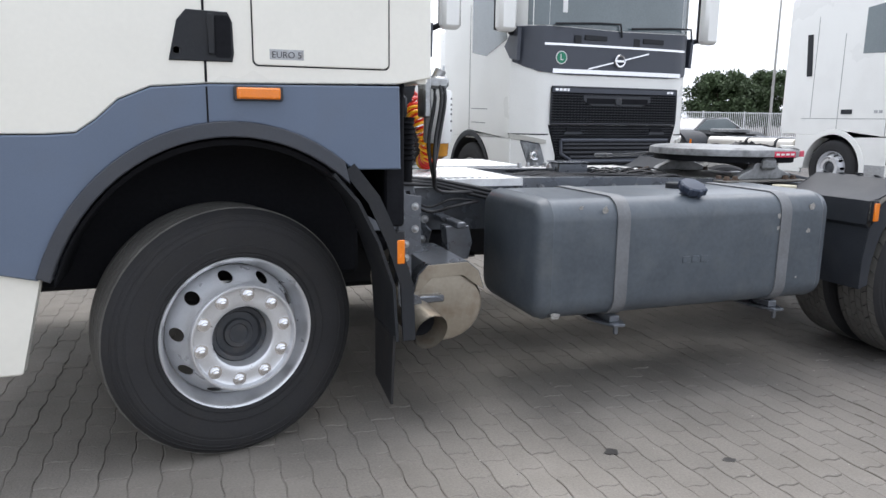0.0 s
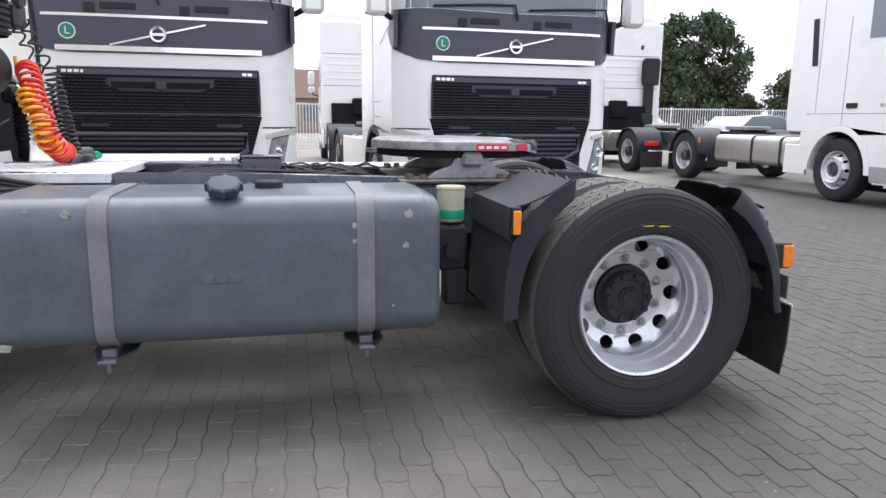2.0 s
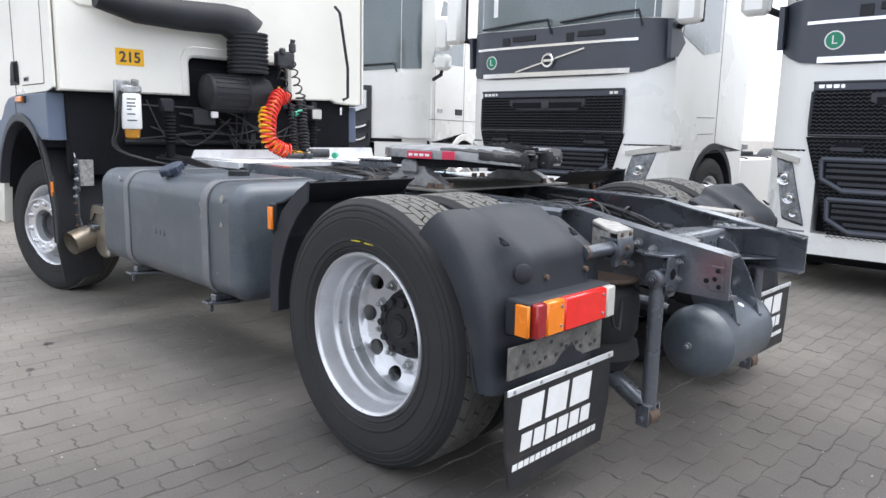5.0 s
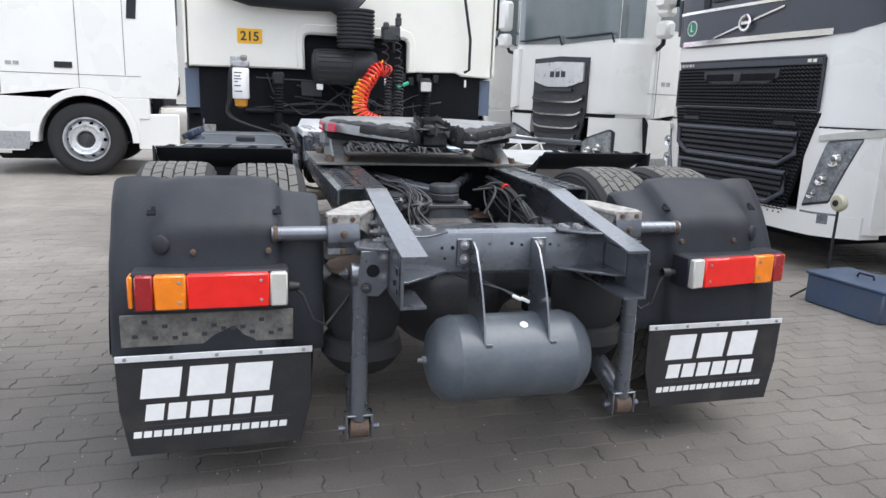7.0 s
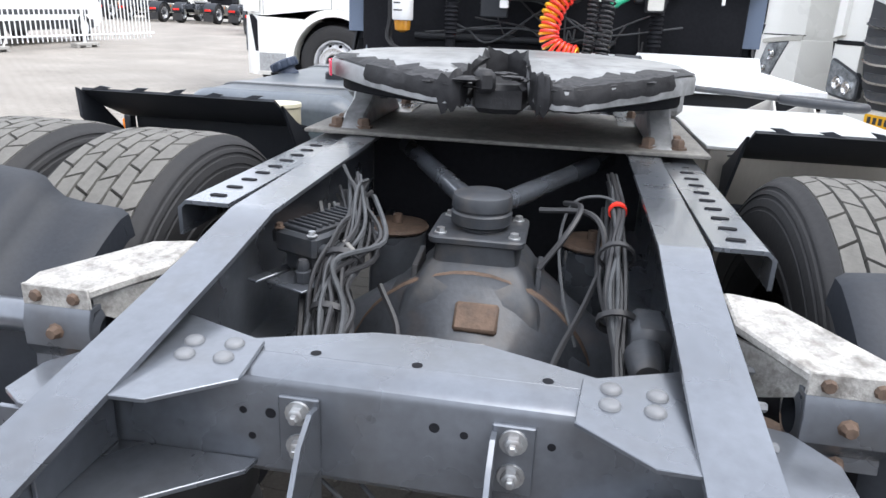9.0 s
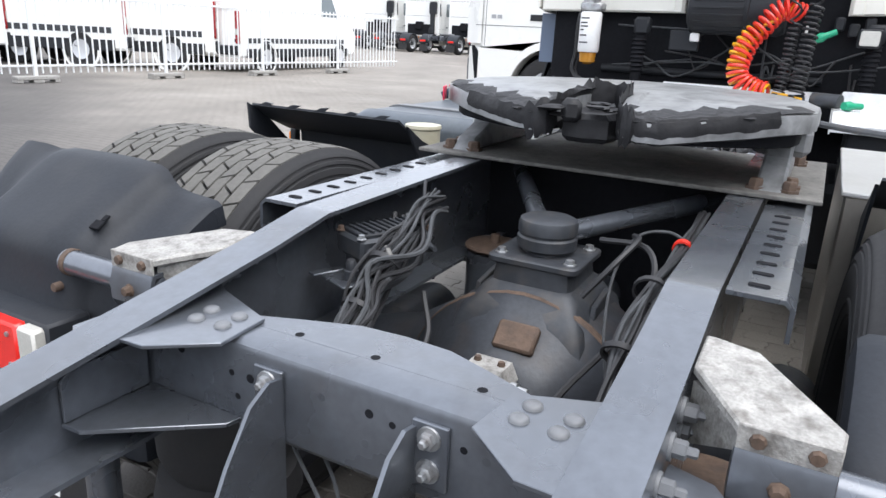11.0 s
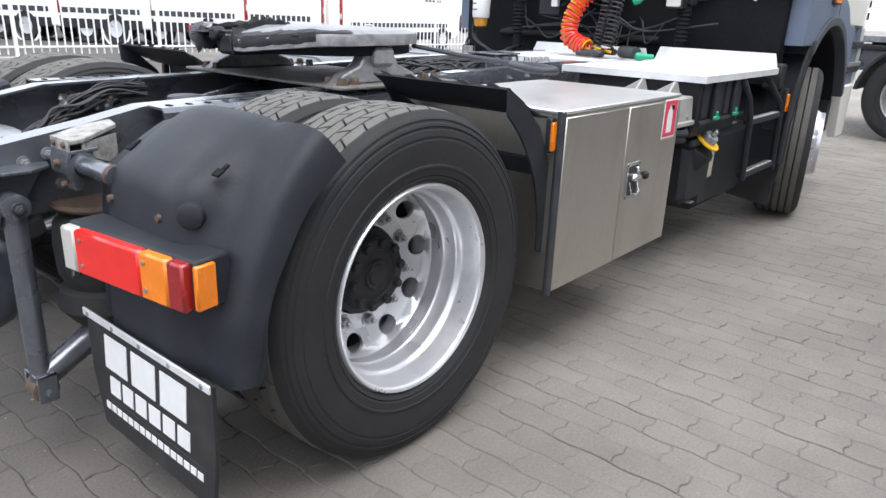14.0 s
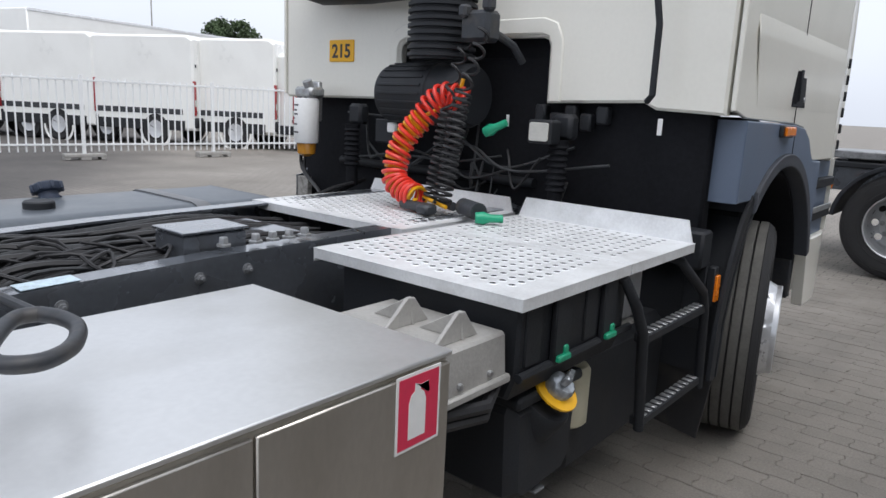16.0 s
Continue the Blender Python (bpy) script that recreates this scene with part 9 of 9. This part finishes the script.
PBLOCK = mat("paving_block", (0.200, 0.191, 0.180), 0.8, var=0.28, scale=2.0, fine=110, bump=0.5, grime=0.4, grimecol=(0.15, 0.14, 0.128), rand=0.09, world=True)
# same tone with part of the truck's shade painted in
yard_tone(PBLOCK)
rp = random.Random(21)
X0, X1, Y0, Y1 = -72, 52, -27, 31
PX, PY = (10, 26), (-6, 12)
rest = M()
shared = {}
for k in range(X0, X1):
    for j in range(Y0, Y1):
        if PX[0] <= k < PX[1] and PY[0] <= j < PY[1]:
            if k % 2 not in shared:
                shared[k % 2] = mesh_of("paving_block", block(k, 0, M(), k * 0.105, 0.0), PBLOCK, 30)
            ob = new("paving_block", shared[k % 2])
            ob.parent = ground
            ob.matrix_basis = pose(k * 0.105, j * 0.2, rp.uniform(-0.0015, 0.0015), rp.uniform(-0.4, 0.4), rp.uniform(-0.5, 0.5))
        else:
            block(k, j, rest, 0, 0, rp.uniform(-0.002, 0.002), rp.uniform(-0.012, 0.012))
me = bpy.data.meshes.new("paving_field")
me.from_pydata(rest.v, [], rest.f)
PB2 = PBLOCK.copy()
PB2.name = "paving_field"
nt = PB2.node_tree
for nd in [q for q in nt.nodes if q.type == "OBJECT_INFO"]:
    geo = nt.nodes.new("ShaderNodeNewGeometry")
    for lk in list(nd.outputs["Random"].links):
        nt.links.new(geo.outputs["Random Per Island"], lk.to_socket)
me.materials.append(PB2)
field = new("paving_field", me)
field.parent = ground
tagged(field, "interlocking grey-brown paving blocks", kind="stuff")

# grit, sand and chips lying on the blocks
GRIT = mat("grit", (0.30, 0.28, 0.25), 0.85, var=0.5, scale=9, fine=80, bump=0.3)
gm = M()
rq = random.Random(33)
for k in range(2600):
    x, y, s = rq.uniform(-5.5, 5.0), rq.uniform(-4.6, 5.4), rq.choice((0.0025, 0.003, 0.004, 0.006))
    o = len(gm.v)
    n = 5
    ang = rq.uniform(0, 6)
    ring = [(x + s * rq.uniform(0.6, 1.3) * math.cos(ang + i * math.tau / n), y + s * rq.uniform(0.6, 1.3) * math.sin(ang + i * math.tau / n)) for i in range(n)]
    gm.v += [(a, b, 0.0005) for a, b in ring] + [(x, y, 0.001 + s * 0.7)]
    gm.f += [(o + i, o + (i + 1) % n, o + n) for i in range(n)]
me = bpy.data.meshes.new("grit")
me.from_pydata(gm.v, [], gm.f)
me.materials.append(GRIT)
gr_ob = new("grit", me)
gr_ob.parent = ground
tagged(gr_ob, "loose grit and chips on the paving", kind="stuff")
OIL = mat("oil_spot", (0.05, 0.047, 0.045), 0.5, var=0.3, scale=12, bump=0.2)
for x, y, s in ((-1.0, -2.1, 0.022), (-1.9, -1.75, 0.03), (0.4, -2.3, 0.02), (-2.3, -1.55, 0.04), (-1.65, -2.2, 0.015), (-0.4, 2.3, 0.018)):
    pts = [(x + s * rq.uniform(0.55, 1.1) * math.cos(i * 0.45), y + s * rq.uniform(0.4, 0.8) * math.sin(i * 0.45)) for i in range(14)]
    st_ob = part("oil_stain", M().prism(pts, "z", 0.0008, 0.0022), OIL, ground)
